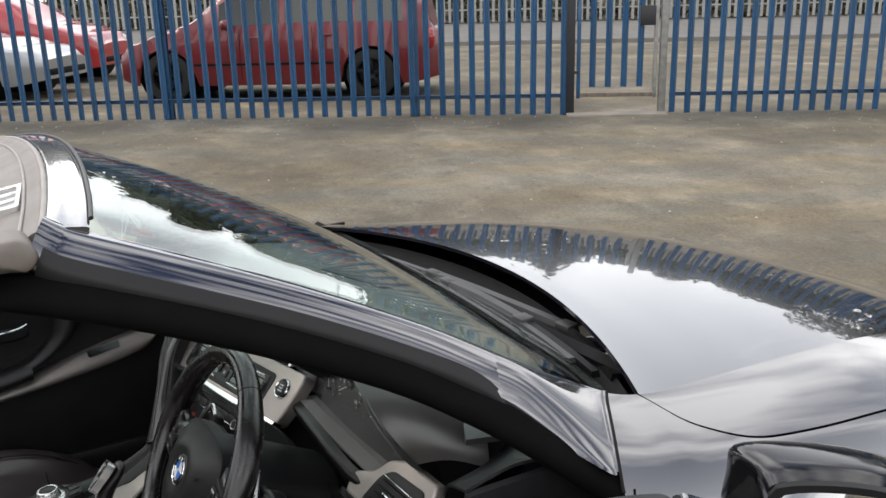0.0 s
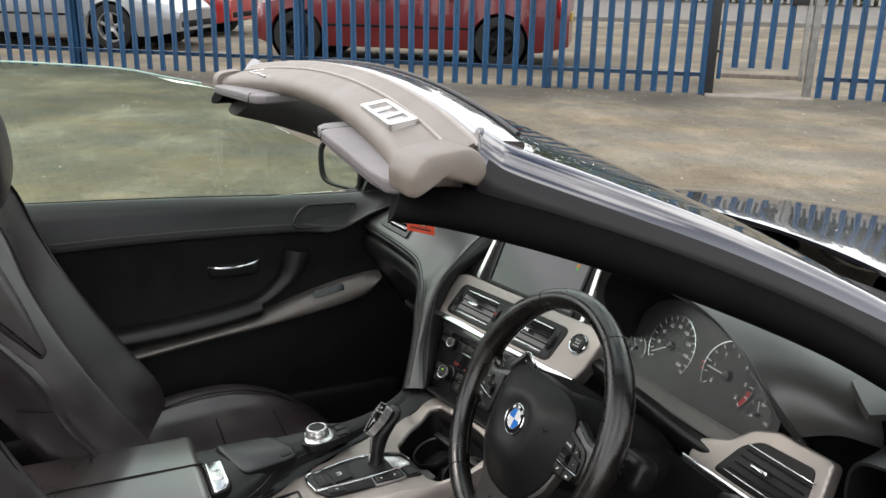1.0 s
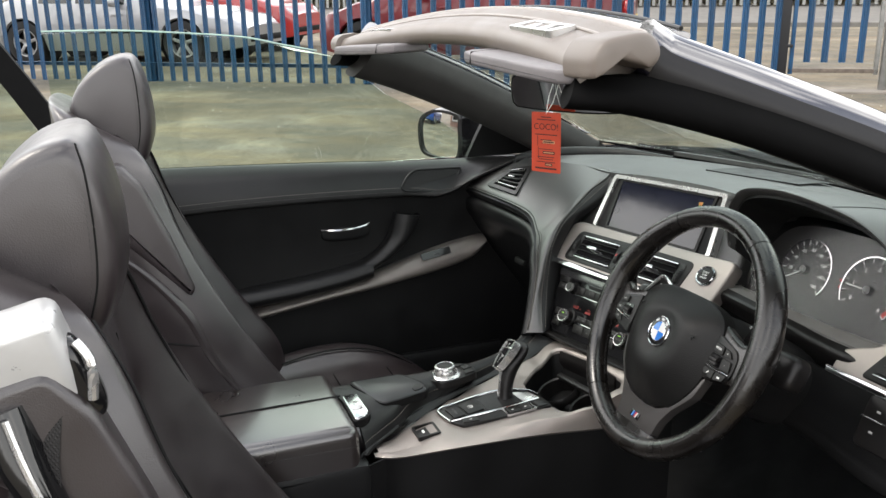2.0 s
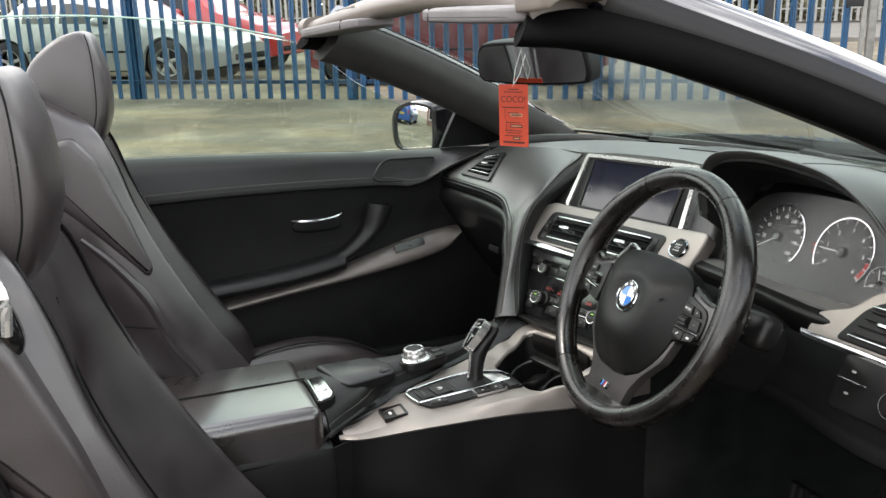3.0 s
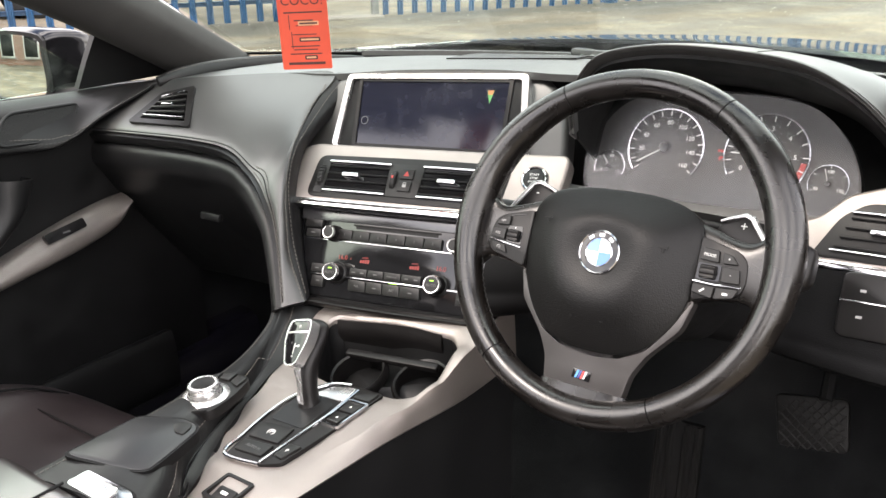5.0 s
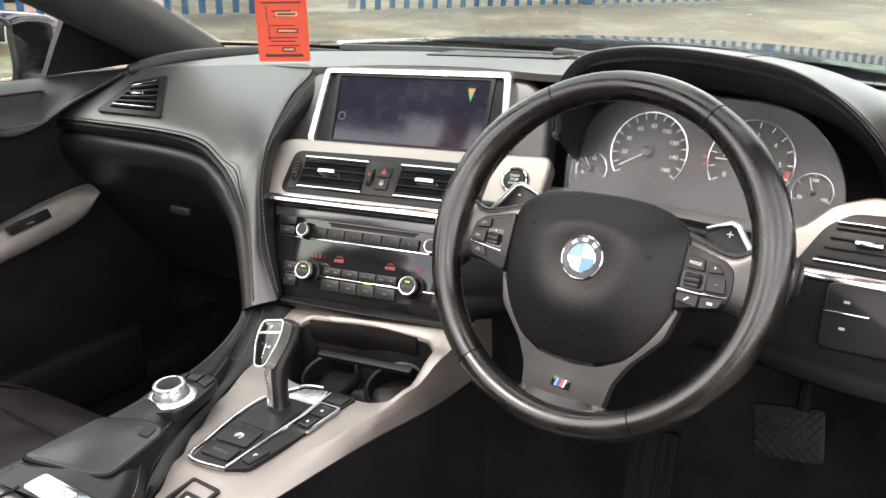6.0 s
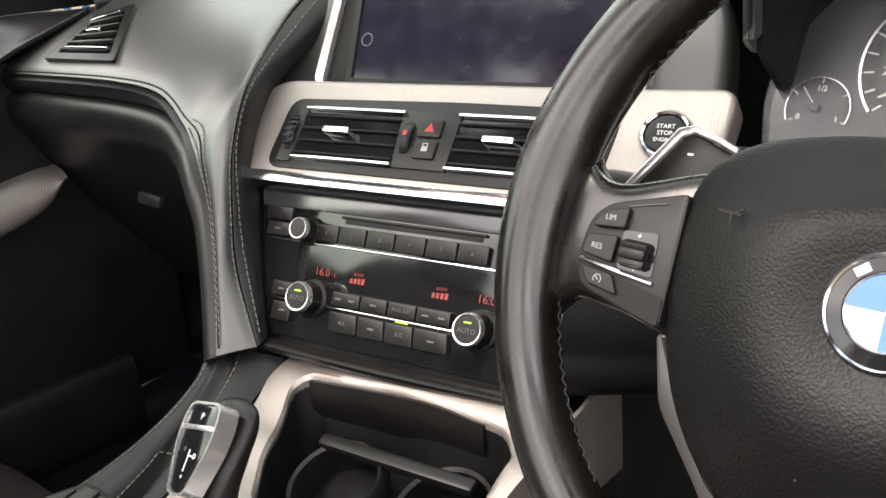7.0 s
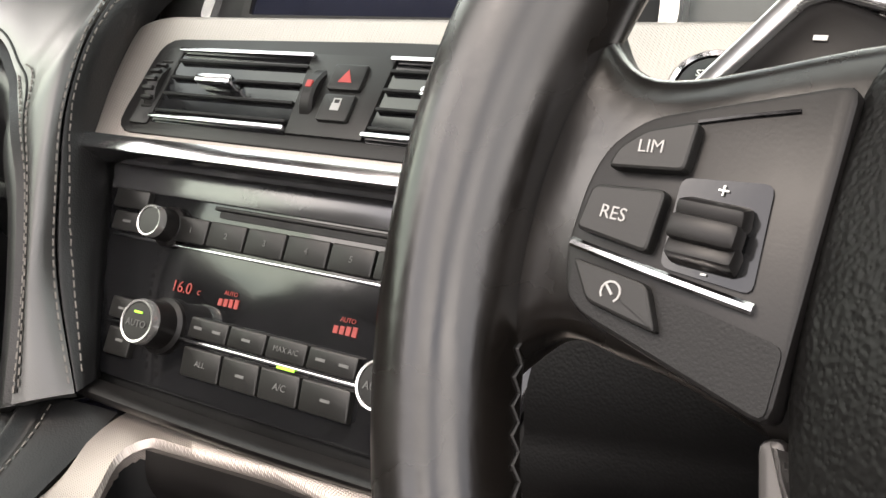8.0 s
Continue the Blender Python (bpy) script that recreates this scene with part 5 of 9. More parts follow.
TOPROW = [(-0.70, 0.50, 0.930), (-0.58, 0.492, 0.950), (-0.42, 0.495, 0.964), (-0.29, 0.500, 0.973), (-0.165, 0.495, 0.978), (-0.05, 0.52, 0.985), (0.10, 0.545, 0.988), (0.22, 0.56, 0.984), (0.40, 0.60, 0.985), (0.60, 0.60, 0.975), (0.72, 0.55, 0.945)]
MIDROW = [(-0.70, 0.545, 0.930), (-0.60, 0.57, 0.948), (-0.42, 0.64, 0.968), (-0.29, 0.68, 0.974), (-0.165, 0.70, 0.978), (-0.05, 0.71, 0.980), (0.10, 0.72, 0.981), (0.22, 0.72, 0.981), (0.40, 0.74, 0.980), (0.60, 0.71, 0.970), (0.74, 0.62, 0.942)]
LOWROW = [(-0.71, 0.60, 0.918), (-0.64, 0.66, 0.935), (-0.45, 0.755, 0.955), (-0.30, 0.790, 0.961), (-0.165, 0.813, 0.965), (-0.05, 0.823, 0.966), (0.10, 0.824, 0.966), (0.22, 0.818, 0.965), (0.42, 0.793, 0.963), (0.62, 0.755, 0.950), (0.76, 0.66, 0.930)]
part("dash_top", loft([TOPROW, MIDROW, LOWROW], 16, 80, thick=0.01), DASH, dash, "black leather dashboard top under the windscreen")
part("speaker_cover", loft([[(-0.075, 0.665, 0.9835), (0.03, 0.685, 0.9845), (0.142, 0.712, 0.9848)], [(-0.072, 0.740, 0.9812), (0.03, 0.752, 0.9815), (0.132, 0.765, 0.981)], [(-0.070, 0.800, 0.974), (0.03, 0.808, 0.974), (0.122, 0.812, 0.974)]], 10, 16, thick=0.002), SMOOTH, dash, "flat black speaker cover")

PADROWS = [LEDGE, RISE1, RISE2, CREST]
part("stitching", stitches(lay_near(dash, sheet_line(PADROWS, 240, 0.03, 0.43, 0.995), 0.0009), 0.0042, 0.0022, 0.0007), THREAD, dash, "pale stitching")
part("stitching", stitches([p + n * 0.0009 for p, n in sheet_line(PADROWS, 240, 0.93, 0.42, 0.995)], 0.0042, 0.0022, 0.0007), THREAD, dash, "pale stitching")
part("stitching", stitches(lay_near(dash, sheet_line(PADROWS, 240, 0.14, 0.43, 0.995), 0.0009), 0.0042, 0.0022, 0.0007), THREAD, dash, "pale stitching")
part("pad_seam", tube(lay_near(dash, sheet_line(PADROWS, 160, 0.085, 0.0, 0.99), 0.0001), 0.0010, 6), RUBBER, dash)
# the darker panel between the pad and the middle of the dashboard
SIDE = [vec(p) for p in CREST[4:]]
BACK_EDGE = [vec(p) for p in ((-0.120, 0.548, 0.972), (-0.150, 0.495, 0.930), (-0.163, 0.430, 0.888), (-0.164, 0.398, 0.842), (-0.146, 0.376, 0.790), (-0.124, 0.350, 0.738), (-0.094, 0.322, 0.678))]
OUTWARD = vec((0.80, 0.10, 0.55)).normalized()
side_rows = [[p + vec((0.0, 0.003, -0.001)) - OUTWARD * 0.004 for p in SIDE]]
for f, up in ((0.05, 0.0), (0.16, 0.0022), (0.35, 0.004), (0.65, 0.004), (1.0, -0.002)):
    side_rows.append([p.lerp(q, f) + OUTWARD * up for p, q in zip(SIDE, BACK_EDGE)])
inner_panel = part("inner_panel", loft(side_rows, 30, 60), LEATHER, dash, "dark leather strip beside the middle of the dashboard")
part("stitching", stitches(lay(inner_panel, curve_by_steps(side_rows[2], 160)[2:-2], OUTWARD, 0.0006), 0.0042, 0.0022, 0.0006), THREAD, inner_panel, "pale stitching")

# below the ledge: a soft roll, then the glove box
DOWN = [(0, 0, -1)] * 3 + [(-0.12, 0, -0.99), (-0.40, 0, -0.92), (-0.55, 0, -0.84), (-0.62, 0, -0.78), (-0.70, 0, -0.71), (-0.75, 0, -0.65), (-0.78, 0, -0.62), (-0.78, 0, -0.62)]
SIZE = (1.0, 1.0, 1.0, 0.98, 0.86, 0.78, 0.70, 0.60, 0.52, 0.42, 0.34)
UNDER = [[vec(p) + vec(d) * (far_ * k) + vec((0, back, 0)) for p, d, k in zip(LEDGE, DOWN, SIZE)]
         for far_, back in ((0.004, 0.003), (0.013, 0.007), (0.021, 0.020), (0.028, 0.030), (0.031, 0.022), (0.034, 0.008), (0.042, 0.004), (0.060, 0.006), (0.085, 0.022), (0.125, 0.046), (0.190, 0.090), (0.330, 0.19))]
part("glove_box", loft(UNDER, 60, 70, thick=0.008), LEATHER, dash, "black lower dashboard with the glove box")
part("glove_box_latch", block(pose(-0.392, 0.392, 0.738, -14), (0.050, 0.012, 0.015), 0.004), PLASTIC, dash)


# vents
def louvres(m, u0, v0, u1, v1, count, parent, tab=True, slant=(0.0, 0.0)):
    """A dark box with slats and a chrome line above and below."""
    hole = [(u0 + slant[0], v0), (u1 + slant[0], v0), (u1 + slant[1], v1), (u0 + slant[1], v1)]
    part("vent_box", plate(m, hole, -0.030, -0.018), GLOSSY, parent)
    for i in range(count):
        f = (i + 0.5) / count
        v = v0 + (v1 - v0) * f
        s = slant[0] + (slant[1] - slant[0]) * f
        part("slat", block(m @ pose((u0 + u1) / 2 + s, v, -0.003, 14), (u1 - u0, 0.0018, 0.011), 0.0005), PLASTIC, parent)
    for v, s in ((v0, slant[0]), (v1, slant[1])):
        part("chrome_line", block(m, (u1 - u0 + 0.004, 0.0026, 0.005), 0.001, ((u0 + u1) / 2 + s, v, 0.0015)), CHROME, parent)
    if tab:
        part("slider", block(m, (0.028, 0.006, 0.012), 0.002, ((u0 + u1) / 2 - 0.008, (v0 + v1) / 2 + 0.001, 0.004)), CHROME, parent)


# middle vents in their woven trim
TRIM = rounded([(-0.004, -0.002), (-0.013, 0.045), (-0.010, 0.088), (0.012, 0.0965), (0.20, 0.0975), (0.345, 0.0985), (0.416, 0.1005), (0.413, 0.062), (0.408, 0.018), (0.400, -0.002)], 0.016, 5)
trim = part("woven_trim", plate(VEN, TRIM, -0.026, 0.0, 0.005, 3), WEAVE, car, "light grey woven trim around the middle vents")
BAY = rounded([(0.020, 0.008), (0.026, 0.076), (0.200, 0.079), (0.338, 0.078), (0.330, 0.008)], 0.015, 4)
part("vent_surround", plate(VEN, BAY, -0.01, 0.0016, 0.001), SMOOTH, trim, "black surround of the middle vents")
louvres(VEN @ pose(0, 0, 0.003), 0.051, 0.0185, 0.152, 0.0655, 4, trim)
louvres(VEN @ pose(0, 0, 0.003), 0.207, 0.0190, 0.306, 0.0655, 4, trim)
part("vent_shadow", plate(VEN, rect(0.049, 0.016, 0.154, 0.068, 0.002), -0.02, 0.0021), GLOSSY, trim)
part("vent_shadow", plate(VEN, rect(0.205, 0.016, 0.308, 0.068, 0.002), -0.02, 0.0021), GLOSSY, trim)
for u in (0.040, 0.318):
    part("wheel_panel", plate(VEN, rounded([(u - 0.010, 0.014), (u + 0.007, 0.014), (u + 0.010, 0.069), (u - 0.004, 0.069)] if u < 0.1 else [(u - 0.008, 0.014), (u + 0.009, 0.014), (u + 0.005, 0.069), (u - 0.010, 0.069)], 0.003, 3), -0.005, 0.0030, 0.001), KEYCAP, trim)
    tw = part("thumb_wheel", lathe(VEN @ pose(u, 0.042, -0.014, 0, 90, 0), [(0.0, -0.005), (0.021, -0.005), (0.0225, -0.003), (0.0225, 0.003), (0.021, 0.005), (0.0, 0.005)], 24), KEYCAP, trim)
    part("grip", merge(*[block(VEN @ pose(u, 0.042, -0.014, a), (0.009, 0.003, 0.003), 0.0008, (0, 0, 0.0225)) for a in range(-60, 61, 15)]), SMOOTH, tw)
mid = part("switch_panel", plate(VEN, [(0.154, 0.0165), (0.205, 0.0165), (0.207, 0.068), (0.150, 0.068)], -0.01, 0.004, 0.001), KEYCAP, trim, "switches between the vents")
part("thumb_wheel", lathe(VEN @ pose(0.162, 0.043, -0.012, 0, 90, 0), [(0.0, -0.0045), (0.020, -0.0045), (0.0215, -0.003), (0.0215, 0.003), (0.020, 0.0045), (0, 0.0045)], 24), SMOOTH, mid)
part("warm_mark", block(VEN, (0.0040, 0.0045, 0.002), 0.0005, (0.162, 0.045, 0.0090)), REDPRINT, mid)
haz = part("hazard_switch", plate(VEN, rect(0.1715, 0.0442, 0.1935, 0.0605, 0.002), 0.003, 0.0068, 0.0012), KEYCAP, mid)
part("hazard_mark", plate(VEN, [(0.1780, 0.0485), (0.1870, 0.0485), (0.1825, 0.0565)], 0.0068, 0.0071), REDPRINT, haz, "red triangle")
lock = part("lock_switch", plate(VEN, rect(0.1725, 0.0250, 0.1930, 0.0415, 0.002), 0.003, 0.0068, 0.0012), KEYCAP, mid)
part("lock_mark", merge(plate(VEN, rect(0.1802, 0.0312, 0.1858, 0.0355), 0.0068, 0.0071), ringplate(VEN, rect(0.1805, 0.0355, 0.1855, 0.0385), rect(0.1813, 0.0355, 0.1847, 0.0378), 0.0068, 0.0071)), KEYPRINT, lock)
part("chrome_strip", plate(VEN, [(-0.002, -0.0075), (0.402, -0.0075), (0.405, 0.003), (-0.004, 0.003)], -0.012, 0.0065, 0.0012), CHROME, trim, "bright chrome strip under the vents")
ST = VEN @ pose(0.372, 0.0600, 0.0)
start = part("start_button", lathe(ST, [(0.0, 0.0055), (0.0130, 0.0052), (0.0145, 0.0040), (0.0150, 0.0), (0.0150, -0.01)], 40), SMOOTH, trim, "round black start-stop button")
part("ring", lathe(ST, [(0.0152, 0.0), (0.0155, 0.0045), (0.0172, 0.0055), (0.0192, 0.0035), (0.0198, 0.0)], 40), CHROME, start)
for i, (w, s) in enumerate((("START", 0.0046), ("STOP", 0.0046), ("ENGINE", 0.0040))):
    words(w, ST @ pose(0, 0.0050 - 0.0052 * i, 0.0056), s, WHITE, start)

# radio and heater panel
PANEL = rounded([(0.0, 0.003), (0.336, 0.003), (0.302, -0.127), (0.036, -0.127)], 0.006, 4)
radio = part("radio_panel", plate(RAD, PANEL, -0.02, 0.0, 0.002), GLOSSY, car, "gloss black radio and heater panel with silver lines")
part("panel_frame", plate(RAD, rounded([(-0.020, 0.012), (0.352, 0.012), (0.318, -0.140), (0.018, -0.140)], 0.01), -0.05, -0.004, 0.004), PLASTIC, radio)
part("panel_lip", loft([[RAD @ vec((0.020 - 0.004 * i, -0.130 - 0.004 * i, h)), RAD @ vec((0.168, -0.132 - 0.004 * i, h + 0.002)), RAD @ vec((0.318 + 0.004 * i, -0.130 - 0.004 * i, h))] for i, h in enumerate((0.001, 0.010, 0.012, 0.004))], 8, 24, thick=0.002), SMOOTH, radio, "black lip under the heater keys")
part("fascia_band", plate(RAD, [(0.003, 0.002), (0.333, 0.002), (0.329, -0.0145), (0.007, -0.0145)], -0.002, 0.0015, 0.0006), FASCIA, radio, "smooth dark band over the radio")
part("disc_slot", plate(RAD, rect(0.102, -0.0225, 0.236, -0.0185, 0.0015), -0.004, 0.0008), PLASTIC, radio)
part("slot_lip", plate(RAD, rect(0.098, -0.0185, 0.240, -0.0160, 0.001), 0.0, 0.0022, 0.0008), SMOOTH, radio)


def key(u0, v0, u1, v1, lean=0.0, label="", h=0.0042):
    return part("key", plate(RAD, rounded([(u0 + 0.0007, v0), (u1 - 0.0007, v0), (u1 - 0.0007 + lean, v1), (u0 + 0.0007 + lean, v1)], 0.0012, 2), 0.0, h, 0.0009), KEYCAP, radio, label)


def mark(u, v, w=0.007, material=GREYPRINT):
    part("key_mark", plate(RAD, rect(u - w / 2, v - 0.0008, u + w / 2, v + 0.0008), 0.0042, 0.0044), material, radio, smooth=False)


edges = [0.0735, 0.0995, 0.1285, 0.1575, 0.1875, 0.2170, 0.2455]
for a, b in zip(edges, edges[1:]):
    key(a, -0.0405, b, -0.0255)
for i, (a, b) in enumerate(zip(edges, edges[1:])):
    words(str(i + 1), RAD @ pose((a + b) / 2, -0.033, 0.0044), 0.005, GREYPRINT, radio)
for a, b in ((0.018, 0.046), (0.290, 0.318)):
    key(a - 0.003, -0.0262, b, -0.0145)
    key(a + 0.001, -0.0405, b, -0.0285)
    mark((a + b) / 2, -0.0345)
part("silver_line", block(RAD, (0.296, 0.0018, 0.002), 0.0005, (0.168, -0.0430, 0.0012)), CHROME, radio, "thin silver line")
part("silver_line", block(RAD, (0.262, 0.0018, 0.002), 0.0005, (0.168, -0.0948, 0.0012)), CHROME, radio, "thin silver line")
edges = [0.1045, 0.1345, 0.1620, 0.1900, 0.2225]
for a, b in zip(edges, edges[1:]):
    key(a, -0.0925, b, -0.0808)
    key(a + 0.002, -0.1140, b + 0.002, -0.0978, -0.002)
words("MAX A/C", RAD @ pose(0.176, -0.0866, 0.0044), 0.0042, GREYPRINT, radio)
words("ALL", RAD @ pose(0.1205, -0.1060, 0.0044), 0.0046, GREYPRINT, radio)
words("A/C", RAD @ pose(0.178, -0.1060, 0.0044), 0.0052, GREYPRINT, radio)
for u, v in ((0.112, -0.0866), (0.126, -0.0866), (0.148, -0.0866), (0.199, -0.0866), (0.214, -0.0866), (0.150, -0.106), (0.208, -0.106), (0.049, -0.0866), (0.054, -0.105), (0.288, -0.0866), (0.284, -0.105)):
    mark(u, v, 0.006)
for a in (0.038, 0.274):
    key(a, -0.0925, a + 0.024, -0.0800)
    key(a + 0.004, -0.1140, a + 0.026, -0.0978)
part("lamp", block(RAD, (0.012, 0.0014, 0.001), 0.0003, (0.178, -0.0958, 0.0030)), GREENGLOW, radio, "small green lamp")


def knob(u, v, r, tall, legend):
    m = RAD @ pose(u, v, 0)
    k = part("knob", lathe(m, [(r * 1.42, 0.0), (r * 1.40, 0.003), (r * 1.18, 0.0045), (r * 1.12, tall * 0.7), (r * 1.02, tall)], 48), SMOOTH, radio, "rotary knob with a silver ring")
    part("ring", lathe(m, [(r * 1.08, tall * 0.72), (r * 1.11, tall * 0.9), (r * 1.03, tall + 0.0010), (r * 0.93, tall + 0.0008), (r * 0.91, tall - 0.001)], 48), SATIN, k)
    part("cap", lathe(m, [(0.0, tall + 0.0005), (r * 0.88, tall + 0.0002), (r * 0.92, tall - 0.002)], 40), KEYCAP, k)
    if legend:
        words(legend, m @ pose(0, -0.0015, tall + 0.0008), r * 0.48, GREYPRINT, k)
        part("lamp", block(m, (r * 0.55, r * 0.11, 0.0006), 0.0002, (0, r * 0.42, tall + 0.0009)), GREENGLOW, k)


knob(0.0825, -0.0905, 0.0118, 0.021, "AUTO")
knob(0.2470, -0.0905, 0.0118, 0.021, "AUTO")
knob(0.0665, -0.0330, 0.0088, 0.018, "")
knob(0.2690, -0.0330, 0.0088, 0.018, "")
for u in (0.088, 0.2485):
    words("16.0", RAD @ pose(u, -0.0665, 0.0006), 0.0095, REDGLOW, radio, "display_digits")
words("c", RAD @ pose(0.1020, -0.0668, 0.0006), 0.006, REDGLOW, radio, "display_digits")
for u in (0.126, 0.2075):
    part("display_bars", merge(*[plate(RAD, rect(u - 0.008 + 0.004 * i, -0.0715, u - 0.0052 + 0.004 * i, -0.0675 + 0.0004 * i), 0.0, 0.0006) for i in range(4)]), REDGLOW, radio)
    words("AUTO", RAD @ pose(u, -0.0638, 0.0006), 0.0036, REDGLOW, radio, "display_digits")

# display with its silver frame
FRAME_OUT = rounded([(0.0, -0.004), (0.0105, 0.1085), (0.3045, 0.1135), (0.3155, -0.004)], 0.008, 4)
FRAME_IN = rounded([(0.0095, -0.004), (0.0185, 0.1015), (0.2960, 0.1060), (0.3060, -0.004)], 0.005, 4)
screen = part("display_housing", plate(SCR, rounded([(0.004, -0.02), (0.0125, 0.1075), (0.3025, 0.1125), (0.3115, -0.02)], 0.006, 4), -0.045, 0.0, 0.002), PLASTIC, car, "navigation display in a silver frame")
part("silver_frame", ringplate(SCR, FRAME_OUT, FRAME_IN, -0.03, 0.006), SATIN, screen, "satin silver display frame")
part("screen_glass", plate(SCR, rounded([(0.040, 0.002), (0.0365, 0.0985), (0.2765, 0.1015), (0.2745, 0.002)], 0.002, 2), -0.001, 0.0012), SCREEN, screen, "dark display, switched off")
part("bezel", ringplate(SCR, rounded([(0.034, -0.003), (0.0305, 0.1025), (0.2825, 0.1055), (0.2805, -0.003)], 0.003, 3), rounded([(0.040, 0.002), (0.0365, 0.0985), (0.2765, 0.1015), (0.2745, 0.002)], 0.002, 3), -0.001, 0.0035), SMOOTH, screen)
part("sticker_mark", plate(SCR, [(0.2435, 0.089), (0.2545, 0.0895), (0.2490, 0.070)], 0.0013, 0.0015), mat("green_mark", (0.05, 0.22, 0.05), 0.4), screen, "small green mark on the display")
part("sticker_tip", plate(SCR, [(0.2445, 0.0892), (0.2540, 0.0896), (0.2525, 0.083), (0.2455, 0.083)], 0.0015, 0.0017), mat("amber_mark", (0.35, 0.12, 0.02), 0.4), screen)
part("film_ring", ringplate(SCR, [(0.049 + 0.0062 * math.cos(a * 0.2618), 0.038 + 0.0062 * math.sin(a * 0.2618)) for a in range(24)], [(0.049 + 0.0052 * math.cos(a * 0.2618), 0.038 + 0.0052 * math.sin(a * 0.2618)) for a in range(24)], 0.0011, 0.0015), GREYPRINT, screen)
# padded arch round the display
arch = [(-0.060, -0.03), (-0.066, 0.02), (-0.050, 0.070), (-0.015, 0.108), (0.05, 0.122), (0.155, 0.127), (0.27, 0.124), (0.33, 0.110), (0.362, 0.06), (0.370, -0.03)]
part("display_arch", plate(SCR, [(p.x, p.y) for p in spline([(u, v, 0) for u, v in arch], 44)], -0.05, -0.012, 0.010, 3), DASH, car, "padded black arch around the display")

# the stitched roll between the door and the foot of the windscreen
roll = spline([(-0.604, 0.476, 0.946), (-0.585, 0.520, 0.953), (-0.570, 0.575, 0.957), (-0.545, 0.640, 0.957), (-0.47, 0.715, 0.957), (-0.36, 0.78, 0.957)], 60)
rollp = part("dash_roll", tube(roll, [0.010 + 0.006 * min(1, i / 6) for i in range(40)] + [0.016 - 0.010 * i / 19 for i in range(20)], 14), LEATHER, dash, "stitched leather roll at the end of the dashboard")
part("stitching", stitches(lay(rollp, [p + vec((0.004, -0.003, 0.0)) for p in roll[3:46]], (0.2, -0.3, 1)), 0.0045, 0.0022, 0.0006), THREAD, rollp, "pale stitching")
part("dash_end", loft([[(0.800, 0.50, 0.925), (0.790, 0.58, 0.932), (0.800, 0.66, 0.935), (0.72, 0.74, 0.94)], [(0.745, 0.50, 0.90), (0.735, 0.56, 0.905), (0.715, 0.62, 0.925), (0.62, 0.70, 0.945)], [(0.745, 0.50, 0.80), (0.745, 0.54, 0.80), (0.73, 0.60, 0.80), (0.66, 0.68, 0.85)]], 12, 24, thick=0.004), LEATHER, dash)
part("dash_end", loft([[(-0.755, 0.40, 0.93), (-0.735, 0.52, 0.932), (-0.745, 0.66, 0.935), (-0.66, 0.74, 0.94)], [(-0.70, 0.42, 0.90), (-0.68, 0.52, 0.905), (-0.66, 0.62, 0.915), (-0.56, 0.70, 0.935)], [(-0.70, 0.42, 0.80), (-0.70, 0.50, 0.80), (-0.68, 0.60, 0.80), (-0.60, 0.68, 0.85)]], 12, 24, thick=0.004), LEATHER, dash)

# passenger's end vent
LV = axes((-0.498, 0.4240, 0.9118), (0.99, 0.05, 0.03), (0, 0.82, 0.57))
VENT_OUT = rounded([(-0.088, -0.038), (-0.056, 0.034), (0.016, 0.055), (0.078, -0.042)], 0.006, 4)
VENT_IN = rounded([(-0.062, -0.029), (-0.044, 0.026), (0.008, 0.042), (0.058, -0.031)], 0.004, 4)
sv = part("side_vent", ringplate(LV, VENT_OUT, VENT_IN, -0.03, 0.0045), SMOOTH, dash, "black side vent with dark slats")
part("vent_box", plate(LV, [(-0.064, -0.031), (-0.045, 0.028), (0.010, 0.045), (0.061, -0.033)], -0.02, 0.0008), GLOSSY, sv)
for i in range(5):
    f = (i + 0.5) / 5
    a, b = vec((-0.060 + 0.017 * f, -0.028 + 0.054 * f, 0.003)), vec((0.057 - 0.047 * f, -0.030 + 0.070 * f, 0.003))
    part("slat", block(LV @ axes((a + b) / 2, b - a, (0, 1, 0)) @ pose(0, 0, 0, 22), ((b - a).length, 0.0022, 0.010), 0.0006), SMOOTH, sv)
for v0, v1, u0, u1 in ((0.022, 0.037, -0.042, 0.006), (-0.023, -0.025, -0.054, 0.050)):
    a, b = vec((u0, v0, 0.0075)), vec((u1, v1, 0.0075))
    part("chrome_line", block(LV @ axes((a + b) / 2, b - a, (0, 1, 0)), ((b - a).length, 0.0022, 0.004), 0.0008), CHROME, sv)
part("slider", block(LV @ pose(-0.010, 0.003, 0.008, 0, 0, 3), (0.026, 0.005, 0.009), 0.0015), CHROME, sv)

# hood over the instruments
HOOD = [(0.268, 0.465, 0.925), (0.272, 0.455, 0.975), (0.290, 0.448, 1.005), (0.315, 0.445, 1.026), (0.357, 0.445, 1.036), (0.412, 0.445, 1.040), (0.480, 0.445, 1.036), (0.547, 0.447, 1.025), (0.598, 0.450, 1.001), (0.638, 0.455, 0.965), (0.660, 0.474, 0.925), (0.668, 0.496, 0.896)]
BACK = [(0.262, 0.60, 0.955), (0.275, 0.61, 0.975), (0.292, 0.625, 0.985), (0.315, 0.64, 0.990), (0.357, 0.65, 0.992), (0.43, 0.66, 0.992), (0.52, 0.66, 0.988), (0.59, 0.645, 0.978), (0.655, 0.62, 0.962), (0.690, 0.60, 0.935), (0.708, 0.592, 0.912), (0.716, 0.588, 0.890)]
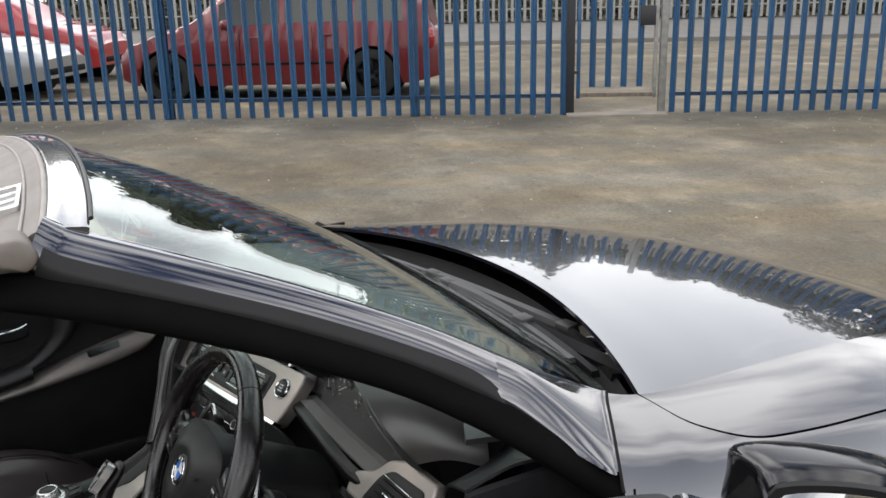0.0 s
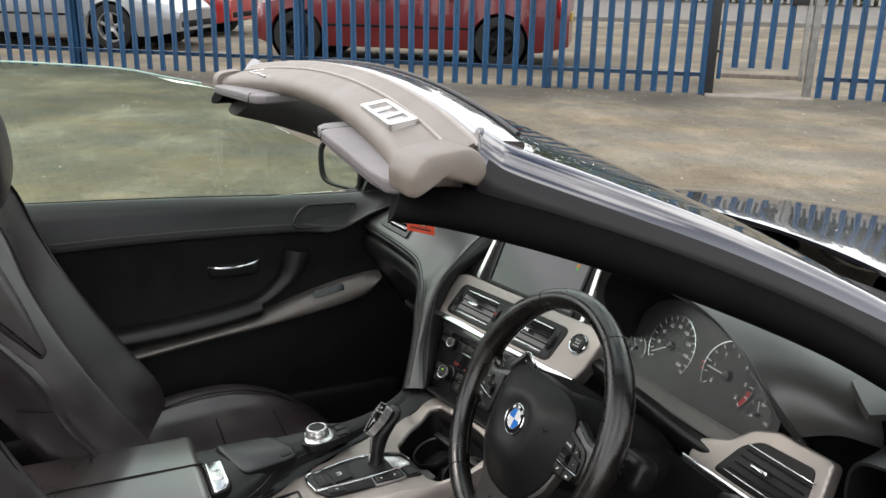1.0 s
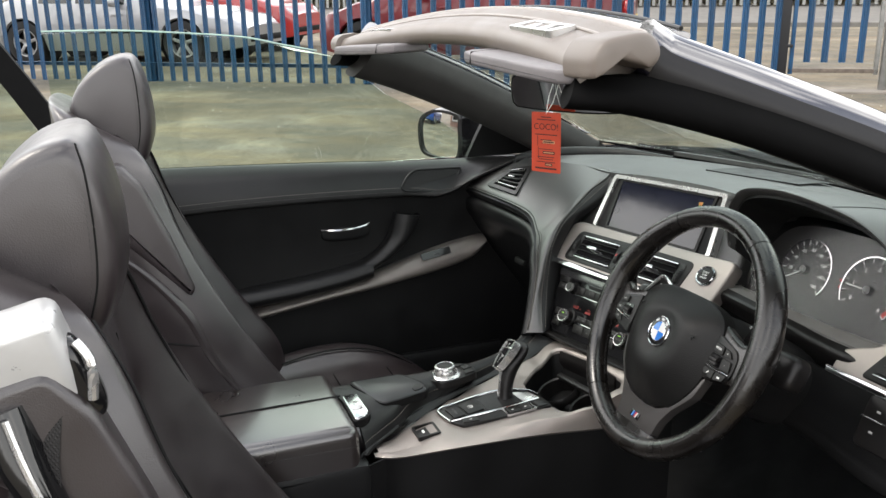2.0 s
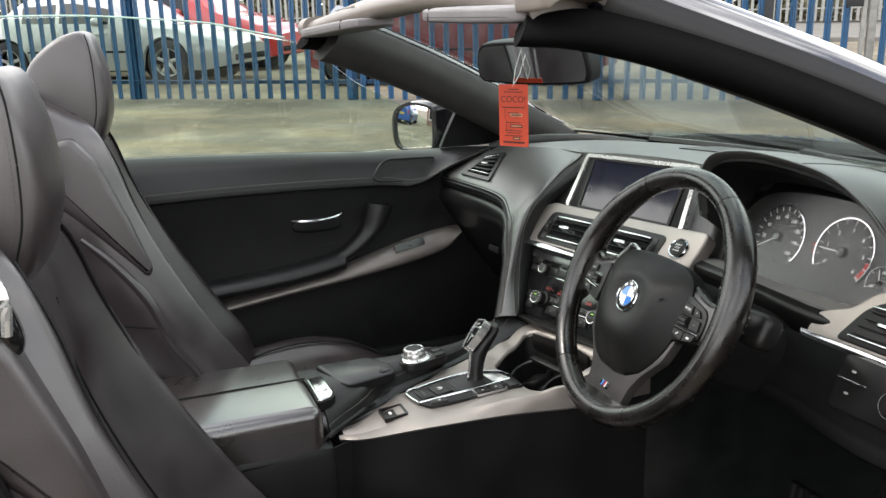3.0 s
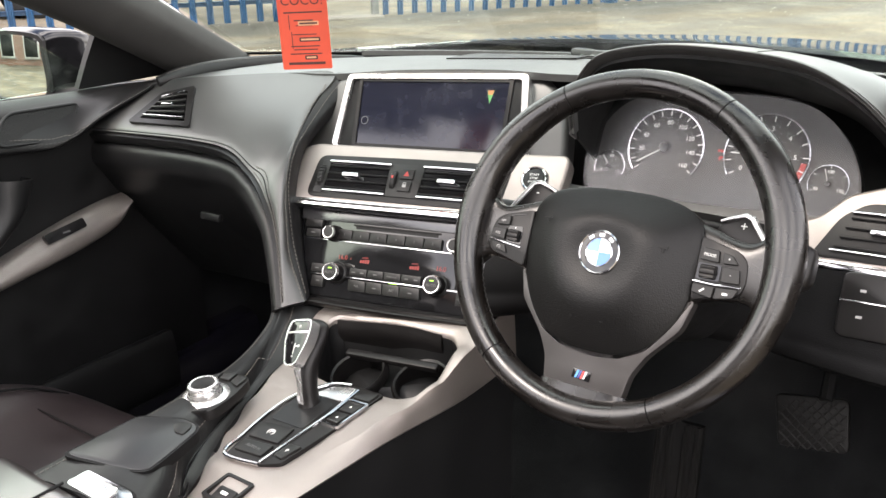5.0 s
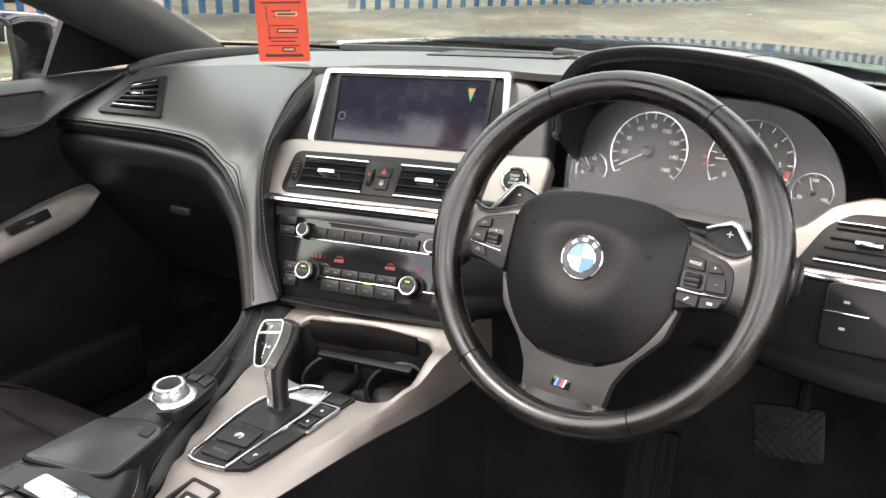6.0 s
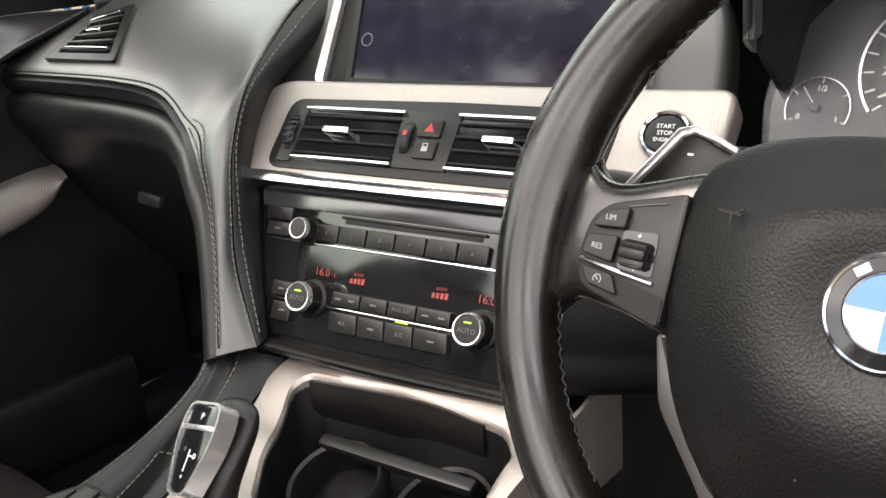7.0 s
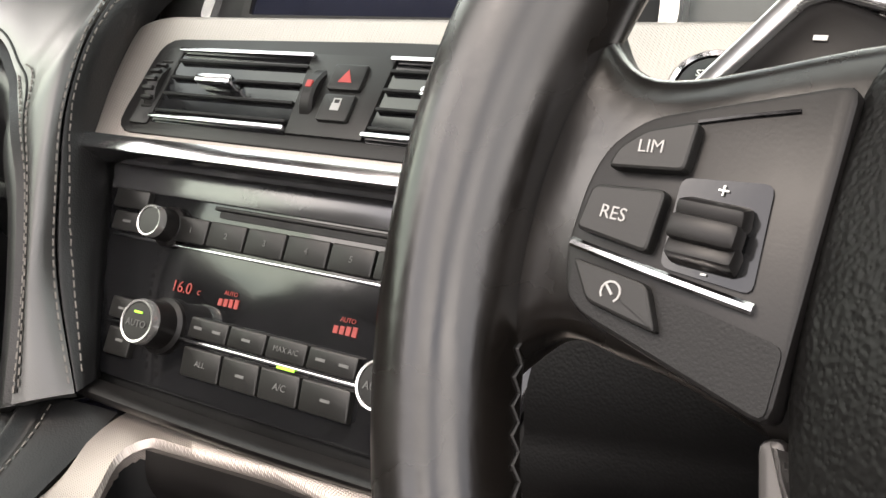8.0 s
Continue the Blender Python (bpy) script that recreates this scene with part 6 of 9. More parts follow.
LIP = [vec(p) + vec((0, 0.014, -0.010)) for p in HOOD]
DEEPIN = [(0.266, 0.55, 0.86), (0.272, 0.555, 0.935), (0.290, 0.56, 0.966), (0.315, 0.562, 0.978), (0.357, 0.563, 0.984), (0.412, 0.563, 0.985), (0.477, 0.562, 0.980), (0.545, 0.558, 0.968), (0.596, 0.552, 0.948), (0.632, 0.545, 0.915), (0.650, 0.545, 0.87), (0.654, 0.545, 0.845)]
mids = [(vec(a) + vec(b)) / 2 + vec((0, 0, 0.012)) for a, b in zip(HOOD, BACK)]
hood = part("instrument_hood", loft([BACK, mids, [vec(p) + vec((0, 0.012, 0.003)) for p in HOOD], HOOD, LIP], 24, 60, thick=0.004), DASH, car, "leather hood over the instruments")
part("hood_lining", loft([LIP, [(vec(a) + vec(b)) / 2 for a, b in zip(LIP, DEEPIN)], DEEPIN], 14, 50, thick=0.004), PLASTIC, hood, "matt black lining of the hood")
part("hood_seam", tube(lay(hood, spline([(0.505, 0.446, 1.034), (0.508, 0.50, 1.034), (0.512, 0.58, 1.010), (0.515, 0.64, 0.992)], 16), (0, 0, 1), 0.0), 0.0009, 6), RUBBER, hood)

# instruments
face = [(-0.10, -0.066), (-0.105, -0.02), (-0.085, 0.035), (-0.04, 0.066), (0.06, 0.075), (0.16, 0.068), (0.21, 0.035), (0.235, -0.01), (0.240, -0.055), (0.232, -0.066)]
cluster = part("instrument_panel", plate(CLU, [(p.x, p.y) for p in spline([(u, v, 0) for u, v in face], 40)], -0.03, -0.012), DIAL, car, "instrument panel with four round dials")


def dial(u, v, r, a0, a1, numbers, legend, needle, red=None, step=5, size=0.0085):
    """A dial: its scale runs clockwise from a0 to a1 degrees."""
    m = CLU @ pose(u, v, -0.012)
    d = part("dial", lathe(m, [(0.0, 0.0006), (r * 0.99, 0.0006)], 48), DIAL, cluster, "round dial with white figures")
    part("track", lathe(m, [(r * 0.80, 0.0012), (r * 0.97, 0.0012)], 60, radians(a1), radians(a0)), DIALDARK, d)
    part("bright_ring", lathe(m, [(r * 0.97, 0.0), (r * 0.985, 0.004), (r * 1.02, 0.004), (r * 1.03, 0.0)], 60, radians(a1), radians(a0)), CHROME, d)
    if red:
        part("red_band", lathe(m, [(r * 0.82, 0.0016), (r * 0.95, 0.0016)], 20, radians(a1), radians(red)), REDPRINT, d)
    ticks = []
    for i in range(step):
        a = radians(a0 + (a1 - a0) * i / (step - 1))
        ticks.append(block(m @ pose(r * 0.90 * math.cos(a), r * 0.90 * math.sin(a), 0.002, 0, 0, math.degrees(a)), (r * 0.13, r * 0.022, 0.0004)))
    part("tick", merge(*ticks), WHITE, d, smooth=False)
    for i, t in enumerate(numbers):
        a = radians(a0 + (a1 - a0) * i / (len(numbers) - 1))
        if t:
            words(t, m @ pose(r * 0.66 * math.cos(a), r * 0.66 * math.sin(a), 0.0016), size, WHITE, d)
    for t, du, dv, s in legend:
        words(t, m @ pose(du, dv, 0.0016), s, GREYPRINT, d)
    a = radians(needle)
    part("needle", block(m @ pose(r * 0.36 * math.cos(a), r * 0.36 * math.sin(a), 0.006, 0, 0, needle), (r * 0.92, r * 0.03, 0.0014), 0.0004), WHITE, d, "white needle")
    part("needle_hub", lathe(m @ pose(0, 0, 0.002), [(0.0, 0.009), (r * 0.13, 0.008), (r * 0.16, 0.0)], 24), GLOSSY, d)
    return d


small = [("22", 0.004, -0.037, 0.0058), ("mph", 0.014, -0.037, 0.0036)]
for i, t in enumerate(("20", "40", "60", "80", "100", "120", "140", "160", "180", "200", "220", "240", "260")):
    a = radians(214 - 20.5 * i)
    small.append((t, 0.0225 * math.cos(a), 0.0225 * math.sin(a), 0.0042))
dial(0.0, 0.0, 0.0500, 218, -38, ("", "20", "40", "60", "80", "100", "120", "140", "160"), small, 212, step=17, size=0.0080)
dial(0.1275, 0.002, 0.0505, 212, -40, ("0", "1", "2", "3", "4", "5", "6"), [("x1000", 0.0, 0.014, 0.0046)], 180, red=-6, step=13)
dial(-0.0725, -0.0315, 0.0215, 205, -25, ("0", "1/2", "1"), [("Diesel", 0.001, 0.001, 0.0040)], 128, step=5, size=0.0056)
dial(0.2030, -0.0240, 0.0225, 205, -25, ("50", "100", "150"), [("C", 0.0, 0.003, 0.004)], 108, step=5, size=0.0056)
words("PARK", CLU @ pose(0.0735, 0.003, -0.0115), 0.0048, WARNGLOW, cluster, "warning_lamp")
words("(P)", CLU @ pose(0.0735, -0.006, -0.0115), 0.0062, WARNGLOW, cluster, "warning_lamp")
words("0", CLU @ pose(0.24, -0.058, -0.0115), 0.004, REDGLOW, cluster, "warning_lamp")
part("dial_cover", plate(CLU, [(p.x, p.y) for p in spline([(u, v, 0) for u, v in face], 40)], 0.0008, 0.0016), DIALGLASS, cluster, "clear cover over the dials", shadow=False)
# the shelf's colour carries the lens's bright sky reflection
part("lower_shelf", loft([[CLU @ vec(p) for p in ((-0.125, -0.062, -0.012), (0.05, -0.066, -0.012), (0.235, -0.060, -0.012))], [CLU @ vec(p) for p in ((-0.130, -0.072, 0.020), (0.05, -0.078, 0.024), (0.225, -0.078, 0.020))]], 5, 20, thick=0.004), SHELFGLARE, cluster, "shelf under the dials, its pale grey a painted sky reflection")
part("shelf_edge", loft([[CLU @ vec(p) for p in ((-0.150, -0.072, 0.018), (0.03, -0.077, 0.028), (0.15, -0.082, 0.030), (0.195, -0.078, 0.024), (0.245, -0.05, 0.02))], [CLU @ vec(p) for p in ((-0.152, -0.085, 0.028), (0.03, -0.090, 0.040), (0.15, -0.097, 0.040), (0.20, -0.093, 0.032), (0.25, -0.06, 0.026))],
                         [CLU @ vec(p) for p in ((-0.150, -0.105, 0.010), (0.03, -0.115, 0.020), (0.15, -0.122, 0.020), (0.20, -0.115, 0.012), (0.25, -0.08, 0.010))]], 10, 40, thick=0.004), SMOOTH, cluster, "black ledge below the instruments")

# driver's outer vent in its woven trim, and the lower dashboard
RV = axes((0.522, 0.451, 0.812), (1, 0.03, 0), (0, 0.5, 0.866))
rt = part("woven_trim", plate(RV, rounded([(0.0, -0.001), (0.005, 0.030), (0.028, 0.041), (0.052, 0.050), (0.078, 0.078), (0.115, 0.092), (0.20, 0.092), (0.215, -0.001)], 0.008, 4), -0.02, 0.0, 0.004, 3), WEAVE, car, "light grey woven trim around the driver's outer vent")
part("vent_surround", plate(RV, rounded([(0.050, 0.004), (0.075, 0.052), (0.100, 0.070), (0.185, 0.074), (0.198, 0.004)], 0.010, 4), -0.004, 0.002, 0.001), SMOOTH, rt)
louvres(RV @ pose(0, 0, 0.003), 0.078, 0.013, 0.182, 0.058, 4, rt, slant=(-0.006, 0.010))
part("chrome_strip", plate(RV, [(-0.002, -0.009), (0.225, -0.009), (0.225, 0.001), (-0.004, 0.001)], -0.01, 0.0055, 0.002), CHROME, rt, "bright chrome strip under the vent")
KNEE = [[(0.195, 0.405, 0.815), (0.30, 0.425, 0.825), (0.42, 0.43, 0.822), (0.53, 0.447, 0.806), (0.66, 0.447, 0.806), (0.76, 0.46, 0.806)],
        [(0.190, 0.375, 0.755), (0.30, 0.40, 0.775), (0.42, 0.41, 0.775), (0.53, 0.43, 0.765), (0.66, 0.43, 0.765), (0.76, 0.445, 0.765)],
        [(0.188, 0.372, 0.725), (0.30, 0.395, 0.742), (0.42, 0.405, 0.740), (0.53, 0.418, 0.735), (0.66, 0.415, 0.725), (0.76, 0.43, 0.722)],
        [(0.188, 0.385, 0.690), (0.30, 0.425, 0.708), (0.42, 0.44, 0.706), (0.53, 0.44, 0.708), (0.66, 0.43, 0.700), (0.76, 0.44, 0.695)],
        [(0.188, 0.58, 0.66), (0.30, 0.62, 0.69), (0.42, 0.64, 0.69), (0.53, 0.64, 0.69), (0.66, 0.64, 0.685), (0.76, 0.64, 0.68)]]
knee = part("knee_panel", loft(KNEE, 24, 40, thick=0.008), KNEEBLACK, car, "black knee panel under the steering column")
LS = axes((0.660, 0.4215, 0.780), (1, 0.02, 0), (0, 0.4, 0.92))
ls = part("light_switch", plate(LS, rect(-0.045, -0.035, 0.075, 0.035, 0.01), -0.02, 0.004, 0.003), SMOOTH, knee, "black light switch panel")
part("silver_line", block(LS @ pose(-0.022, 0.004, 0.005), (0.045, 0.002, 0.002), 0.0005), CHROME, ls)
part("dial_knob", lathe(LS @ pose(0.045, -0.004, 0.003), [(0.0, 0.012), (0.013, 0.0115), (0.015, 0.009), (0.015, 0.0)], 32), SMOOTH, ls)
part("knob_ring", lathe(LS @ pose(0.045, -0.004, 0.003), [(0.0148, 0.007), (0.0162, 0.0085), (0.0172, 0.006), (0.0172, 0.0)], 32), SATIN, ls)
for v in (0.016, -0.012):
    part("key_mark", plate(LS, rect(-0.026, v - 0.0014, -0.020, v + 0.0014), 0.004, 0.0043), KEYPRINT, ls, smooth=False)


# ---- steering wheel ----
WHL = axes((0.427, 0.257, 0.863), (1, 0, 0), (0, 0.446, 0.895))
RW = 0.1725


def rim_point(a, out_, up_):
    """A place on the rim at the angle a: out_ from its core line outwards, up_ towards the driver."""
    return WHL @ vec(((RW + out_) * math.cos(a), (RW + out_) * math.sin(a), up_))


def rim_thick(a):
    """The grip swells at the thumb rests."""
    d = math.degrees(a) % 360
    k = 0.0
    for c, w, amp in ((12, 26, 0.0036), (168, 26, 0.0036), (40, 14, 0.0016), (140, 14, 0.0016)):
        k += amp * math.exp(-(((d - c + 180) % 360 - 180) / w) ** 2)
    return 0.0158 + k


def rim_rows(a0, a1, n, extra=0.0):
    rows = []
    for i in range(n + 1):
        a = a0 + (a1 - a0) * i / n
        r = rim_thick(a) + extra
        rows.append([rim_point(a, r * 0.96 * math.cos(b) - 0.001, r * 1.06 * math.sin(b)) for b in (2 * math.pi * j / 28 for j in range(28))])
    return rows


SEAMS = [radians(d) for d in (58.5, 118.5, 231.5, 297.5)]
spans = [(SEAMS[0], SEAMS[1]), (SEAMS[1], SEAMS[2]), (SEAMS[2], SEAMS[3]), (SEAMS[3], SEAMS[0] + 2 * math.pi)]
wheel_core = part("steering_wheel", grid(rim_rows(0, 2 * math.pi, 120, -0.0012), True), RUBBER, car, "three-spoke steering wheel in worn black leather")
for a0, a1 in spans:
    n = int((a1 - a0) / 0.04)
    rows = rim_rows(a0 + 0.004, a1 - 0.004, n)
    for r, k in ((rows[0], 0.988), (rows[-1], 0.988)):
        c = sum(r, vec((0, 0, 0))) / len(r)
        for j in range(len(r)):
            r[j] = c + (r[j] - c) * k
    part("rim_leather", grid(rows, True, True), RIM, wheel_core, "worn shiny leather of the rim")
# cross stitching on the inner side of the rim
for a0, a1 in ((radians(176), radians(226)), (radians(303), radians(365)), (radians(128), radians(150)), (radians(30), radians(52))):
    zig = []
    n = int((a1 - a0) * RW / 0.0034)
    for i in range(n + 1):
        a = a0 + (a1 - a0) * i / n
        b = radians(192 + (6 if i % 2 else -6))
        r = rim_thick(a) + 0.0003
        zig.append(rim_point(a, r * 0.96 * math.cos(b) - 0.001, r * 1.06 * math.sin(b)))
    part("rim_stitching", tube(zig, 0.0004, 5), DARKTHREAD, wheel_core, "black cross stitching")

# airbag cover
edge = [(0, 0.0585), (0.035, 0.0575), (0.068, 0.0510), (0.088, 0.0370), (0.0955, 0.0120), (0.0935, -0.0250), (0.0820, -0.0620), (0.0600, -0.0920), (0.0320, -0.1060), (0, -0.1090)]
ring = spline([(u, v, 0) for u, v in edge] + [(-u, v, 0) for u, v in edge[-2:0:-1]], 96, True)


def dome(k, p):
    """k 0 at the rim of the cover, 1 at its middle."""
    c = vec((0, -0.018, 0))
    q = c + (p - c) * (1 - k)
    h = 0.0005 + 0.029 * (1 - (1 - k) ** 3.2) ** 0.8 * (0.55 + 0.45 * min(1, k * 2.2))
    d = math.hypot(q.x, q.y + 0.010)
    h -= 0.0075 * math.exp(-((d / 0.031) ** 4))
    if p.length < 0:
        h = 0
    return WHL @ vec((q.x, q.y, h))


KS = [0.0, 0.015, 0.04, 0.08, 0.14, 0.22, 0.32, 0.42, 0.52, 0.62, 0.72, 0.82, 0.91, 0.97, 1.0]
pad = part("airbag_cover", grid([[WHL @ vec((p.x * 0.985, p.y * 0.985, -0.022)) for p in ring]] + [[dome(k, p) for p in ring] for k in KS], True), PAD, wheel_core, "grained black airbag cover")
words("AIRBAG", WHL @ pose(0.0, -0.075, 0.0195, -14), 0.0105, PLASTIC, pad)
for u, v in ((-0.066, 0.017), (0.063, 0.005)):
    part("horn_mark", merge(block(WHL @ pose(u, v, 0.0220, 0, 0, -6), (0.010, 0.0012, 0.001)), block(WHL @ pose(u + 0.001, v - 0.0025, 0.0220), (0.0012, 0.004, 0.001)), block(WHL @ pose(u + 0.004, v + 0.001, 0.0220, 0, 0, 30), (0.004, 0.0010, 0.001))), PLASTIC, pad)
# round badge: a chrome ring, a dark band and four quarters in blue and white
BD = WHL @ pose(0, -0.0100, 0.0228)
badge = part("badge", lathe(BD, [(0.0150, 0.0028), (0.0205, 0.0022), (0.0212, 0.0010), (0.0216, -0.004)], 48), GLOSSY, pad, "round blue and white badge with a dark band")
part("badge_ring", lathe(BD, [(0.0204, 0.0026), (0.0212, 0.0034), (0.0222, 0.0024), (0.0226, -0.004)], 48), CHROME, badge)
part("badge_ring", lathe(BD, [(0.0136, 0.0026), (0.0142, 0.0034), (0.0149, 0.0026)], 48), CHROME, badge)
for i in range(4):
    part("badge_quarter", lathe(BD, [(0.0, 0.0030), (0.0137, 0.0027)], 12, math.pi / 2 * i, math.pi / 2 * (i + 1)), BLUE if i % 2 else ENAMEL, badge)
for a in (128, 90, 52):
    part("badge_mark", block(BD @ pose(0.0175 * math.cos(radians(a)), 0.0175 * math.sin(radians(a)), 0.0027, 0, 0, a - 90), (0.0056, 0.0034, 0.0004)), ENAMEL, badge)


# spokes
def side_spoke(s):
    rows = []
    for u, v0, v1, h, t in ((0.084, -0.042, 0.038, -0.004, 0.020), (0.098, -0.0385, 0.0345, -0.002, 0.020), (0.114, -0.0345, 0.0295, -0.0005, 0.020), (0.128, -0.0330, 0.0260, 0.000, 0.020), (0.139, -0.0320, 0.0260, 0.000, 0.020), (0.148, -0.0350, 0.0315, -0.001, 0.020), (0.156, -0.044, 0.042, -0.002, 0.018), (0.164, -0.056, 0.058, -0.004, 0.014)):
        vm = (v0 + v1) / 2
        rows.append([WHL @ vec((s * u, v, hh)) for v, hh in ((v0, h - t * 0.5), (v0 + 0.004, h), (vm, h + 0.003), (v1 - 0.004, h), (v1, h - t * 0.5), (v1 - 0.006, h - t), (vm, h - t), (v0 + 0.006, h - t))])
    return loft(rows, 20, 40, True, True)


for s in (-1, 1):
    sp = part("spoke", side_spoke(s), RIM, wheel_core, "leather-covered spoke with switches")
    part("switch_panel", plate(WHL @ pose(0, 0, 0.0035), rounded([(s * 0.0930, 0.0245), (s * 0.1149, 0.0188), (s * 0.1312, 0.0144), (s * 0.1385, 0.0078), (s * 0.1410, -0.0005), (s * 0.1415, -0.0150), (s * 0.1384, -0.0245), (s * 0.1332, -0.0278), (s * 0.0930, -0.0378)], 0.004, 3), -0.008, 0.0012, 0.001), SMOOTH, sp, "satin black switch panel")

WK = WHL @ pose(0, 0, 0.0047)
lp = [o for o in wheel_core.children if o.name.startswith("spoke")]


def wheel_key(parent, pts, name="key", h=0.0030, material=KEYCAP, r=0.0016):
    return part(name, plate(WK, rounded(pts, r, 3), -0.001, h, 0.0007, 2), material, parent, smooth=False)


k = wheel_key(lp[0], [(-0.1358, 0.0024), (-0.1344, 0.0069), (-0.1294, 0.0110), (-0.1190, 0.0138), (-0.1193, 0.0036)])
words("LIM", WK @ pose(-0.1273, 0.0075, 0.0031, 0, 0, 4), 0.0037, KEYPRINT, k)
k = wheel_key(lp[0], [(-0.1389, -0.0108), (-0.1378, -0.0022), (-0.1365, -0.0012), (-0.1216, -0.0003), (-0.1222, -0.0130)])
words("RES", WK @ pose(-0.1312, -0.0067, 0.0031, 0, 0, -2), 0.0038, KEYPRINT, k)
part("lower_cover", plate(WK, rounded([(-0.1385, -0.0160), (-0.0940, -0.0235), (-0.0940, -0.0365), (-0.1330, -0.0268), (-0.1375, -0.0240)], 0.002, 3), -0.002, 0.0006), PLASTIC, lp[0], smooth=False)
k = wheel_key(lp[0], [(-0.1376, -0.0166), (-0.1203, -0.0186), (-0.1159, -0.0273), (-0.1320, -0.0246)])
part("cruise_mark", merge(*[block(WK @ pose(-0.1270 + 0.0020 * math.cos(radians(a)), -0.0217 + 0.0020 * math.sin(radians(a)), 0.0031, 0, 0, a + 90), (0.0010, 0.0004, 0.0004)) for a in range(-40, 230, 27)], block(WK @ pose(-0.1275, -0.0212, 0.0031, 0, 0, 135), (0.0026, 0.0005, 0.0004))), KEYPRINT, k)
part("silver_line", tube([WK @ vec((-0.1395, -0.0135, 0.001)), WK @ vec((-0.1200, -0.0162, 0.002)), WK @ vec((-0.1005, -0.0184, 0.001))], 0.0011, 8), CHROME, lp[0], "thin silver line")
part("rocker_well", plate(WK, rounded([(-0.1205, 0.0030), (-0.1028, 0.0042), (-0.1016, -0.0160), (-0.1200, -0.0146)], 0.002, 3), -0.003, 0.0006), GLOSSY, lp[0])
rk = part("rocker", merge(*[block(WK @ pose(-0.1115, -0.0072 + dv, 0.002 + dh, dt, 0, -2), (0.0135, 0.0050, 0.0055), 0.0012) for dv, dh, dt in ((0.0036, 0.0004, 18), (0.0, 0.0018, 0), (-0.0036, 0.0004, -18))]), SMOOTH, lp[0], "ribbed thumb rocker")
words("+", WK @ pose(-0.1116, 0.0014, 0.0010), 0.0042, WHITE, rk)
words("-", WK @ pose(-0.1110, -0.0140, 0.0010), 0.0042, WHITE, rk)
part("panel_groove", tube([WK @ vec(p) for p in ((-0.1205, 0.0142, 0.0002), (-0.112, 0.0162, 0.0002), (-0.1021, 0.0182, 0.0002))], 0.0005, 5), GLOSSY, lp[0])

k = wheel_key(lp[1], [(0.0955, 0.0020), (0.0975, 0.0140), (0.1130, 0.0125), (0.1140, 0.0012)])
words("MODE", WK @ pose(0.1048, 0.0072, 0.0031, 0, 0, -4), 0.0042, WHITE, k)
k = wheel_key(lp[1], [(0.1180, 0.0008), (0.1165, 0.0120), (0.1260, 0.0098), (0.1325, 0.0020)])
words("+", WK @ pose(0.1235, 0.0058, 0.0031), 0.0050, WHITE, k)
k = wheel_key(lp[1], [(0.1190, -0.0165), (0.1180, -0.0015), (0.1345, -0.0025), (0.1370, -0.0160)])
words("-", WK @ pose(0.1272, -0.0085, 0.0031), 0.0050, WHITE, k)
part("rocker_well", plate(WK, rect(0.0945, -0.0165, 0.1168, -0.0008, 0.002), -0.003, 0.0006), GLOSSY, lp[1])
part("rocker", merge(*[block(WK @ pose(0.1055, -0.0088 + dv, 0.002 + dh, dt), (0.0150, 0.0052, 0.0060), 0.0012) for dv, dh, dt in ((0.0038, 0.0006, 18), (0.0, 0.0022, 0), (-0.0038, 0.0006, -18))]), SMOOTH, lp[1], "ribbed thumb rocker")
part("silver_line", tube([WK @ vec((0.0925, -0.0190, 0.001)), WK @ vec((0.115, -0.0198, 0.002)), WK @ vec((0.1385, -0.0190, 0.001))], 0.0011, 8), CHROME, lp[1], "thin silver line")
wheel_key(lp[1], [(0.0935, -0.0300), (0.0935, -0.0218), (0.1145, -0.0222), (0.1135, -0.0335)])
wheel_key(lp[1], [(0.1155, -0.0335), (0.1160, -0.0222), (0.1372, -0.0212), (0.1330, -0.0300)])
part("key_mark", block(WK @ pose(0.1035, -0.0268, 0.0031, 0, 0, 40), (0.0052, 0.0014, 0.0004)), WHITE, lp[1])
part("key_mark", block(WK @ pose(0.1255, -0.0272, 0.0031), (0.0050, 0.0022, 0.0004)), WHITE, lp[1])

# lower spoke: a grey V round the foot of the airbag cover
vee = [(-0.092, -0.038), (-0.0965, -0.040), (-0.088, -0.070), (-0.060, -0.102), (-0.048, -0.124), (-0.0440, -0.150), (0.0440, -0.150), (0.048, -0.124), (0.060, -0.102), (0.088, -0.070), (0.0965, -0.040), (0.092, -0.038), (0.079, -0.066), (0.057, -0.096), (0.030, -0.1095), (0, -0.1125), (-0.030, -0.1095), (-0.057, -0.096), (-0.079, -0.066)]
low = part("lower_spoke", plate(WHL @ pose(0, 0, -0.003), rounded(vee, 0.006, 3), -0.012, 0.0015, 0.0015), SPOKE, wheel_core, "grey lower spoke")
part("emblem", plate(WHL @ pose(-0.002, -0.1345, -0.0015), [(-0.0105, -0.0042), (0.0095, -0.0058), (0.0105, 0.0042), (-0.0095, 0.0058)], 0, 0.0016, 0.0006), GLOSSY, low, "small dark emblem with three coloured stripes")
for i, (c, nm) in enumerate((((0.06, 0.22, 0.50), "stripe"), ((0.02, 0.03, 0.16), "stripe"), ((0.42, 0.03, 0.03), "stripe"), ((0.5, 0.5, 0.5), "stripe"))):
    part(nm, plate(WHL @ pose(-0.0065 + 0.0030 * i, -0.1345, 0.0001), [(-0.0022, -0.0040), (0.0, -0.0040), (0.0022, 0.0040), (0.0, 0.0040)], 0, 0.0004), mat("stripe_colour", c, 0.3), low)
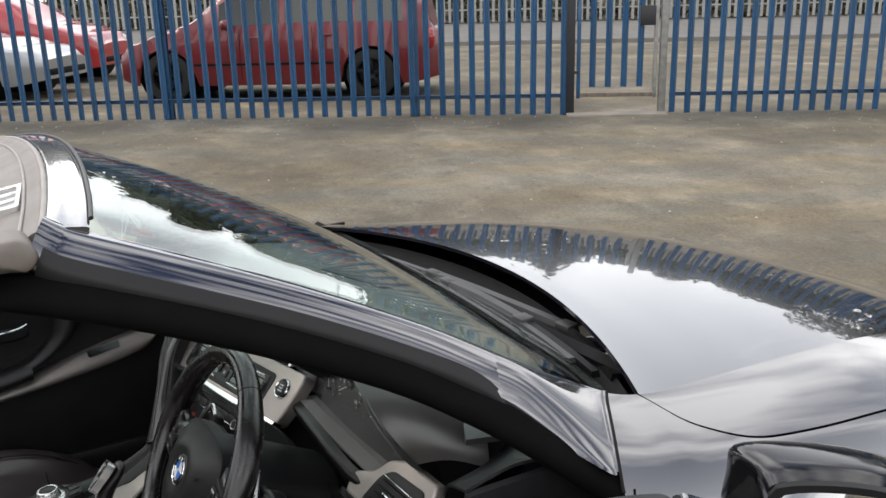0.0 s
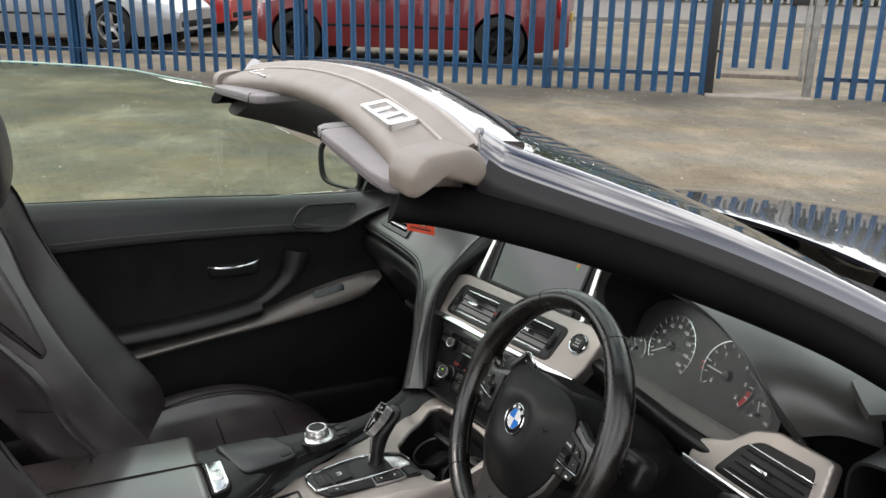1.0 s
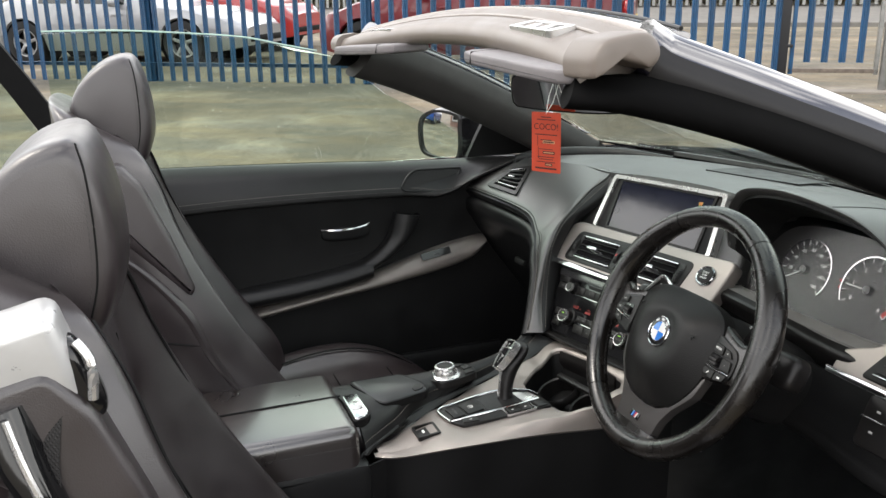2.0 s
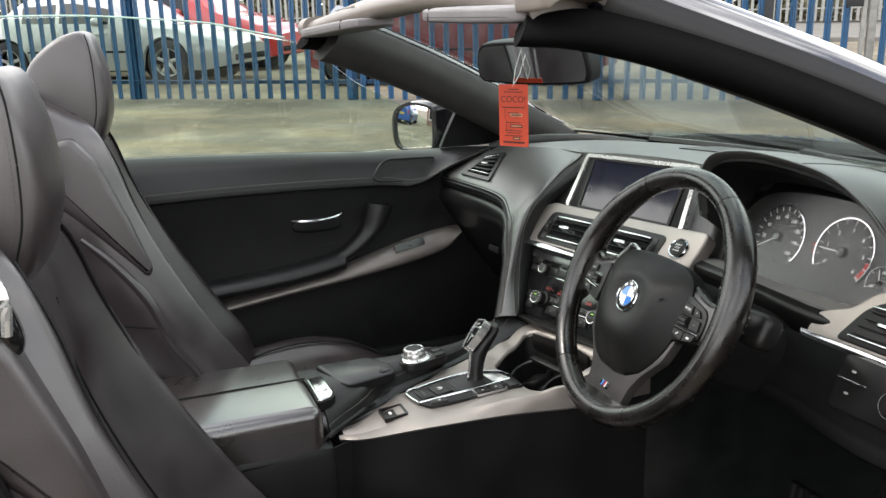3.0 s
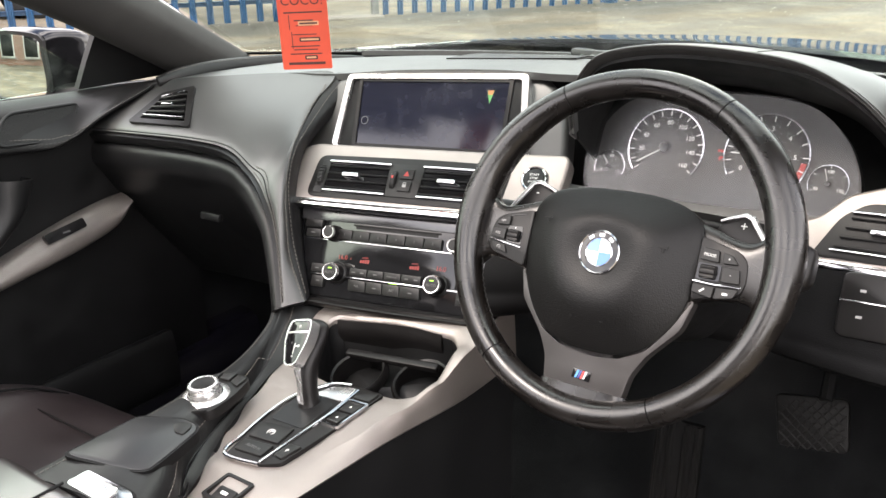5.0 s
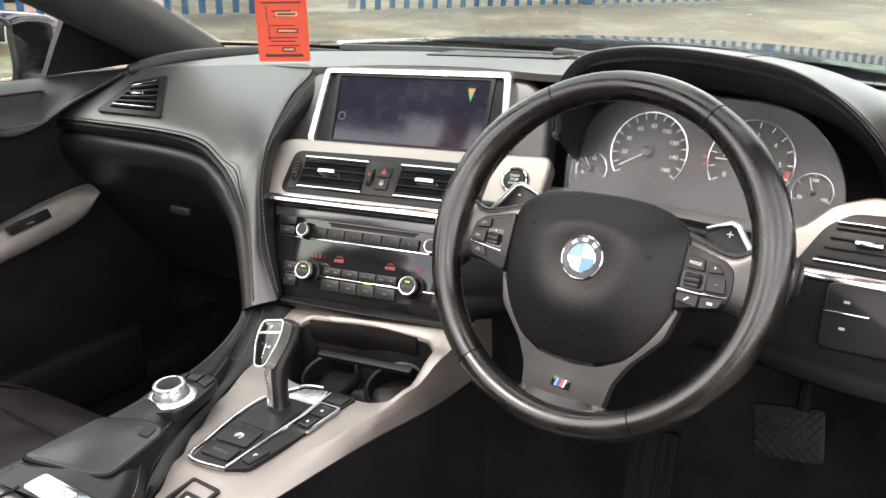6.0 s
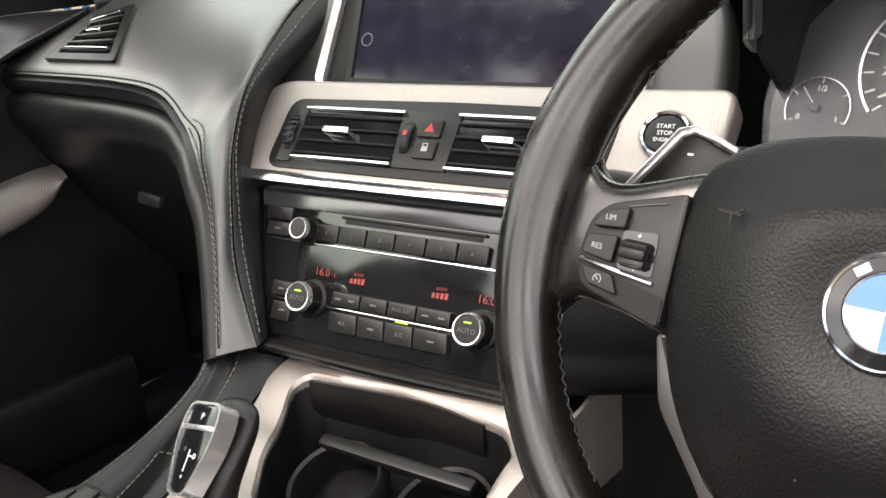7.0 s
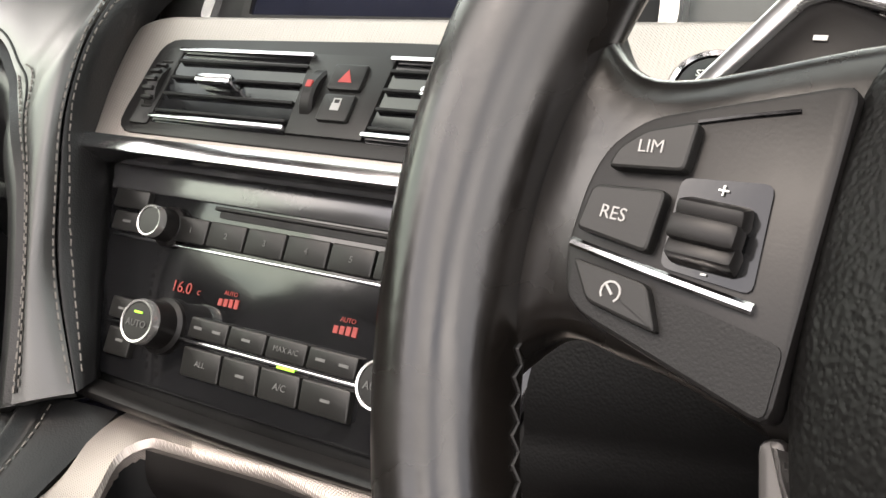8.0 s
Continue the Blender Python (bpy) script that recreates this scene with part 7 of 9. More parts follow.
part("spoke_foot", loft([[WHL @ vec((x, v, h)) for x, h in ((-w, -0.014), (-w * 0.96, 0.0), (0, 0.003), (w * 0.96, 0.0), (w, -0.014), (0, -0.017))] for v, w in ((-0.1465, 0.0435), (-0.153, 0.0475), (-0.1605, 0.057), (-0.167, 0.072))], 10, 24, True, True), RIM, wheel_core)

# shift paddles behind the wheel
for s in (-1, 1):
    dv = -0.006 if s > 0 else 0.0
    pd = part("shift_paddle", plate(WHL @ pose(0, dv, -0.042), rounded([(s * 0.086, 0.010), (s * 0.093, 0.050), (s * 0.117, 0.060), (s * 0.126, 0.058), (s * 0.143, 0.034), (s * 0.146, 0.018), (s * 0.138, 0.006)], 0.005, 4), 0, 0.006, 0.002), SMOOTH, wheel_core, "black shift paddle with a silver edge")
    over = [(0.0935, 0.0545), (0.1050, 0.0595), (0.1170, 0.0640), (0.1265, 0.0615), (0.1360, 0.0480), (0.1430, 0.0385), (0.1500, 0.0280)]
    under = [(0.1455, 0.0270), (0.1375, 0.0370), (0.1300, 0.0470), (0.1225, 0.0570), (0.1170, 0.0590), (0.1050, 0.0555), (0.0940, 0.0510)]
    part("silver_edge", plate(WHL @ pose(0, dv, -0.038), [(s * u, v) for u, v in over + under], 0, 0.0045, 0.0015, 3), SATIN, pd)
    words("+" if s > 0 else "-", WHL @ pose(s * 0.1175, 0.0500 + dv, -0.0355), 0.013, WHITE, pd)

# steering column and stalks
col = part("steering_column", loft([[WHL @ vec((x, v, h)) for x, v in ((-0.075, 0.03), (0, 0.048), (0.075, 0.03), (0.085, -0.02), (0.05, -0.07), (0, -0.082), (-0.05, -0.07), (-0.085, -0.02))] for h in (-0.022, -0.06, -0.12, -0.20)], 14, 40, True, True), PLASTIC, car, "black steering column cover")
for s, name in ((1, "stalk"), (-1, "stalk")):
    st = part(name, tube([WHL @ vec((s * 0.06, 0.01, -0.075)), WHL @ vec((s * 0.11, 0.015, -0.070)), WHL @ vec((s * 0.150, 0.018, -0.062))], [0.008, 0.0085, 0.010], 12), PLASTIC, col, "black column stalk")
    part("stalk_end", puff(WHL @ pose(s * 0.160, 0.016, -0.060), (0.050, 0.046, 0.034), 4), SMOOTH, st)
    part("key_mark", merge(*[block(WHL @ pose(s * 0.155, 0.016 + d, -0.0425), (0.004, 0.003, 0.0004)) for d in (-0.010, 0.0, 0.010)]), GREYPRINT, st)


# ---- centre console ----
def con_z(y):
    return lerp_table([(-0.14, 0.588), (-0.09, 0.592), (0.026, 0.611), (0.208, 0.629), (0.255, 0.639), (0.32, 0.661), (0.36, 0.674), (0.42, 0.692)], y)


# woven trim: a band with an opening for the cup holders
LEFTE = [(0.102, -0.118), (0.086, -0.085), (0.062, -0.031), (0.037, 0.020), (0.012, 0.067), (-0.013, 0.126), (-0.039, 0.210), (-0.058, 0.270), (-0.068, 0.300), (-0.072, 0.340)]
RIGHTE = [(0.110, -0.124), (0.127, -0.075), (0.140, 0.000), (0.153, 0.080), (0.170, 0.150), (0.184, 0.210), (0.195, 0.270), (0.199, 0.320), (0.199, 0.365), (0.203, 0.425)]
LOWE = [(0.120, -0.112, 0.586), (0.148, -0.075, 0.592), (0.170, 0.000, 0.602), (0.180, 0.080, 0.605), (0.185, 0.150, 0.605), (0.190, 0.210, 0.603), (0.197, 0.270, 0.601), (0.201, 0.330, 0.601), (0.205, 0.420, 0.606)]
JOIN = 0.16


def edge_x(table, y):
    return lerp_table([(b, a) for a, b in table], y)


def trim_point(k, y):
    """A place on the trim: k 0 at its left edge, 1 at its right."""
    x = edge_x(LEFTE, y) * (1 - k) + edge_x(RIGHTE, y) * k
    return vec((x, y, con_z(y) + 0.0030 * math.sin(math.pi * min(max(k, 0), 1))))


console = part("console", grid([[trim_point(k / 10, -0.104 + (JOIN + 0.104) * j / 40) for k in range(11)] for j in range(41)], thick=0.006), WEAVE, car, "light grey woven console trim")
# the fore part: a ring round the cup holders' opening
CUPS = [(p.x, p.y) for p in spline([(u, v, 0) for u, v in rounded([(-0.038, 0.298), (-0.030, 0.316), (0.055, 0.334), (0.158, 0.338), (0.178, 0.322), (0.184, 0.258), (0.178, 0.226), (0.155, 0.212), (0.060, 0.201), (0.030, 0.205), (0.003, 0.234), (-0.028, 0.284)], 0.008, 3)], 120, True)]
OUTER = [(edge_x(LEFTE, JOIN + (0.340 - JOIN) * j / 20), JOIN + (0.340 - JOIN) * j / 20) for j in range(21)] + [(0.0, 0.347), (0.10, 0.354)] + [(edge_x(RIGHTE, 0.365 - (0.365 - JOIN) * j / 20), 0.365 - (0.365 - JOIN) * j / 20) for j in range(21)]
CX, CY = 0.075, 0.265


def reach(poly, a):
    """How far the outline lies from the opening's middle in the direction a."""
    dx, dy = math.cos(a), math.sin(a)
    best = 0.0
    for (x0, y0), (x1, y1) in zip(poly, poly[1:] + poly[:1]):
        ex, ey = x1 - x0, y1 - y0
        det = dx * ey - dy * ex
        if abs(det) > 1e-9:
            t = ((x0 - CX) * ey - (y0 - CY) * ex) / det
            q = ((x0 - CX) * dy - (y0 - CY) * dx) / det
            if t > 0 and -1e-6 <= q <= 1 + 1e-6:
                best = max(best, t)
    return best


fan = []
for j in range(180):
    a = 2 * math.pi * j / 180
    r0, r1 = reach(CUPS, a), reach(OUTER, a)
    fan.append([(CX + r * math.cos(a), CY + r * math.sin(a), con_z(CY + r * math.sin(a)) + dz) for r, dz in ((r0 + 0.0005, -0.012), (r0, -0.003), (r0 + min(0.003, (r1 - r0) * 0.3), 0.0005), (r0 * 0.6 + r1 * 0.4, 0.0012), (r0 * 0.3 + r1 * 0.7, 0.0010), (r1, 0.0))])
fan.append(fan[0])
part("trim_ring", grid(fan, thick=0.004), WEAVE, console)
lows = [(p.x, p.y, p.z) for p in spline(LOWE, 50)]
side = []
for x, y, z in lows:
    xt, zt = edge_x(RIGHTE, y), con_z(y)
    side.append([(xt, y, zt), (xt + (x - xt) * 0.30, y, zt + (z - zt) * 0.10), (xt + (x - xt) * 0.75, y, zt + (z - zt) * 0.50), (x, y, z), (x - 0.003, y, z - 0.004)])
part("trim_side", grid(side, thick=0.004), WEAVE, console)
part("console_side", grid([[(x - 0.004, y, z - 0.003), (x - 0.006, y, z - 0.02), (x - 0.012, y, 0.46), (x - 0.016, y, 0.30)] for x, y, z in [(0.148, -0.42, 0.58), (0.148, -0.25, 0.58), (0.142, -0.14, 0.58)] + lows[2:]], thick=0.004), LEATHER, console, "black side of the console")

# cup holders in the opening
CUP = axes((0.065, 0.262, 0.640), (0.985, 0.12, 0.04), (-0.10, 0.93, 0.35))
def cup_row(k, z):
    return [(CX + (x - CX) * k, CY + (y - CY) * k, con_z(y) - 0.006 if z is None else z + 0.35 * (y - CY)) for x, y in CUPS + CUPS[:1]]


well = part("cup_holder", grid([cup_row(1.004, None), cup_row(0.99, 0.615), cup_row(0.95, 0.575), cup_row(0.7, 0.572), cup_row(0.3, 0.571), cup_row(0.01, 0.571)]), PLASTIC, console, "black cup holders under the heater panel")
for u, v in ((-0.025, 0.0), (0.075, 0.005)):
    part("cup_ring", lathe(CUP @ pose(u, v, -0.034), [(0.036, -0.03), (0.036, 0.002), (0.039, 0.004), (0.042, 0.0), (0.042, -0.01)], 40), SMOOTH, well)
part("cup_bridge", block(CUP @ pose(0.015, 0.03, -0.030), (0.15, 0.012, 0.01), 0.003), SMOOTH, well)
part("lighter_flap", block(CUP @ pose(0.005, -0.048, -0.045, 10), (0.05, 0.035, 0.006), 0.002), GREYPRINT, well)
part("roller_cover", loft([[CUP @ vec(p) for p in ((-0.088, 0.067, -0.004), (0.02, 0.073, -0.003), (0.084, 0.070, -0.006))], [CUP @ vec(p) for p in ((-0.088, 0.059, -0.020), (0.02, 0.065, -0.018), (0.084, 0.062, -0.021))], [CUP @ vec(p) for p in ((-0.088, 0.059, -0.045), (0.02, 0.065, -0.045), (0.084, 0.062, -0.045))]], 10, 24, thick=0.004), SMOOTH, well, "curved black lid of the cup holders")

# shift plate with the lever
CON = axes((0.054, 0.026, 0.6135), (1, 0, 0), (0, 1, 0.095))
PLATE = rounded([(0.0, -0.002), (-0.016, 0.075), (-0.014, 0.125), (0.012, 0.168), (0.046, 0.181), (0.090, 0.182), (0.0845, 0.105), (0.078, 0.052), (0.073, 0.018), (0.050, 0.003)], 0.005, 3)
sp = part("shift_plate", plate(CON, PLATE, -0.004, 0.0035, 0.0015), SMOOTH, console, "black shift plate edged in silver")
part("silver_edge", tube(spline([CON @ vec((u, v, 0.004)) for u, v in ((0.052, 0.004), (0.0, -0.001), (-0.009, 0.035), (-0.0155, 0.085), (-0.012, 0.128), (0.012, 0.167), (0.040, 0.178))], 40), 0.0026, 8), CHROME, sp)
part("silver_edge", tube([CON @ vec((u, v, 0.0045)) for u, v in ((0.051, 0.006), (0.054, 0.06), (0.058, 0.115), (0.056, 0.172))], 0.0024, 8), CHROME, sp)
part("bright_insert", plate(CON, rounded([(0.006, 0.140), (0.020, 0.166), (0.050, 0.176), (0.056, 0.145)], 0.004, 3), 0.003, 0.0045, 0.0008), SATIN, sp)
for pts in ([(0.004, 0.010), (0.002, 0.030), (0.044, 0.036), (0.045, 0.014)], [(0.000, 0.036), (-0.006, 0.066), (0.042, 0.072), (0.045, 0.041)], [(0.056, 0.024), (0.058, 0.048), (0.076, 0.050), (0.070, 0.022)], [(0.063, 0.105), (0.063, 0.124), (0.083, 0.126), (0.081, 0.104)], [(0.063, 0.127), (0.062, 0.148), (0.086, 0.149), (0.083, 0.128)], [(0.061, 0.156), (0.060, 0.174), (0.087, 0.176), (0.086, 0.157)]):
    part("key", plate(CON, rounded(pts, 0.002, 2), 0.002, 0.0065, 0.0012), KEYCAP, sp)
part("key_frame", ringplate(CON, rounded([(0.059, 0.098), (0.058, 0.152), (0.090, 0.154), (0.086, 0.098)], 0.004, 3), rounded([(0.0615, 0.1015), (0.0605, 0.1495), (0.0875, 0.151), (0.084, 0.1015)], 0.002, 3), 0.002, 0.0062), CHROME, sp)
words("(P)", CON @ pose(0.022, 0.054, 0.0067), 0.010, WHITE, sp)
words("AUTO H", CON @ pose(0.024, 0.022, 0.0067), 0.006, GREYPRINT, sp)
words("P", CON @ pose(0.066, 0.036, 0.0067), 0.007, WHITE, sp)
for u, v in ((0.073, 0.114), (0.074, 0.138)):
    part("key_mark", plate(CON, [(u - 0.002, v - 0.0015), (u + 0.002, v - 0.0015), (u, v + 0.002)], 0.0065, 0.0067), WHITE, sp, smooth=False)
words("SPORT", CON @ pose(0.0745, 0.146, 0.0067), 0.0042, GREYPRINT, sp)
words("COMFORT", CON @ pose(0.073, 0.1055, 0.0067), 0.0036, GREYPRINT, sp)
part("boot_well", plate(CON, rounded([(-0.004, 0.076), (-0.008, 0.125), (0.010, 0.140), (0.048, 0.135), (0.050, 0.078)], 0.006, 3), 0.002, 0.0042), LEATHER, sp)
LEV = [((0.069, 0.150, 0.616), 0.021, 0.021), ((0.069, 0.150, 0.630), 0.0135, 0.0140), ((0.066, 0.153, 0.652), 0.0120, 0.0130), ((0.060, 0.160, 0.672), 0.0150, 0.0150), ((0.055, 0.172, 0.690), 0.0200, 0.0150), ((0.052, 0.186, 0.706), 0.0215, 0.0125), ((0.0515, 0.193, 0.716), 0.0185, 0.0080), ((0.0515, 0.196, 0.719), 0.010, 0.004)]


def lever_ring(c, w, d, a0, a1, n):
    return [vec(c) + vec((w * math.cos(radians(a0 + (a1 - a0) * j / n)), d * math.sin(radians(a0 + (a1 - a0) * j / n)), -0.20 * d * math.sin(radians(a0 + (a1 - a0) * j / n)))) for j in range(n + 1)]


lever = part("gear_lever", loft([lever_ring(c, w, d, 0, 340, 17) for c, w, d in LEV], 36, 36, True, True), SMOOTH, console, "gear lever with a silver frame and dark glossy face")
part("silver_frame", loft([lever_ring(c, w * 1.07, d * 1.10, 150, 288, 16) for c, w, d in LEV[1:6]], 28, 26, thick=0.0015), SATIN, lever, "satin silver frame of the lever")
GF = axes((0.0535, 0.1575, 0.7025), (0.965, 0.0, 0.26), (0, 0.66, 0.75))
grip = [(u * 1.36, v * 1.06) for u, v in rounded([(-0.0065, -0.027), (0.0065, -0.027), (0.0140, 0.000), (0.0150, 0.014), (0.0130, 0.027), (-0.0125, 0.027), (-0.0150, 0.014), (-0.0140, 0.000)], 0.005, 4)]
part("frame_rim", ringplate(GF, [(u * 1.09, v * 1.06) for u, v in grip], grip, -0.008, 0.0062), SATIN, lever)
part("lever_face", plate(GF, grip, -0.006, 0.0055, 0.001), GLOSSY, lever, "dark glossy face of the lever")
words("P", GF @ pose(0.0005, 0.0205, 0.0056), 0.0065, WHITE, lever)
part("park_line", plate(GF, rect(-0.0198, 0.0118, 0.0198, 0.0150), 0.003, 0.0060, 0.0004), SATIN, lever)
part("shift_marks", merge(block(GF @ pose(0.0, -0.008, 0.0057), (0.0008, 0.014, 0.0004)), block(GF @ pose(0.003, -0.005, 0.0057), (0.006, 0.0008, 0.0004))), WHITE, lever)
words("D", GF @ pose(0.0075, -0.005, 0.0056), 0.0050, WHITE, lever)
words("R", GF @ pose(-0.0065, -0.001, 0.0056), 0.0042, GREYPRINT, lever)
words("+", GF @ pose(0.0, -0.0185, 0.0056), 0.0050, WHITE, lever)

# roof and boot switch behind the plate
SWT = CON @ pose(0.051, -0.041, -0.001)
sw = part("roof_switch", ringplate(SWT, rect(-0.022, -0.021, 0.022, 0.020, 0.004), rect(-0.018, -0.017, 0.018, 0.016, 0.003), -0.01, 0.003), SMOOTH, console, "black roof switch")
part("switch_well", plate(SWT, rect(-0.019, -0.018, 0.019, 0.017, 0.003), -0.012, -0.006), GLOSSY, sw)
part("switch_key", plate(SWT @ pose(0, -0.006, -0.002, 10), rect(-0.014, -0.010, 0.014, 0.009, 0.003), -0.006, 0.002, 0.0015), KEYCAP, sw)
part("key_mark", block(SWT @ pose(0, -0.006, 0.0008, 10), (0.010, 0.004, 0.0004)), WHITE, sw)


# padded leather side of the console with the controller
EDGE_OUT = [(-0.060, -0.150, 0.647), (-0.055, -0.103, 0.650), (-0.052, -0.055, 0.651), (-0.050, -0.010, 0.651), (-0.057, 0.045, 0.648), (-0.063, 0.100, 0.646), (-0.080, 0.155, 0.643), (-0.098, 0.205, 0.645), (-0.112, 0.250, 0.657), (-0.130, 0.277, 0.667)]
SEAM_IN = [(0.116, -0.125, 0.598), (0.096, -0.093, 0.605), (0.068, -0.052, 0.613), (0.030, -0.012, 0.620), (0.000, 0.050, 0.624), (-0.016, 0.097, 0.627), (-0.046, 0.162, 0.630), (-0.073, 0.207, 0.638), (-0.098, 0.257, 0.657), (-0.114, 0.284, 0.674)]
pad_rows = []
for j, (o, q) in enumerate(zip(EDGE_OUT, SEAM_IN)):
    o, q = vec(o), vec(q)
    ty = q.y + (0.0, 0.0, 0.0, 0.0, 0.0, 0.0, 0.004, 0.012, 0.022, 0.034)[j]
    t = vec((edge_x(LEFTE, ty) - 0.002, ty, con_z(ty) + 0.0015)) if j else vec((0.130, -0.143, 0.585))
    row = [o + vec((-0.014, 0, -0.085)), o + vec((-0.007, 0, -0.028)), o + vec((-0.0005, 0, -0.005))]
    for f, drop in ((0.06, 0.0), (0.30, 0.0), (0.62, 0.05), (0.86, 0.30), (1.0, 1.0)):
        m = o.lerp(q, f)
        row.append(vec((m.x, m.y, o.z + (q.z - o.z) * drop + (0.0015 if 0.06 < f < 0.7 else 0.0))))
    row += [q.lerp(t, 0.18) + vec((0, 0, -0.0035)), q.lerp(t, 0.38) + vec((0.0, 0, 0.0015)), q.lerp(t, 0.75) + vec((0, 0, 0.0015)), t]
    pad_rows.append(row)
lpad = part("console_pad", loft(pad_rows, 90, 90, thick=0.005), LEATHER, car, "black stitched leather pad beside the gear lever")
for c in (2.7, 8.3):
    lo, f = int(c), c - int(c)
    line = spline([r[lo].lerp(r[min(lo + 1, 11)], f) for r in pad_rows], 220)
    part("stitching", stitches(lay(lpad, line[2:-2], (0.25, -0.15, 1), 0.0007), 0.0040, 0.0024, 0.0005), THREAD, lpad, "pale stitching")
IDR = axes((-0.030, 0.070, 0.6465), (0.97, 0.22, 0.02), (-0.22, 0.97, 0.06))
idr = part("controller", lathe(IDR, [(0.0145, 0.0190), (0.0165, 0.0196), (0.0188, 0.0186), (0.0198, 0.0160), (0.0190, 0.0135), (0.0185, 0.0120), (0.0200, 0.0100), (0.0206, 0.0060), (0.020, 0.0)], 48), SATIN, car, "round silver menu controller in the console")
part("controller_cap", lathe(IDR, [(0.0, 0.0182), (0.0120, 0.0186), (0.0146, 0.0193), (0.0150, 0.018)], 40), SMOOTH, idr, "dark dished top")
part("grip_ring", lathe(IDR, [(0.0191, 0.0140), (0.0183, 0.0128), (0.0186, 0.0116), (0.0196, 0.0108)], 48), SMOOTH, idr)
part("collar", lathe(IDR, [(0.0215, 0.0015), (0.0225, 0.0045), (0.0275, 0.0040), (0.0305, 0.0012), (0.0310, -0.004)], 48), SATIN, idr)
part("surround", plate(IDR, rounded([(-0.034, -0.034), (-0.034, 0.030), (-0.012, 0.062), (0.032, 0.052), (0.036, 0.010), (0.030, -0.030), (0.002, -0.042)], 0.012, 4), -0.012, 0.0010, 0.001), SMOOTH, idr)
for pts in ([(-0.033, -0.030), (-0.014, -0.038), (-0.010, -0.031), (-0.029, -0.022)], [(-0.012, -0.040), (0.006, -0.041), (0.006, -0.034), (-0.009, -0.032)], [(0.009, -0.040), (0.026, -0.032), (0.022, -0.026), (0.008, -0.033)], [(-0.026, 0.030), (-0.010, 0.036), (-0.010, 0.050), (-0.018, 0.044)], [(-0.007, 0.037), (0.010, 0.036), (0.010, 0.054), (-0.007, 0.055)], [(0.013, 0.035), (0.029, 0.026), (0.030, 0.047), (0.014, 0.052)]):
    part("key", plate(IDR, rounded(pts, 0.002, 2), 0.0, 0.0040, 0.001), KEYCAP, idr)
LIDM = axes((0.0, 0.0, 0.6516), (1, 0, -0.07), (0, 1, 0.0))
LIDLINE = [(-0.046, -0.108), (-0.045, -0.015), (0.000, 0.013), (0.025, 0.014), (0.034, 0.005), (0.047, -0.046), (0.052, -0.073), (0.040, -0.083), (-0.032, -0.107)]
lid = part("console_lid", plate(LIDM, rounded(LIDLINE, 0.008, 4), -0.014, 0.0016, 0.002), LIDBLACK, car, "smooth black lid in the console")
part("lid_key", plate(LIDM, rounded([(0.004, -0.004), (0.006, 0.005), (0.018, 0.011), (0.025, 0.006), (0.030, -0.010), (0.018, -0.012)], 0.003, 3), 0.001, 0.0034, 0.001), KEYCAP, lid)
mx, my = 0.006, -0.040
part("lid_gap", ringplate(LIDM, rounded([(mx + (x - mx) * 1.05, my + (y - my) * 1.05) for x, y in LIDLINE], 0.009, 4), rounded(LIDLINE, 0.008, 4), -0.014, 0.0004), RUBBER, lid)

# armrest box
ARMREST = mat("worn_armrest_leather", (0.022, 0.0175, 0.0165), 0.30, spec=1.0, grain=0.05, grain_size=0.0012, bump_kind="voronoi", vary=0.22, vary_size=0.09, rough_vary=0.04)
ARMREST.node_tree.nodes["Principled BSDF"].inputs["Coat Weight"].default_value = 0.8
ARMREST.node_tree.nodes["Principled BSDF"].inputs["Coat Roughness"].default_value = 0.2
BX = pose(0.008, -0.305, 0.585)
box = part("armrest_box", block(BX, (0.262, 0.335, 0.135), 0.020, segs=6), ARMREST, car, "black leather armrest box, shiny with wear")
part("box_seam", tube([(0.0, -0.14, 0.6525), (0.002, -0.25, 0.6535), (0.004, -0.36, 0.6535), (0.005, -0.45, 0.6525)], 0.0018, 6), RUBBER, box)
part("stitching", stitches([(0.142, -0.145, 0.623), (0.1425, -0.30, 0.625), (0.142, -0.46, 0.623)], 0.0045, 0.0025), DARKTHREAD, box)
part("box_base", block(pose(0.010, -0.30, 0.48), (0.27, 0.36, 0.22), 0.02), LEATHER, box)
BTN = axes((0.043, -0.122, 0.6475), (1, 0.0, -0.02), (0, 0.99, 0.05))
bt = part("box_release", plate(BTN, rounded([(-0.047, -0.015), (-0.046, 0.013), (0.030, 0.015), (0.046, 0.006), (0.052, -0.014)], 0.007, 4), -0.012, 0.003, 0.002, 3), CHROME, car, "chrome release of the armrest box")
part("release_key", plate(BTN, rect(-0.014, -0.010, 0.018, 0.009, 0.006), 0.002, 0.0045, 0.001), SATIN, bt)
part("release_gap", ringplate(BTN, rounded([(-0.050, -0.018), (-0.049, 0.016), (0.031, 0.018), (0.049, 0.008), (0.055, -0.017)], 0.008, 4), rounded([(-0.047, -0.015), (-0.046, 0.013), (0.030, 0.015), (0.046, 0.006), (0.052, -0.014)], 0.007, 4), -0.012, -0.0005), RUBBER, bt)


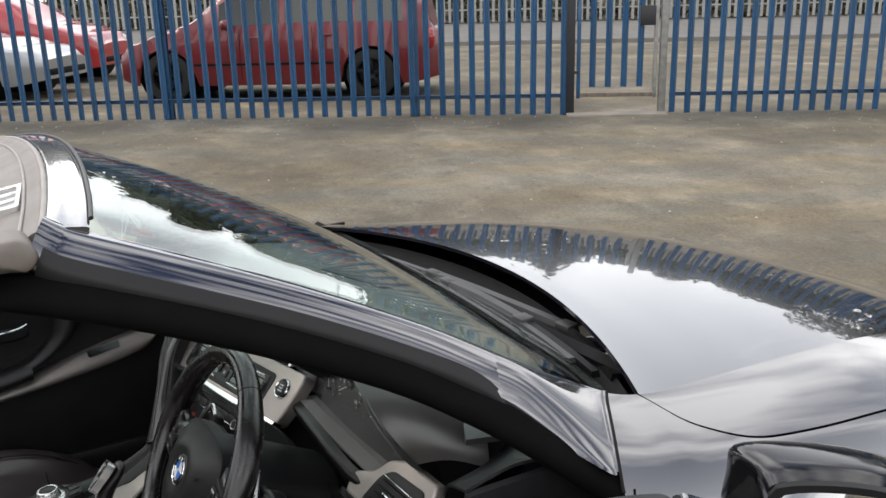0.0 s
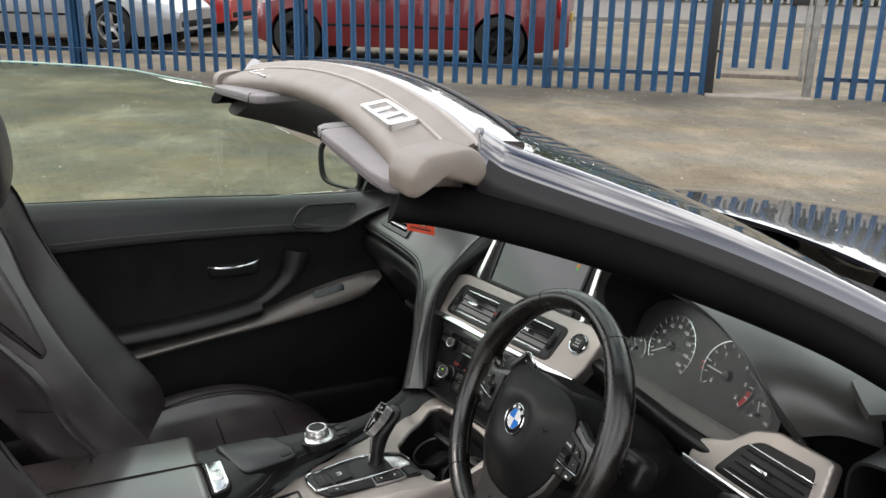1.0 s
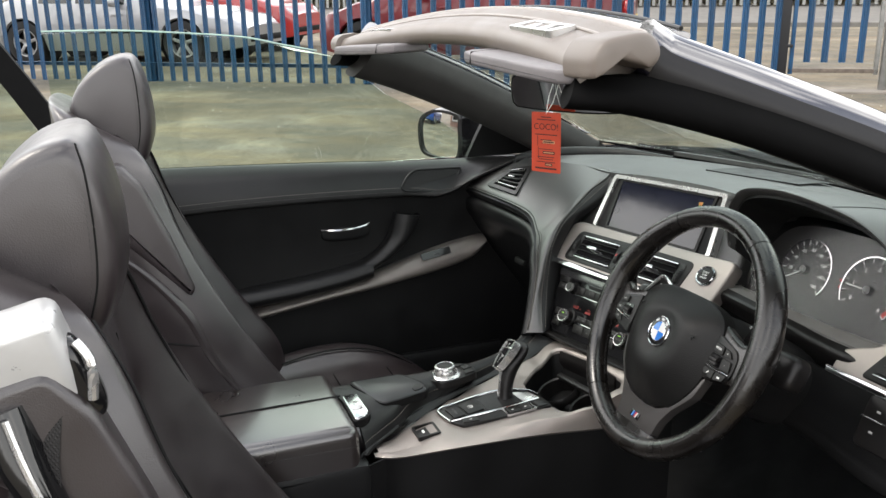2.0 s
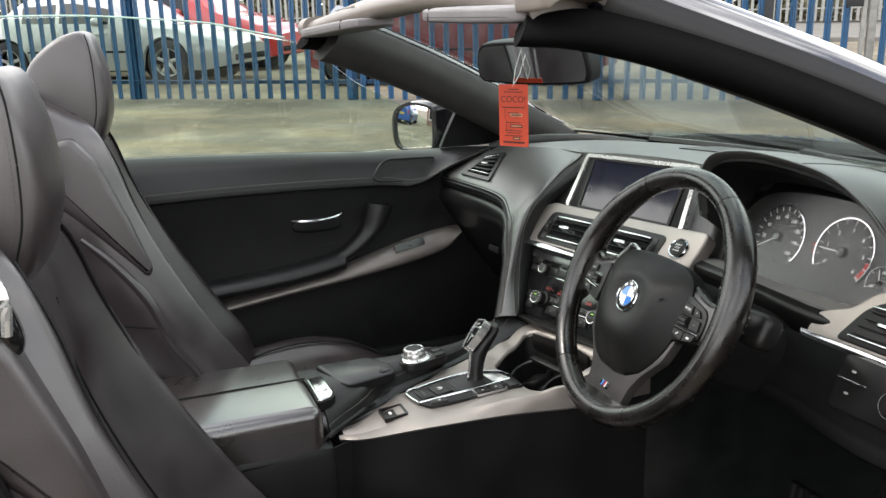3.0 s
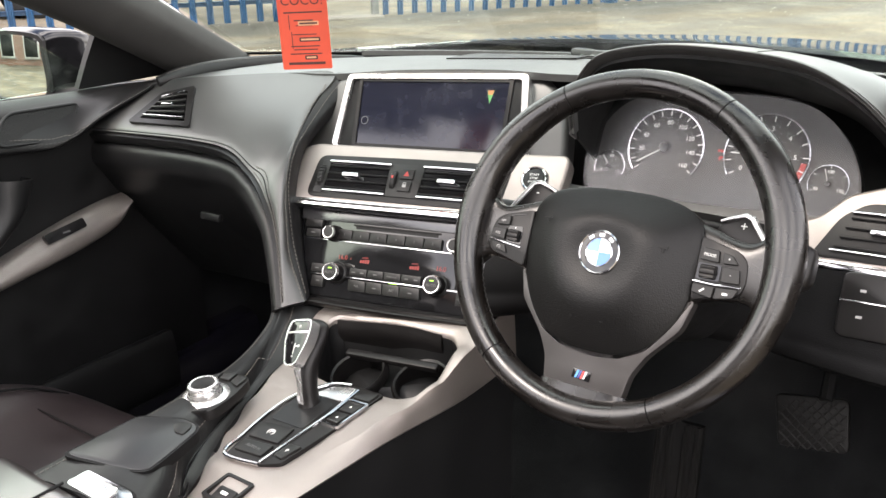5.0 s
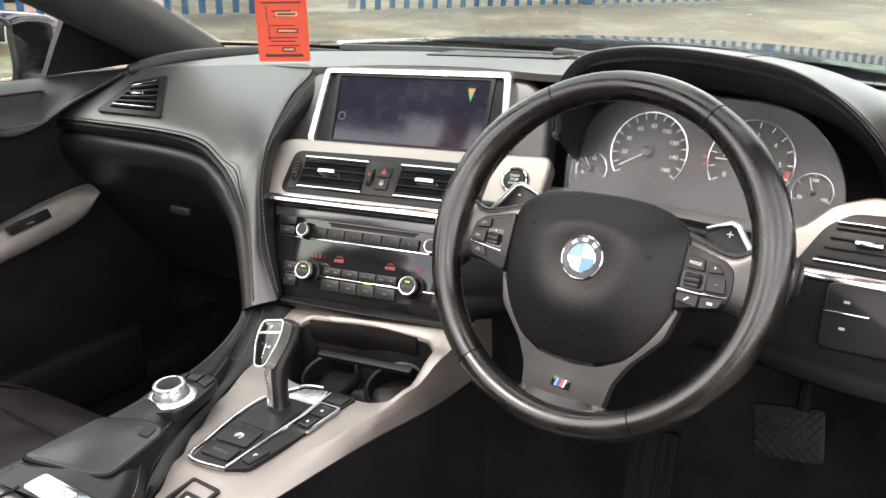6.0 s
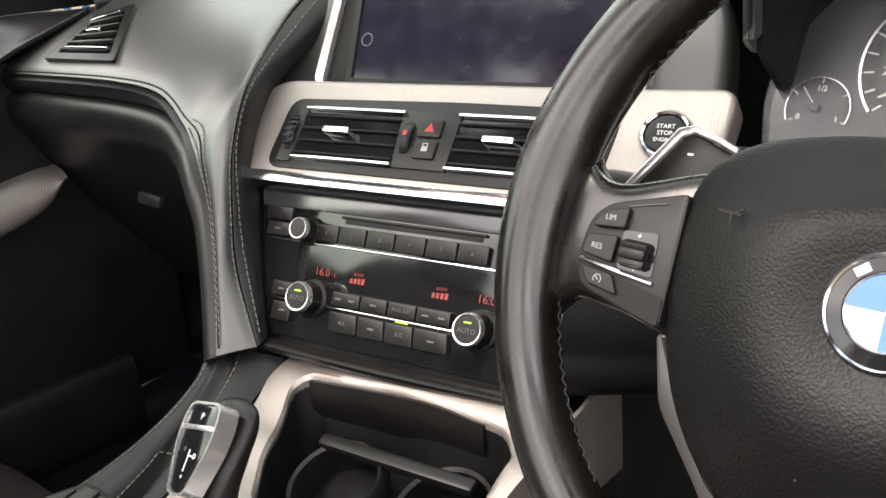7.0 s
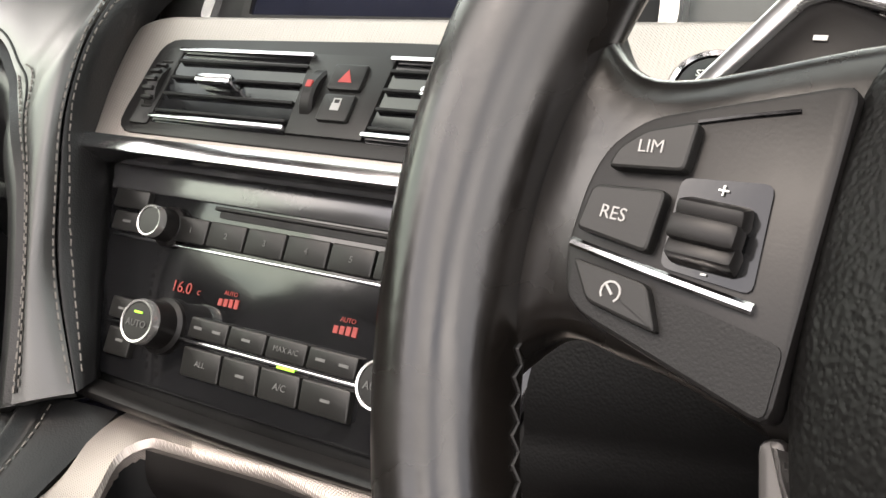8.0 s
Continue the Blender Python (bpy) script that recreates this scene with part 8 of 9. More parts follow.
# ---- seats ----
def seat(cx, dy, dz, outer):
    """A front seat, its middle at cx; outer: the side of the door (1 right, -1 left)."""
    def at(x, y, z):
        return vec((cx + x, y + dy, z + dz))

    def back_ring(z, yc, yb, hw, depth, lean=0.0):
        half = [(0, yc), (0.40 * hw, yc + 0.001), (0.57 * hw, yc * 0.84 + yb * 0.16), (0.74 * hw, yc * 0.30 + yb * 0.70), (0.855 * hw, yb + 0.005), (0.915 * hw, yb - 0.008), (hw, yb - 0.058), (0.97 * hw, yb - depth * 0.75), (0.80 * hw, yb - depth), (0.4 * hw, yb - depth * 1.08), (0, yb - depth * 1.1)]
        return [at(x, y, z + lean * (y - yb)) for x, y in half] + [at(-x, y, z + lean * (y - yb)) for x, y in half[-2:0:-1]]

    rows = [back_ring(0.47, -0.205, -0.150, 0.235, 0.16), back_ring(0.56, -0.278, -0.168, 0.250, 0.18), back_ring(0.65, -0.328, -0.226, 0.262, 0.18), back_ring(0.75, -0.374, -0.287, 0.268, 0.175), back_ring(0.85, -0.408, -0.340, 0.266, 0.165), back_ring(0.95, -0.420, -0.383, 0.258, 0.16, -0.15),
            back_ring(1.03, -0.440, -0.408, 0.240, 0.15, -0.3), back_ring(1.08, -0.455, -0.430, 0.215, 0.13, -0.45), back_ring(1.105, -0.475, -0.452, 0.180, 0.11, -0.6), back_ring(1.115, -0.492, -0.478, 0.130, 0.07, -0.7)]
    s = part("front_seat", loft(rows, 54, 72, True, True), SEAT, car, "black leather sports seat with a high backrest")
    # seams of the backrest
    for k in (1, -1):
        part("seam", tube(spline([at(k * x, y + 0.003, z) for x, y, z in ((0.205, -0.170, 0.52), (0.218, -0.245, 0.64), (0.224, -0.300, 0.75), (0.222, -0.344, 0.85), (0.214, -0.382, 0.95), (0.198, -0.406, 1.03), (0.165, -0.434, 1.085))], 40), 0.0024, 6), RUBBER, s)
        part("stitching", stitches(spline([at(k * (x + 0.008), y + 0.002, z) for x, y, z in ((0.205, -0.170, 0.52), (0.218, -0.245, 0.64), (0.224, -0.300, 0.75), (0.222, -0.344, 0.85), (0.214, -0.382, 0.95), (0.198, -0.406, 1.03))], 60), 0.0040, 0.0026, 0.0005), DARKTHREAD, s)
        part("seam", tube(spline([at(k * 0.224, -0.296, 0.735), at(k * 0.250, -0.315, 0.738), at(k * 0.266, -0.355, 0.745), at(k * 0.268, -0.42, 0.76)], 20), 0.0018, 6), RUBBER, s)
        part("seam", tube(spline([at(k * x, y + 0.004, z) for x, y, z in ((0.105, -0.248, 0.52), (0.112, -0.321, 0.65), (0.112, -0.372, 0.76), (0.110, -0.414, 0.88), (0.105, -0.428, 0.98))], 30), 0.0016, 6), RUBBER, s)
    for k in (1, -1):
        flap = [(-0.545, 1.060), (-0.465, 1.080), (-0.432, 1.040), (-0.392, 0.940), (-0.362, 0.850), (-0.372, 0.838), (-0.420, 0.888), (-0.470, 0.945), (-0.530, 1.000)]
        fm = Matrix(((0, 0, 1, cx + k * 0.246), (1, 0, 0, dy), (0, 1, 0, dz), (0, 0, 0, 1)))
        part("side_flap", plate(fm, rounded(flap, 0.012, 3), -0.03, 0.022, 0.010, 4) if k > 0 else plate(fm, rounded(flap, 0.012, 3), 0.03, -0.022), SEAT, s, "leather side flap of the backrest")
        part("side_pleat", tube(spline([at(k * 0.262, y, z) for y, z in ((-0.470, 0.915), (-0.425, 0.868), (-0.378, 0.800), (-0.345, 0.720), (-0.300, 0.640))], 30), [0.006 + 0.007 * math.sin(math.pi * i / 29) for i in range(30)], 10, flat=0.8), SEAT, s)
    # headrest: a pointed drop in side view
    drop = [(-0.532, 1.150), (-0.520, 1.190), (-0.494, 1.220), (-0.459, 1.243), (-0.420, 1.247), (-0.401, 1.205), (-0.393, 1.150), (-0.396, 1.100), (-0.418, 1.052), (-0.445, 1.070), (-0.475, 1.080), (-0.515, 1.100)]
    cy, cz = -0.455, 1.150
    rows = []
    for x, k in ((-0.122, 0.76), (-0.119, 0.87), (-0.109, 0.955), (-0.084, 0.985), (-0.04, 1.0), (0, 1.0), (0.04, 1.0), (0.084, 0.985), (0.109, 0.955), (0.119, 0.87), (0.122, 0.76)):
        rows.append([at(x, cy + (y - cy) * k - 0.010 * (x / 0.12) ** 2, cz + (z - cz) * k) for y, z in drop])
    h = part("headrest", loft(rows, 40, 48, True, True), SEAT, s, "leather headrest")
    for k in (1, -1):
        fold = lay_across(h, spline([at(0, y, z) for y, z in ((-0.4290, 1.2420), (-0.4235, 1.215), (-0.4215, 1.160), (-0.4245, 1.110), (-0.434, 1.074))], 50), (k, 0, 0))
        part("seam", tube(fold, 0.0011, 6), RUBBER, h)
        part("stitching", stitches([p + vec((k * 0.0002, -0.005, 0)) for p in fold], 0.0036, 0.0026, 0.0004), DARKTHREAD, h)
    # cushion
    rows = []
    for y, z, w, b in ((-0.30, 0.470, 0.225, 0.01), (-0.24, 0.485, 0.245, 0.030), (-0.13, 0.496, 0.258, 0.042), (-0.03, 0.502, 0.262, 0.042), (0.05, 0.498, 0.262, 0.034), (0.13, 0.480, 0.258, 0.018), (0.19, 0.450, 0.250, 0.004), (0.225, 0.415, 0.235, 0.0), (0.23, 0.38, 0.21, 0.0)):
        z -= 0.022 if outer > 0 else 0.036
        rows.append([at(x * w, y + 0.012 * (1 - x * x), zz) for x, zz in ((-1, 0.36), (-1.0, z - 0.05), (-0.96, z + b - 0.01), (-0.84, z + b), (-0.62, z + b * 0.3), (-0.3, z), (0, z), (0.3, z), (0.62, z + b * 0.3), (0.84, z + b), (0.96, z + b - 0.01), (1.0, z - 0.05), (1, 0.36))])
    c = part("cushion", loft(rows, 40, 60, thick=-0.01), SEAT, s, "leather seat cushion")
    for k in (1, -1):
        part("seam", tube(spline([at(k * 0.190, -0.22, 0.490), at(k * 0.200, -0.10, 0.514), at(k * 0.203, 0.0, 0.516), at(k * 0.200, 0.09, 0.496), at(k * 0.196, 0.165, 0.452)], 30), 0.002, 6), RUBBER, c)
    for y, z in ((-0.06, 0.481), (0.075, 0.473)):
        part("seam", tube([at(x, y + 0.012, z + 0.0005) for x in (-0.15, -0.05, 0.05, 0.15)], 0.0016, 6), RUBBER, c)
    part("seat_base", block(Matrix.Translation(at(0, -0.02, 0.31)), (0.44, 0.46, 0.16), 0.03), PLASTIC, s)
    # belt outlet on the shoulder, with the webbing running down
    o = outer
    cap = part("belt_outlet", block(Matrix.Translation(at(o * 0.236, -0.494, 1.076)) @ pose(0, 0, 0, 14, o * 6, 0), (0.056, 0.104, 0.088), 0.014, segs=4), PEARL, s, "silver belt outlet on the seat's shoulder")
    part("outlet_slot", puff(Matrix.Translation(at(o * 0.243, -0.446, 1.062)) @ pose(0, 0, 0, 18), (0.034, 0.036, 0.080), 3.5), GLOSSY, cap)
    part("outlet_lip", tube(spline([at(o * 0.256, -0.440, 1.098), at(o * 0.262, -0.430, 1.080), at(o * 0.262, -0.432, 1.048)], 10), 0.0045, 8), SATIN, cap)
    web = [(0.250, -0.468, 1.068), (0.262, -0.478, 1.030), (0.270, -0.486, 0.975), (0.272, -0.480, 0.900), (0.270, -0.455, 0.800), (0.268, -0.420, 0.700), (0.266, -0.380, 0.600), (0.262, -0.35, 0.500)]
    line = spline([at(o * x, y, z) for x, y, z in web], 30)
    across = vec((o * 0.25, 0.85, 0.35)).normalized() * 0.0235
    part("seat_belt", grid([[p - across, p - across * 0.5 + vec((o * 0.0015, 0, 0)), p + across * 0.5 + vec((o * 0.0015, 0, 0)), p + across] for p in line], thick=0.0014), WEBBING, s, "black belt webbing")
    trimline = [at(o * x, y, z) for x, y, z in ((0.262, -0.500, 1.050), (0.272, -0.485, 0.990), (0.276, -0.455, 0.900), (0.276, -0.41, 0.80), (0.272, -0.36, 0.70))]
    part("side_shell", tube(spline(trimline, 24), [0.024] * 24, 12, flat=0.7), GLOSSY, s)
    part("shell_line", tube(spline([p + vec((o * 0.024, 0.004, 0.0)) for p in trimline], 24), 0.0035, 8), SATIN, s)
    return s


seat(-0.365, 0.0, 0.0, -1)
seat(0.425, -0.060, -0.048, 1)

# ---- passenger's door, closed, with its window up ----
BELT = [(-0.62, 0.975), (-0.40, 0.967), (-0.20, 0.960), (0.0, 0.951), (0.20, 0.940), (0.36, 0.934), (0.47, 0.935), (0.56, 0.930)]
SEAM = [(-0.62, 0.868), (-0.40, 0.870), (-0.20, 0.874), (0.0, 0.873), (0.20, 0.868), (0.298, 0.864), (0.385, 0.904), (0.472, 0.940)]


INWARD = [0.0, 0.0, 0.0, 0.0, 0.003, 0.017, 0.036, 0.060]          # how far its seam stands out towards the front


def door_upper(k):
    rows = []
    for (yb, zb), (ys, zs), d in zip(BELT, SEAM, INWARD):
        x = -0.679 + d
        rows.append([(k(-0.770), yb, zb - 0.012), (k(-0.755), yb, zb - 0.001), (k(-0.738), yb, zb), (k(-0.705 + d * 0.3), (yb * 2 + ys) / 3, zb * 0.72 + zs * 0.28 + 0.006), (k(-0.684 + d * 0.75), (yb + ys * 2) / 3, zb * 0.3 + zs * 0.7 + 0.002), (k(x), ys, zs), (k(x - 0.004), ys, zs - 0.009), (k(x - 0.030), ys, zs - 0.012)])
    return rows


def seam_line(k, lift, out_):
    return spline([(k(-0.679 + d + out_), y, z + lift) for (y, z), d in zip(SEAM, INWARD)], 160)


def build_door(root, k, window):
    """A door in the car's frame; k mirrors x where needed."""
    d = part("door", loft([[(k(-0.700), y, z) for y, z in ((-0.62, 0.90), (-0.3, 0.885), (0.0, 0.88), (0.3, 0.875), (0.56, 0.90))], [(k(-0.712), y, z) for y, z in ((-0.62, 0.75), (-0.3, 0.75), (0.0, 0.75), (0.3, 0.76), (0.56, 0.78))], [(k(-0.705), y, z) for y, z in ((-0.62, 0.60), (-0.3, 0.60), (0.0, 0.61), (0.3, 0.65), (0.56, 0.68))], [(k(-0.690), y, z) for y, z in ((-0.62, 0.45), (-0.3, 0.45), (0.0, 0.45), (0.3, 0.45), (0.56, 0.5))], [(k(-0.700), y, z) for y, z in ((-0.62, 0.30), (-0.3, 0.30), (0.0, 0.30), (0.3, 0.30), (0.56, 0.33))]], 24, 40, thick=0.01), PLASTIC, root, "black inner door panel")
    up = part("door_shoulder", loft(door_upper(k), 60, 24, thick=0.006), LEATHER, d, "stitched leather shoulder of the door")
    part("stitching", stitches(lay(up, seam_line(k, 0.010, 0.0), (k(1) - k(0), 0, 0.5)), 0.0048, 0.0024, 0.0006), THREAD, up, "pale stitching")
    part("stitching", stitches(lay(up, seam_line(k, 0.003, 0.002), (k(1) - k(0), 0, 0.2)), 0.0048, 0.0024, 0.0006), DARKTHREAD, up)
    sm = axes((k(-0.690), 0.27, 0.898), (0, 1, 0.02), (k(-0.3) - k(0), 0, 0.93))
    spk = [(-0.080, -0.016), (-0.060, 0.012), (-0.038, 0.026), (0.090, 0.020), (0.070, -0.008), (0.030, -0.036), (-0.070, -0.026)]
    hh = 1 if k(1) > k(0) else -1
    part("speaker_grille", plate(sm, rounded(spk, 0.012, 4), -0.01 * hh, 0.008 * hh), GRILLE, up, "black speaker grille in the door")
    part("grille_rim", tube([sm @ vec((u, v, 0.008 * hh)) for u, v in rounded(spk, 0.012, 4)], 0.0032, 8, True), LEATHER, up)
    # armrest blade
    top = [(-0.50, 0.560), (-0.25, 0.604), (-0.035, 0.638), (0.10, 0.662), (0.20, 0.690), (0.30, 0.716), (0.38, 0.730), (0.415, 0.732)]
    low = [(-0.50, 0.538), (-0.25, 0.584), (-0.035, 0.617), (0.10, 0.634), (0.20, 0.650), (0.30, 0.668), (0.375, 0.690), (0.412, 0.722)]
    part("armrest_trim", loft([[(k(-0.690), y0, z0 + 0.006), (k(-0.672), y0, z0 + 0.002), (k(-0.655), (y0 + y1) / 2, z0 * 0.55 + z1 * 0.45), (k(-0.652), y1, z1 + 0.004), (k(-0.662), y1, z1 - 0.004), (k(-0.695), y1, z1 - 0.004)] for (y0, z0), (y1, z1) in zip(top, low)], 50, 20, thick=0.003), mat("dark_weave_trim", (0.145, 0.128, 0.118), 0.38, 0.5, 0.15, grain=0.4, grain_size=0.0016, bump_kind="weave", vary=0.12, vary_size=0.05), d, "grey woven armrest trim")
    part("armrest", loft([[(k(x), y, z + dz) for x, dz in ((-0.700, 0.030), (-0.668, 0.034), (-0.645, 0.018), (-0.645, 0.0), (-0.665, -0.012), (-0.70, -0.012))] for y, z in ((-0.60, 0.590), (-0.40, 0.612), (-0.25, 0.628), (-0.10, 0.640), (0.02, 0.655), (0.10, 0.672))], 30, 24, True, True), LEATHER, d, "padded black armrest")
    fore = [(0.177, 0.820), (0.150, 0.748), (0.070, 0.694), (-0.070, 0.670), (-0.27, 0.652)]
    aft = [(0.232, 0.812), (0.198, 0.752), (0.115, 0.690), (-0.02, 0.657), (-0.27, 0.638)]
    strap = [[(k(-0.700), y0, z0), (k(-0.668), y0, z0), (k(-0.655), (y0 + y1) / 2, (z0 + z1) / 2), (k(-0.662), y1, z1), (k(-0.700), y1, z1)] for (y0, z0), (y1, z1) in zip(fore, aft)]
    part("door_pull", loft(strap, 36, 16, thick=0.003), LEATHER, d, "strap-like leather door pull")
    part("panel_crease", tube(spline([(k(-0.707), 0.09, 0.722), (k(-0.708), -0.05, 0.706), (k(-0.708), -0.25, 0.690), (k(-0.706), -0.50, 0.672)], 24), 0.006, 8), PLASTIC, d)
    part("window_switch", plate(axes((k(-0.662), 0.272, 0.7045), (0, 1, 0.16), (k(-0.35) - k(0), -0.1, 0.93)), rect(-0.040, -0.009, 0.040, 0.009, 0.004), -0.006 * hh, 0.0055 * hh), GLOSSY, d, "window switch in the armrest")
    part("switch_mark", block(Matrix.Translation((k(-0.6555), 0.272, 0.7045)), (0.002, 0.014, 0.003), 0.0005), GREYPRINT, d)
    part("handle_recess", puff(Matrix.Translation((k(-0.699), 0.045, 0.775)), (0.012, 0.125, 0.036), 3), PLASTIC, d)
    part("door_handle", tube(spline([(k(-0.690), -0.018, 0.791), (k(-0.676), 0.01, 0.7905), (k(-0.672), 0.05, 0.791), (k(-0.676), 0.085, 0.795), (k(-0.688), 0.104, 0.799)], 24), 0.0042, 8), CHROME, d, "slim chrome door handle")
    part("door_pocket", loft([[(k(-0.69), y, 0.43), (k(-0.655), y, 0.44), (k(-0.645), y, 0.40), (k(-0.65), y, 0.32), (k(-0.69), y, 0.30)] for y in (-0.5, -0.2, 0.2, 0.45)], 16, 16), PLASTIC, d)
    # outer skin
    skin = [[(k(x), y, z) for x, z in ((-0.770, zb - 0.012), (-0.785, zb - 0.006), (-0.835, zb - 0.03), (-0.880, zb - 0.10), (-0.893, 0.70), (-0.885, 0.45), (-0.86, 0.24))] for y, zb in ((-0.64, 0.976), (-0.40, 0.967), (-0.20, 0.960), (0.0, 0.951), (0.20, 0.940), (0.45, 0.935), (0.68 if window else 0.60, 0.925 if window else 0.915))]
    part("door_skin", loft(skin, 30, 30, thick=0.006), PAINT, d, "dark painted door skin")
    part("belt_seal", tube(spline([(k(-0.768), y, z - 0.006) for y, z in BELT], 40), 0.006, 8), RUBBER, d)
    part("outer_handle", tube(spline([(k(-0.894), -0.50, 0.80), (k(-0.915), -0.46, 0.803), (k(-0.915), -0.36, 0.806), (k(-0.895), -0.32, 0.807)], 16), 0.011, 10), PAINT, d)
    part("door_edge", grid([[(k(x), -0.635, z) for x in (-0.885, -0.80, -0.70)] for z in (0.25, 0.5, 0.75, 0.95)], thick=0.01), PAINT, d)
    if window:
        part("sail_panel", grid([[(k(-0.752), 0.395, 0.940), (k(-0.752), 0.50, 0.940), (k(-0.735), 0.68, 0.945)], [(k(-0.742), 0.415, 0.990), (k(-0.742), 0.49, 0.995), (k(-0.722), 0.64, 0.990)], [(k(-0.730), 0.440, 1.046), (k(-0.730), 0.480, 1.050), (k(-0.712), 0.57, 1.045)]], thick=0.014), PLASTIC, d, "black triangle at the foot of the pillar")
    if window:
        pane_rows = []
        for z, x in ((0.94, -0.762), (1.02, -0.756), (1.12, -0.740), (1.20, -0.718), (1.235, -0.704)):
            row = []
            front = 0.455 - (z - 0.94) * 1.55
            for j in range(13):
                y = -0.60 + (front + 0.60) * j / 12
                top = lerp_table([(-0.64, 1.290), (-0.41, 1.288), (-0.17, 1.265), (0.0, 1.228), (0.3, 1.05), (0.46, 0.95)], y)
                row.append((k(x), y, min(z + (z - 0.94) * 0.18, top)))
            pane_rows.append(row)
        part("window", grid(pane_rows, thick=0.004), GREENGLASS, d, "raised green-tinted side window", shadow=False)
        part("window_edge", tube(spline([(k(-0.703), y, lerp_table([(-0.64, 1.290), (-0.41, 1.288), (-0.17, 1.265), (0.0, 1.228)], y) + 0.002) for y in (-0.60, -0.45, -0.3, -0.17, -0.08, 0.0)], 30), 0.0022, 6), mat("glass_edge", (0.35, 0.48, 0.42), 0.25, vary=0.1, vary_size=0.05), d)
    return d


build_door(car, lambda x: x, True)
part("quarter_seal", grid([[(-0.758, -0.500, 0.955), (-0.760, -0.565, 0.955)], [(-0.742, -0.575, 1.08), (-0.744, -0.635, 1.08)], [(-0.722, -0.640, 1.20), (-0.724, -0.70, 1.20)], [(-0.700, -0.690, 1.285), (-0.702, -0.75, 1.285)]], thick=0.014), RUBBER, car, "black seal between the side windows")
part("quarter_window", grid([[(-0.756, -0.57, 0.955), (-0.75, -0.92, 0.975)], [(-0.74, -0.64, 1.08), (-0.735, -0.93, 1.08)], [(-0.71, -0.72, 1.24), (-0.71, -0.88, 1.22)]], thick=0.004), GREENGLASS, car, "raised rear side window", shadow=False)

# driver's door, swung open
OPEN = pose(0.90, 0.83, 0.02, 0, 0, 52) @ pose(-0.90, -0.72, 0)
hinge = build_door(car, lambda x: 2 * XC - x, False)
hinge.matrix_basis = OPEN
mm = door_mirror(Matrix.Translation((0.962, 0.445, 0.955)) @ pose(0, 0, 0, -1.5, 0, -12), hinge)

# ---- floor, pedals, bulkhead and the rest of the body ----
part("floor", grid([[(x, y, z) for x in (-0.82, -0.4, 0, 0.4, 0.86)] for y, z in ((-1.0, 0.24), (-0.4, 0.22), (0.3, 0.22), (0.75, 0.24), (0.95, 0.40), (1.0, 0.60))], thick=0.02), CARPET, car, "black carpeted floor")
part("bulkhead", grid([[(x, y, z) for x in (-0.70, -0.4, 0, 0.4, 0.72)] for y, z in ((0.98, 0.30), (1.0, 0.60), (0.96, 0.85), (0.90, 0.945))], thick=0.02), CARPET, car)
for s in (1, -1):
    x = XC + s * 0.78
    part("footwell_side", grid([[(x, y, z) for y in (0.50, 0.7, 1.0)] for z in (0.22, 0.5, 0.75, 0.92)], thick=0.012), CARPET, car)
    part("sill", loft([[(XC + s * xx, y, z) for xx, z in ((0.70, 0.24), (0.71, 0.36), (0.76, 0.385), (0.86, 0.37), (0.895, 0.30), (0.88, 0.20))] for y in (-0.70, 0.0, 0.70)], 8, 24), PAINT, car)
PEDAL = mat("pedal_rubber", (0.0055, 0.0053, 0.0051), 0.55, spec=0.18, grain=0.2, grain_size=0.002, vary=0.25, vary_size=0.03)
gas = part("foot_pedal", loft([[(x, y, z) for x in (0.332, 0.370, 0.406)] for y, z in ((0.600, 0.28), (0.612, 0.34), (0.622, 0.40), (0.632, 0.455))], 12, 8, thick=0.012), PEDAL, car, "long ribbed black pedal")
for x in (0.340, 0.357, 0.381, 0.398):
    part("pedal_rib", tube([(x, 0.589, 0.286), (x, 0.601, 0.344), (x + 0.001, 0.611, 0.404), (x + 0.002, 0.620, 0.456)], 0.0055, 6), PEDAL, gas)
BR = axes((0.558, 0.618, 0.512), (0.955, 0.05, 0.17), (-0.06, 0.35, 0.93))
brake = part("brake_pedal", plate(BR, rounded([(-0.047, -0.032), (0.046, -0.036), (0.048, 0.038), (-0.050, 0.040)], 0.010, 4), -0.012, 0.0, 0.004), PEDAL, car, "black pedal with a diamond tread")
for i in range(9):
    for a in (1, -1):
        u = -0.056 + 0.014 * i
        lo, hi = max(-0.044, u - 0.034), min(0.044, u + 0.034)
        if hi - lo > 0.012:
            part("tread", tube([BR @ vec((lo, a * (lo - u), 0.0005)), BR @ vec((hi, a * (hi - u), 0.0005))], 0.0017, 4), PEDAL, brake)
part("pedal_arm", tube([(0.570, 0.632, 0.545), (0.562, 0.70, 0.60), (0.555, 0.76, 0.68)], 0.010, 8), PLASTIC, brake)

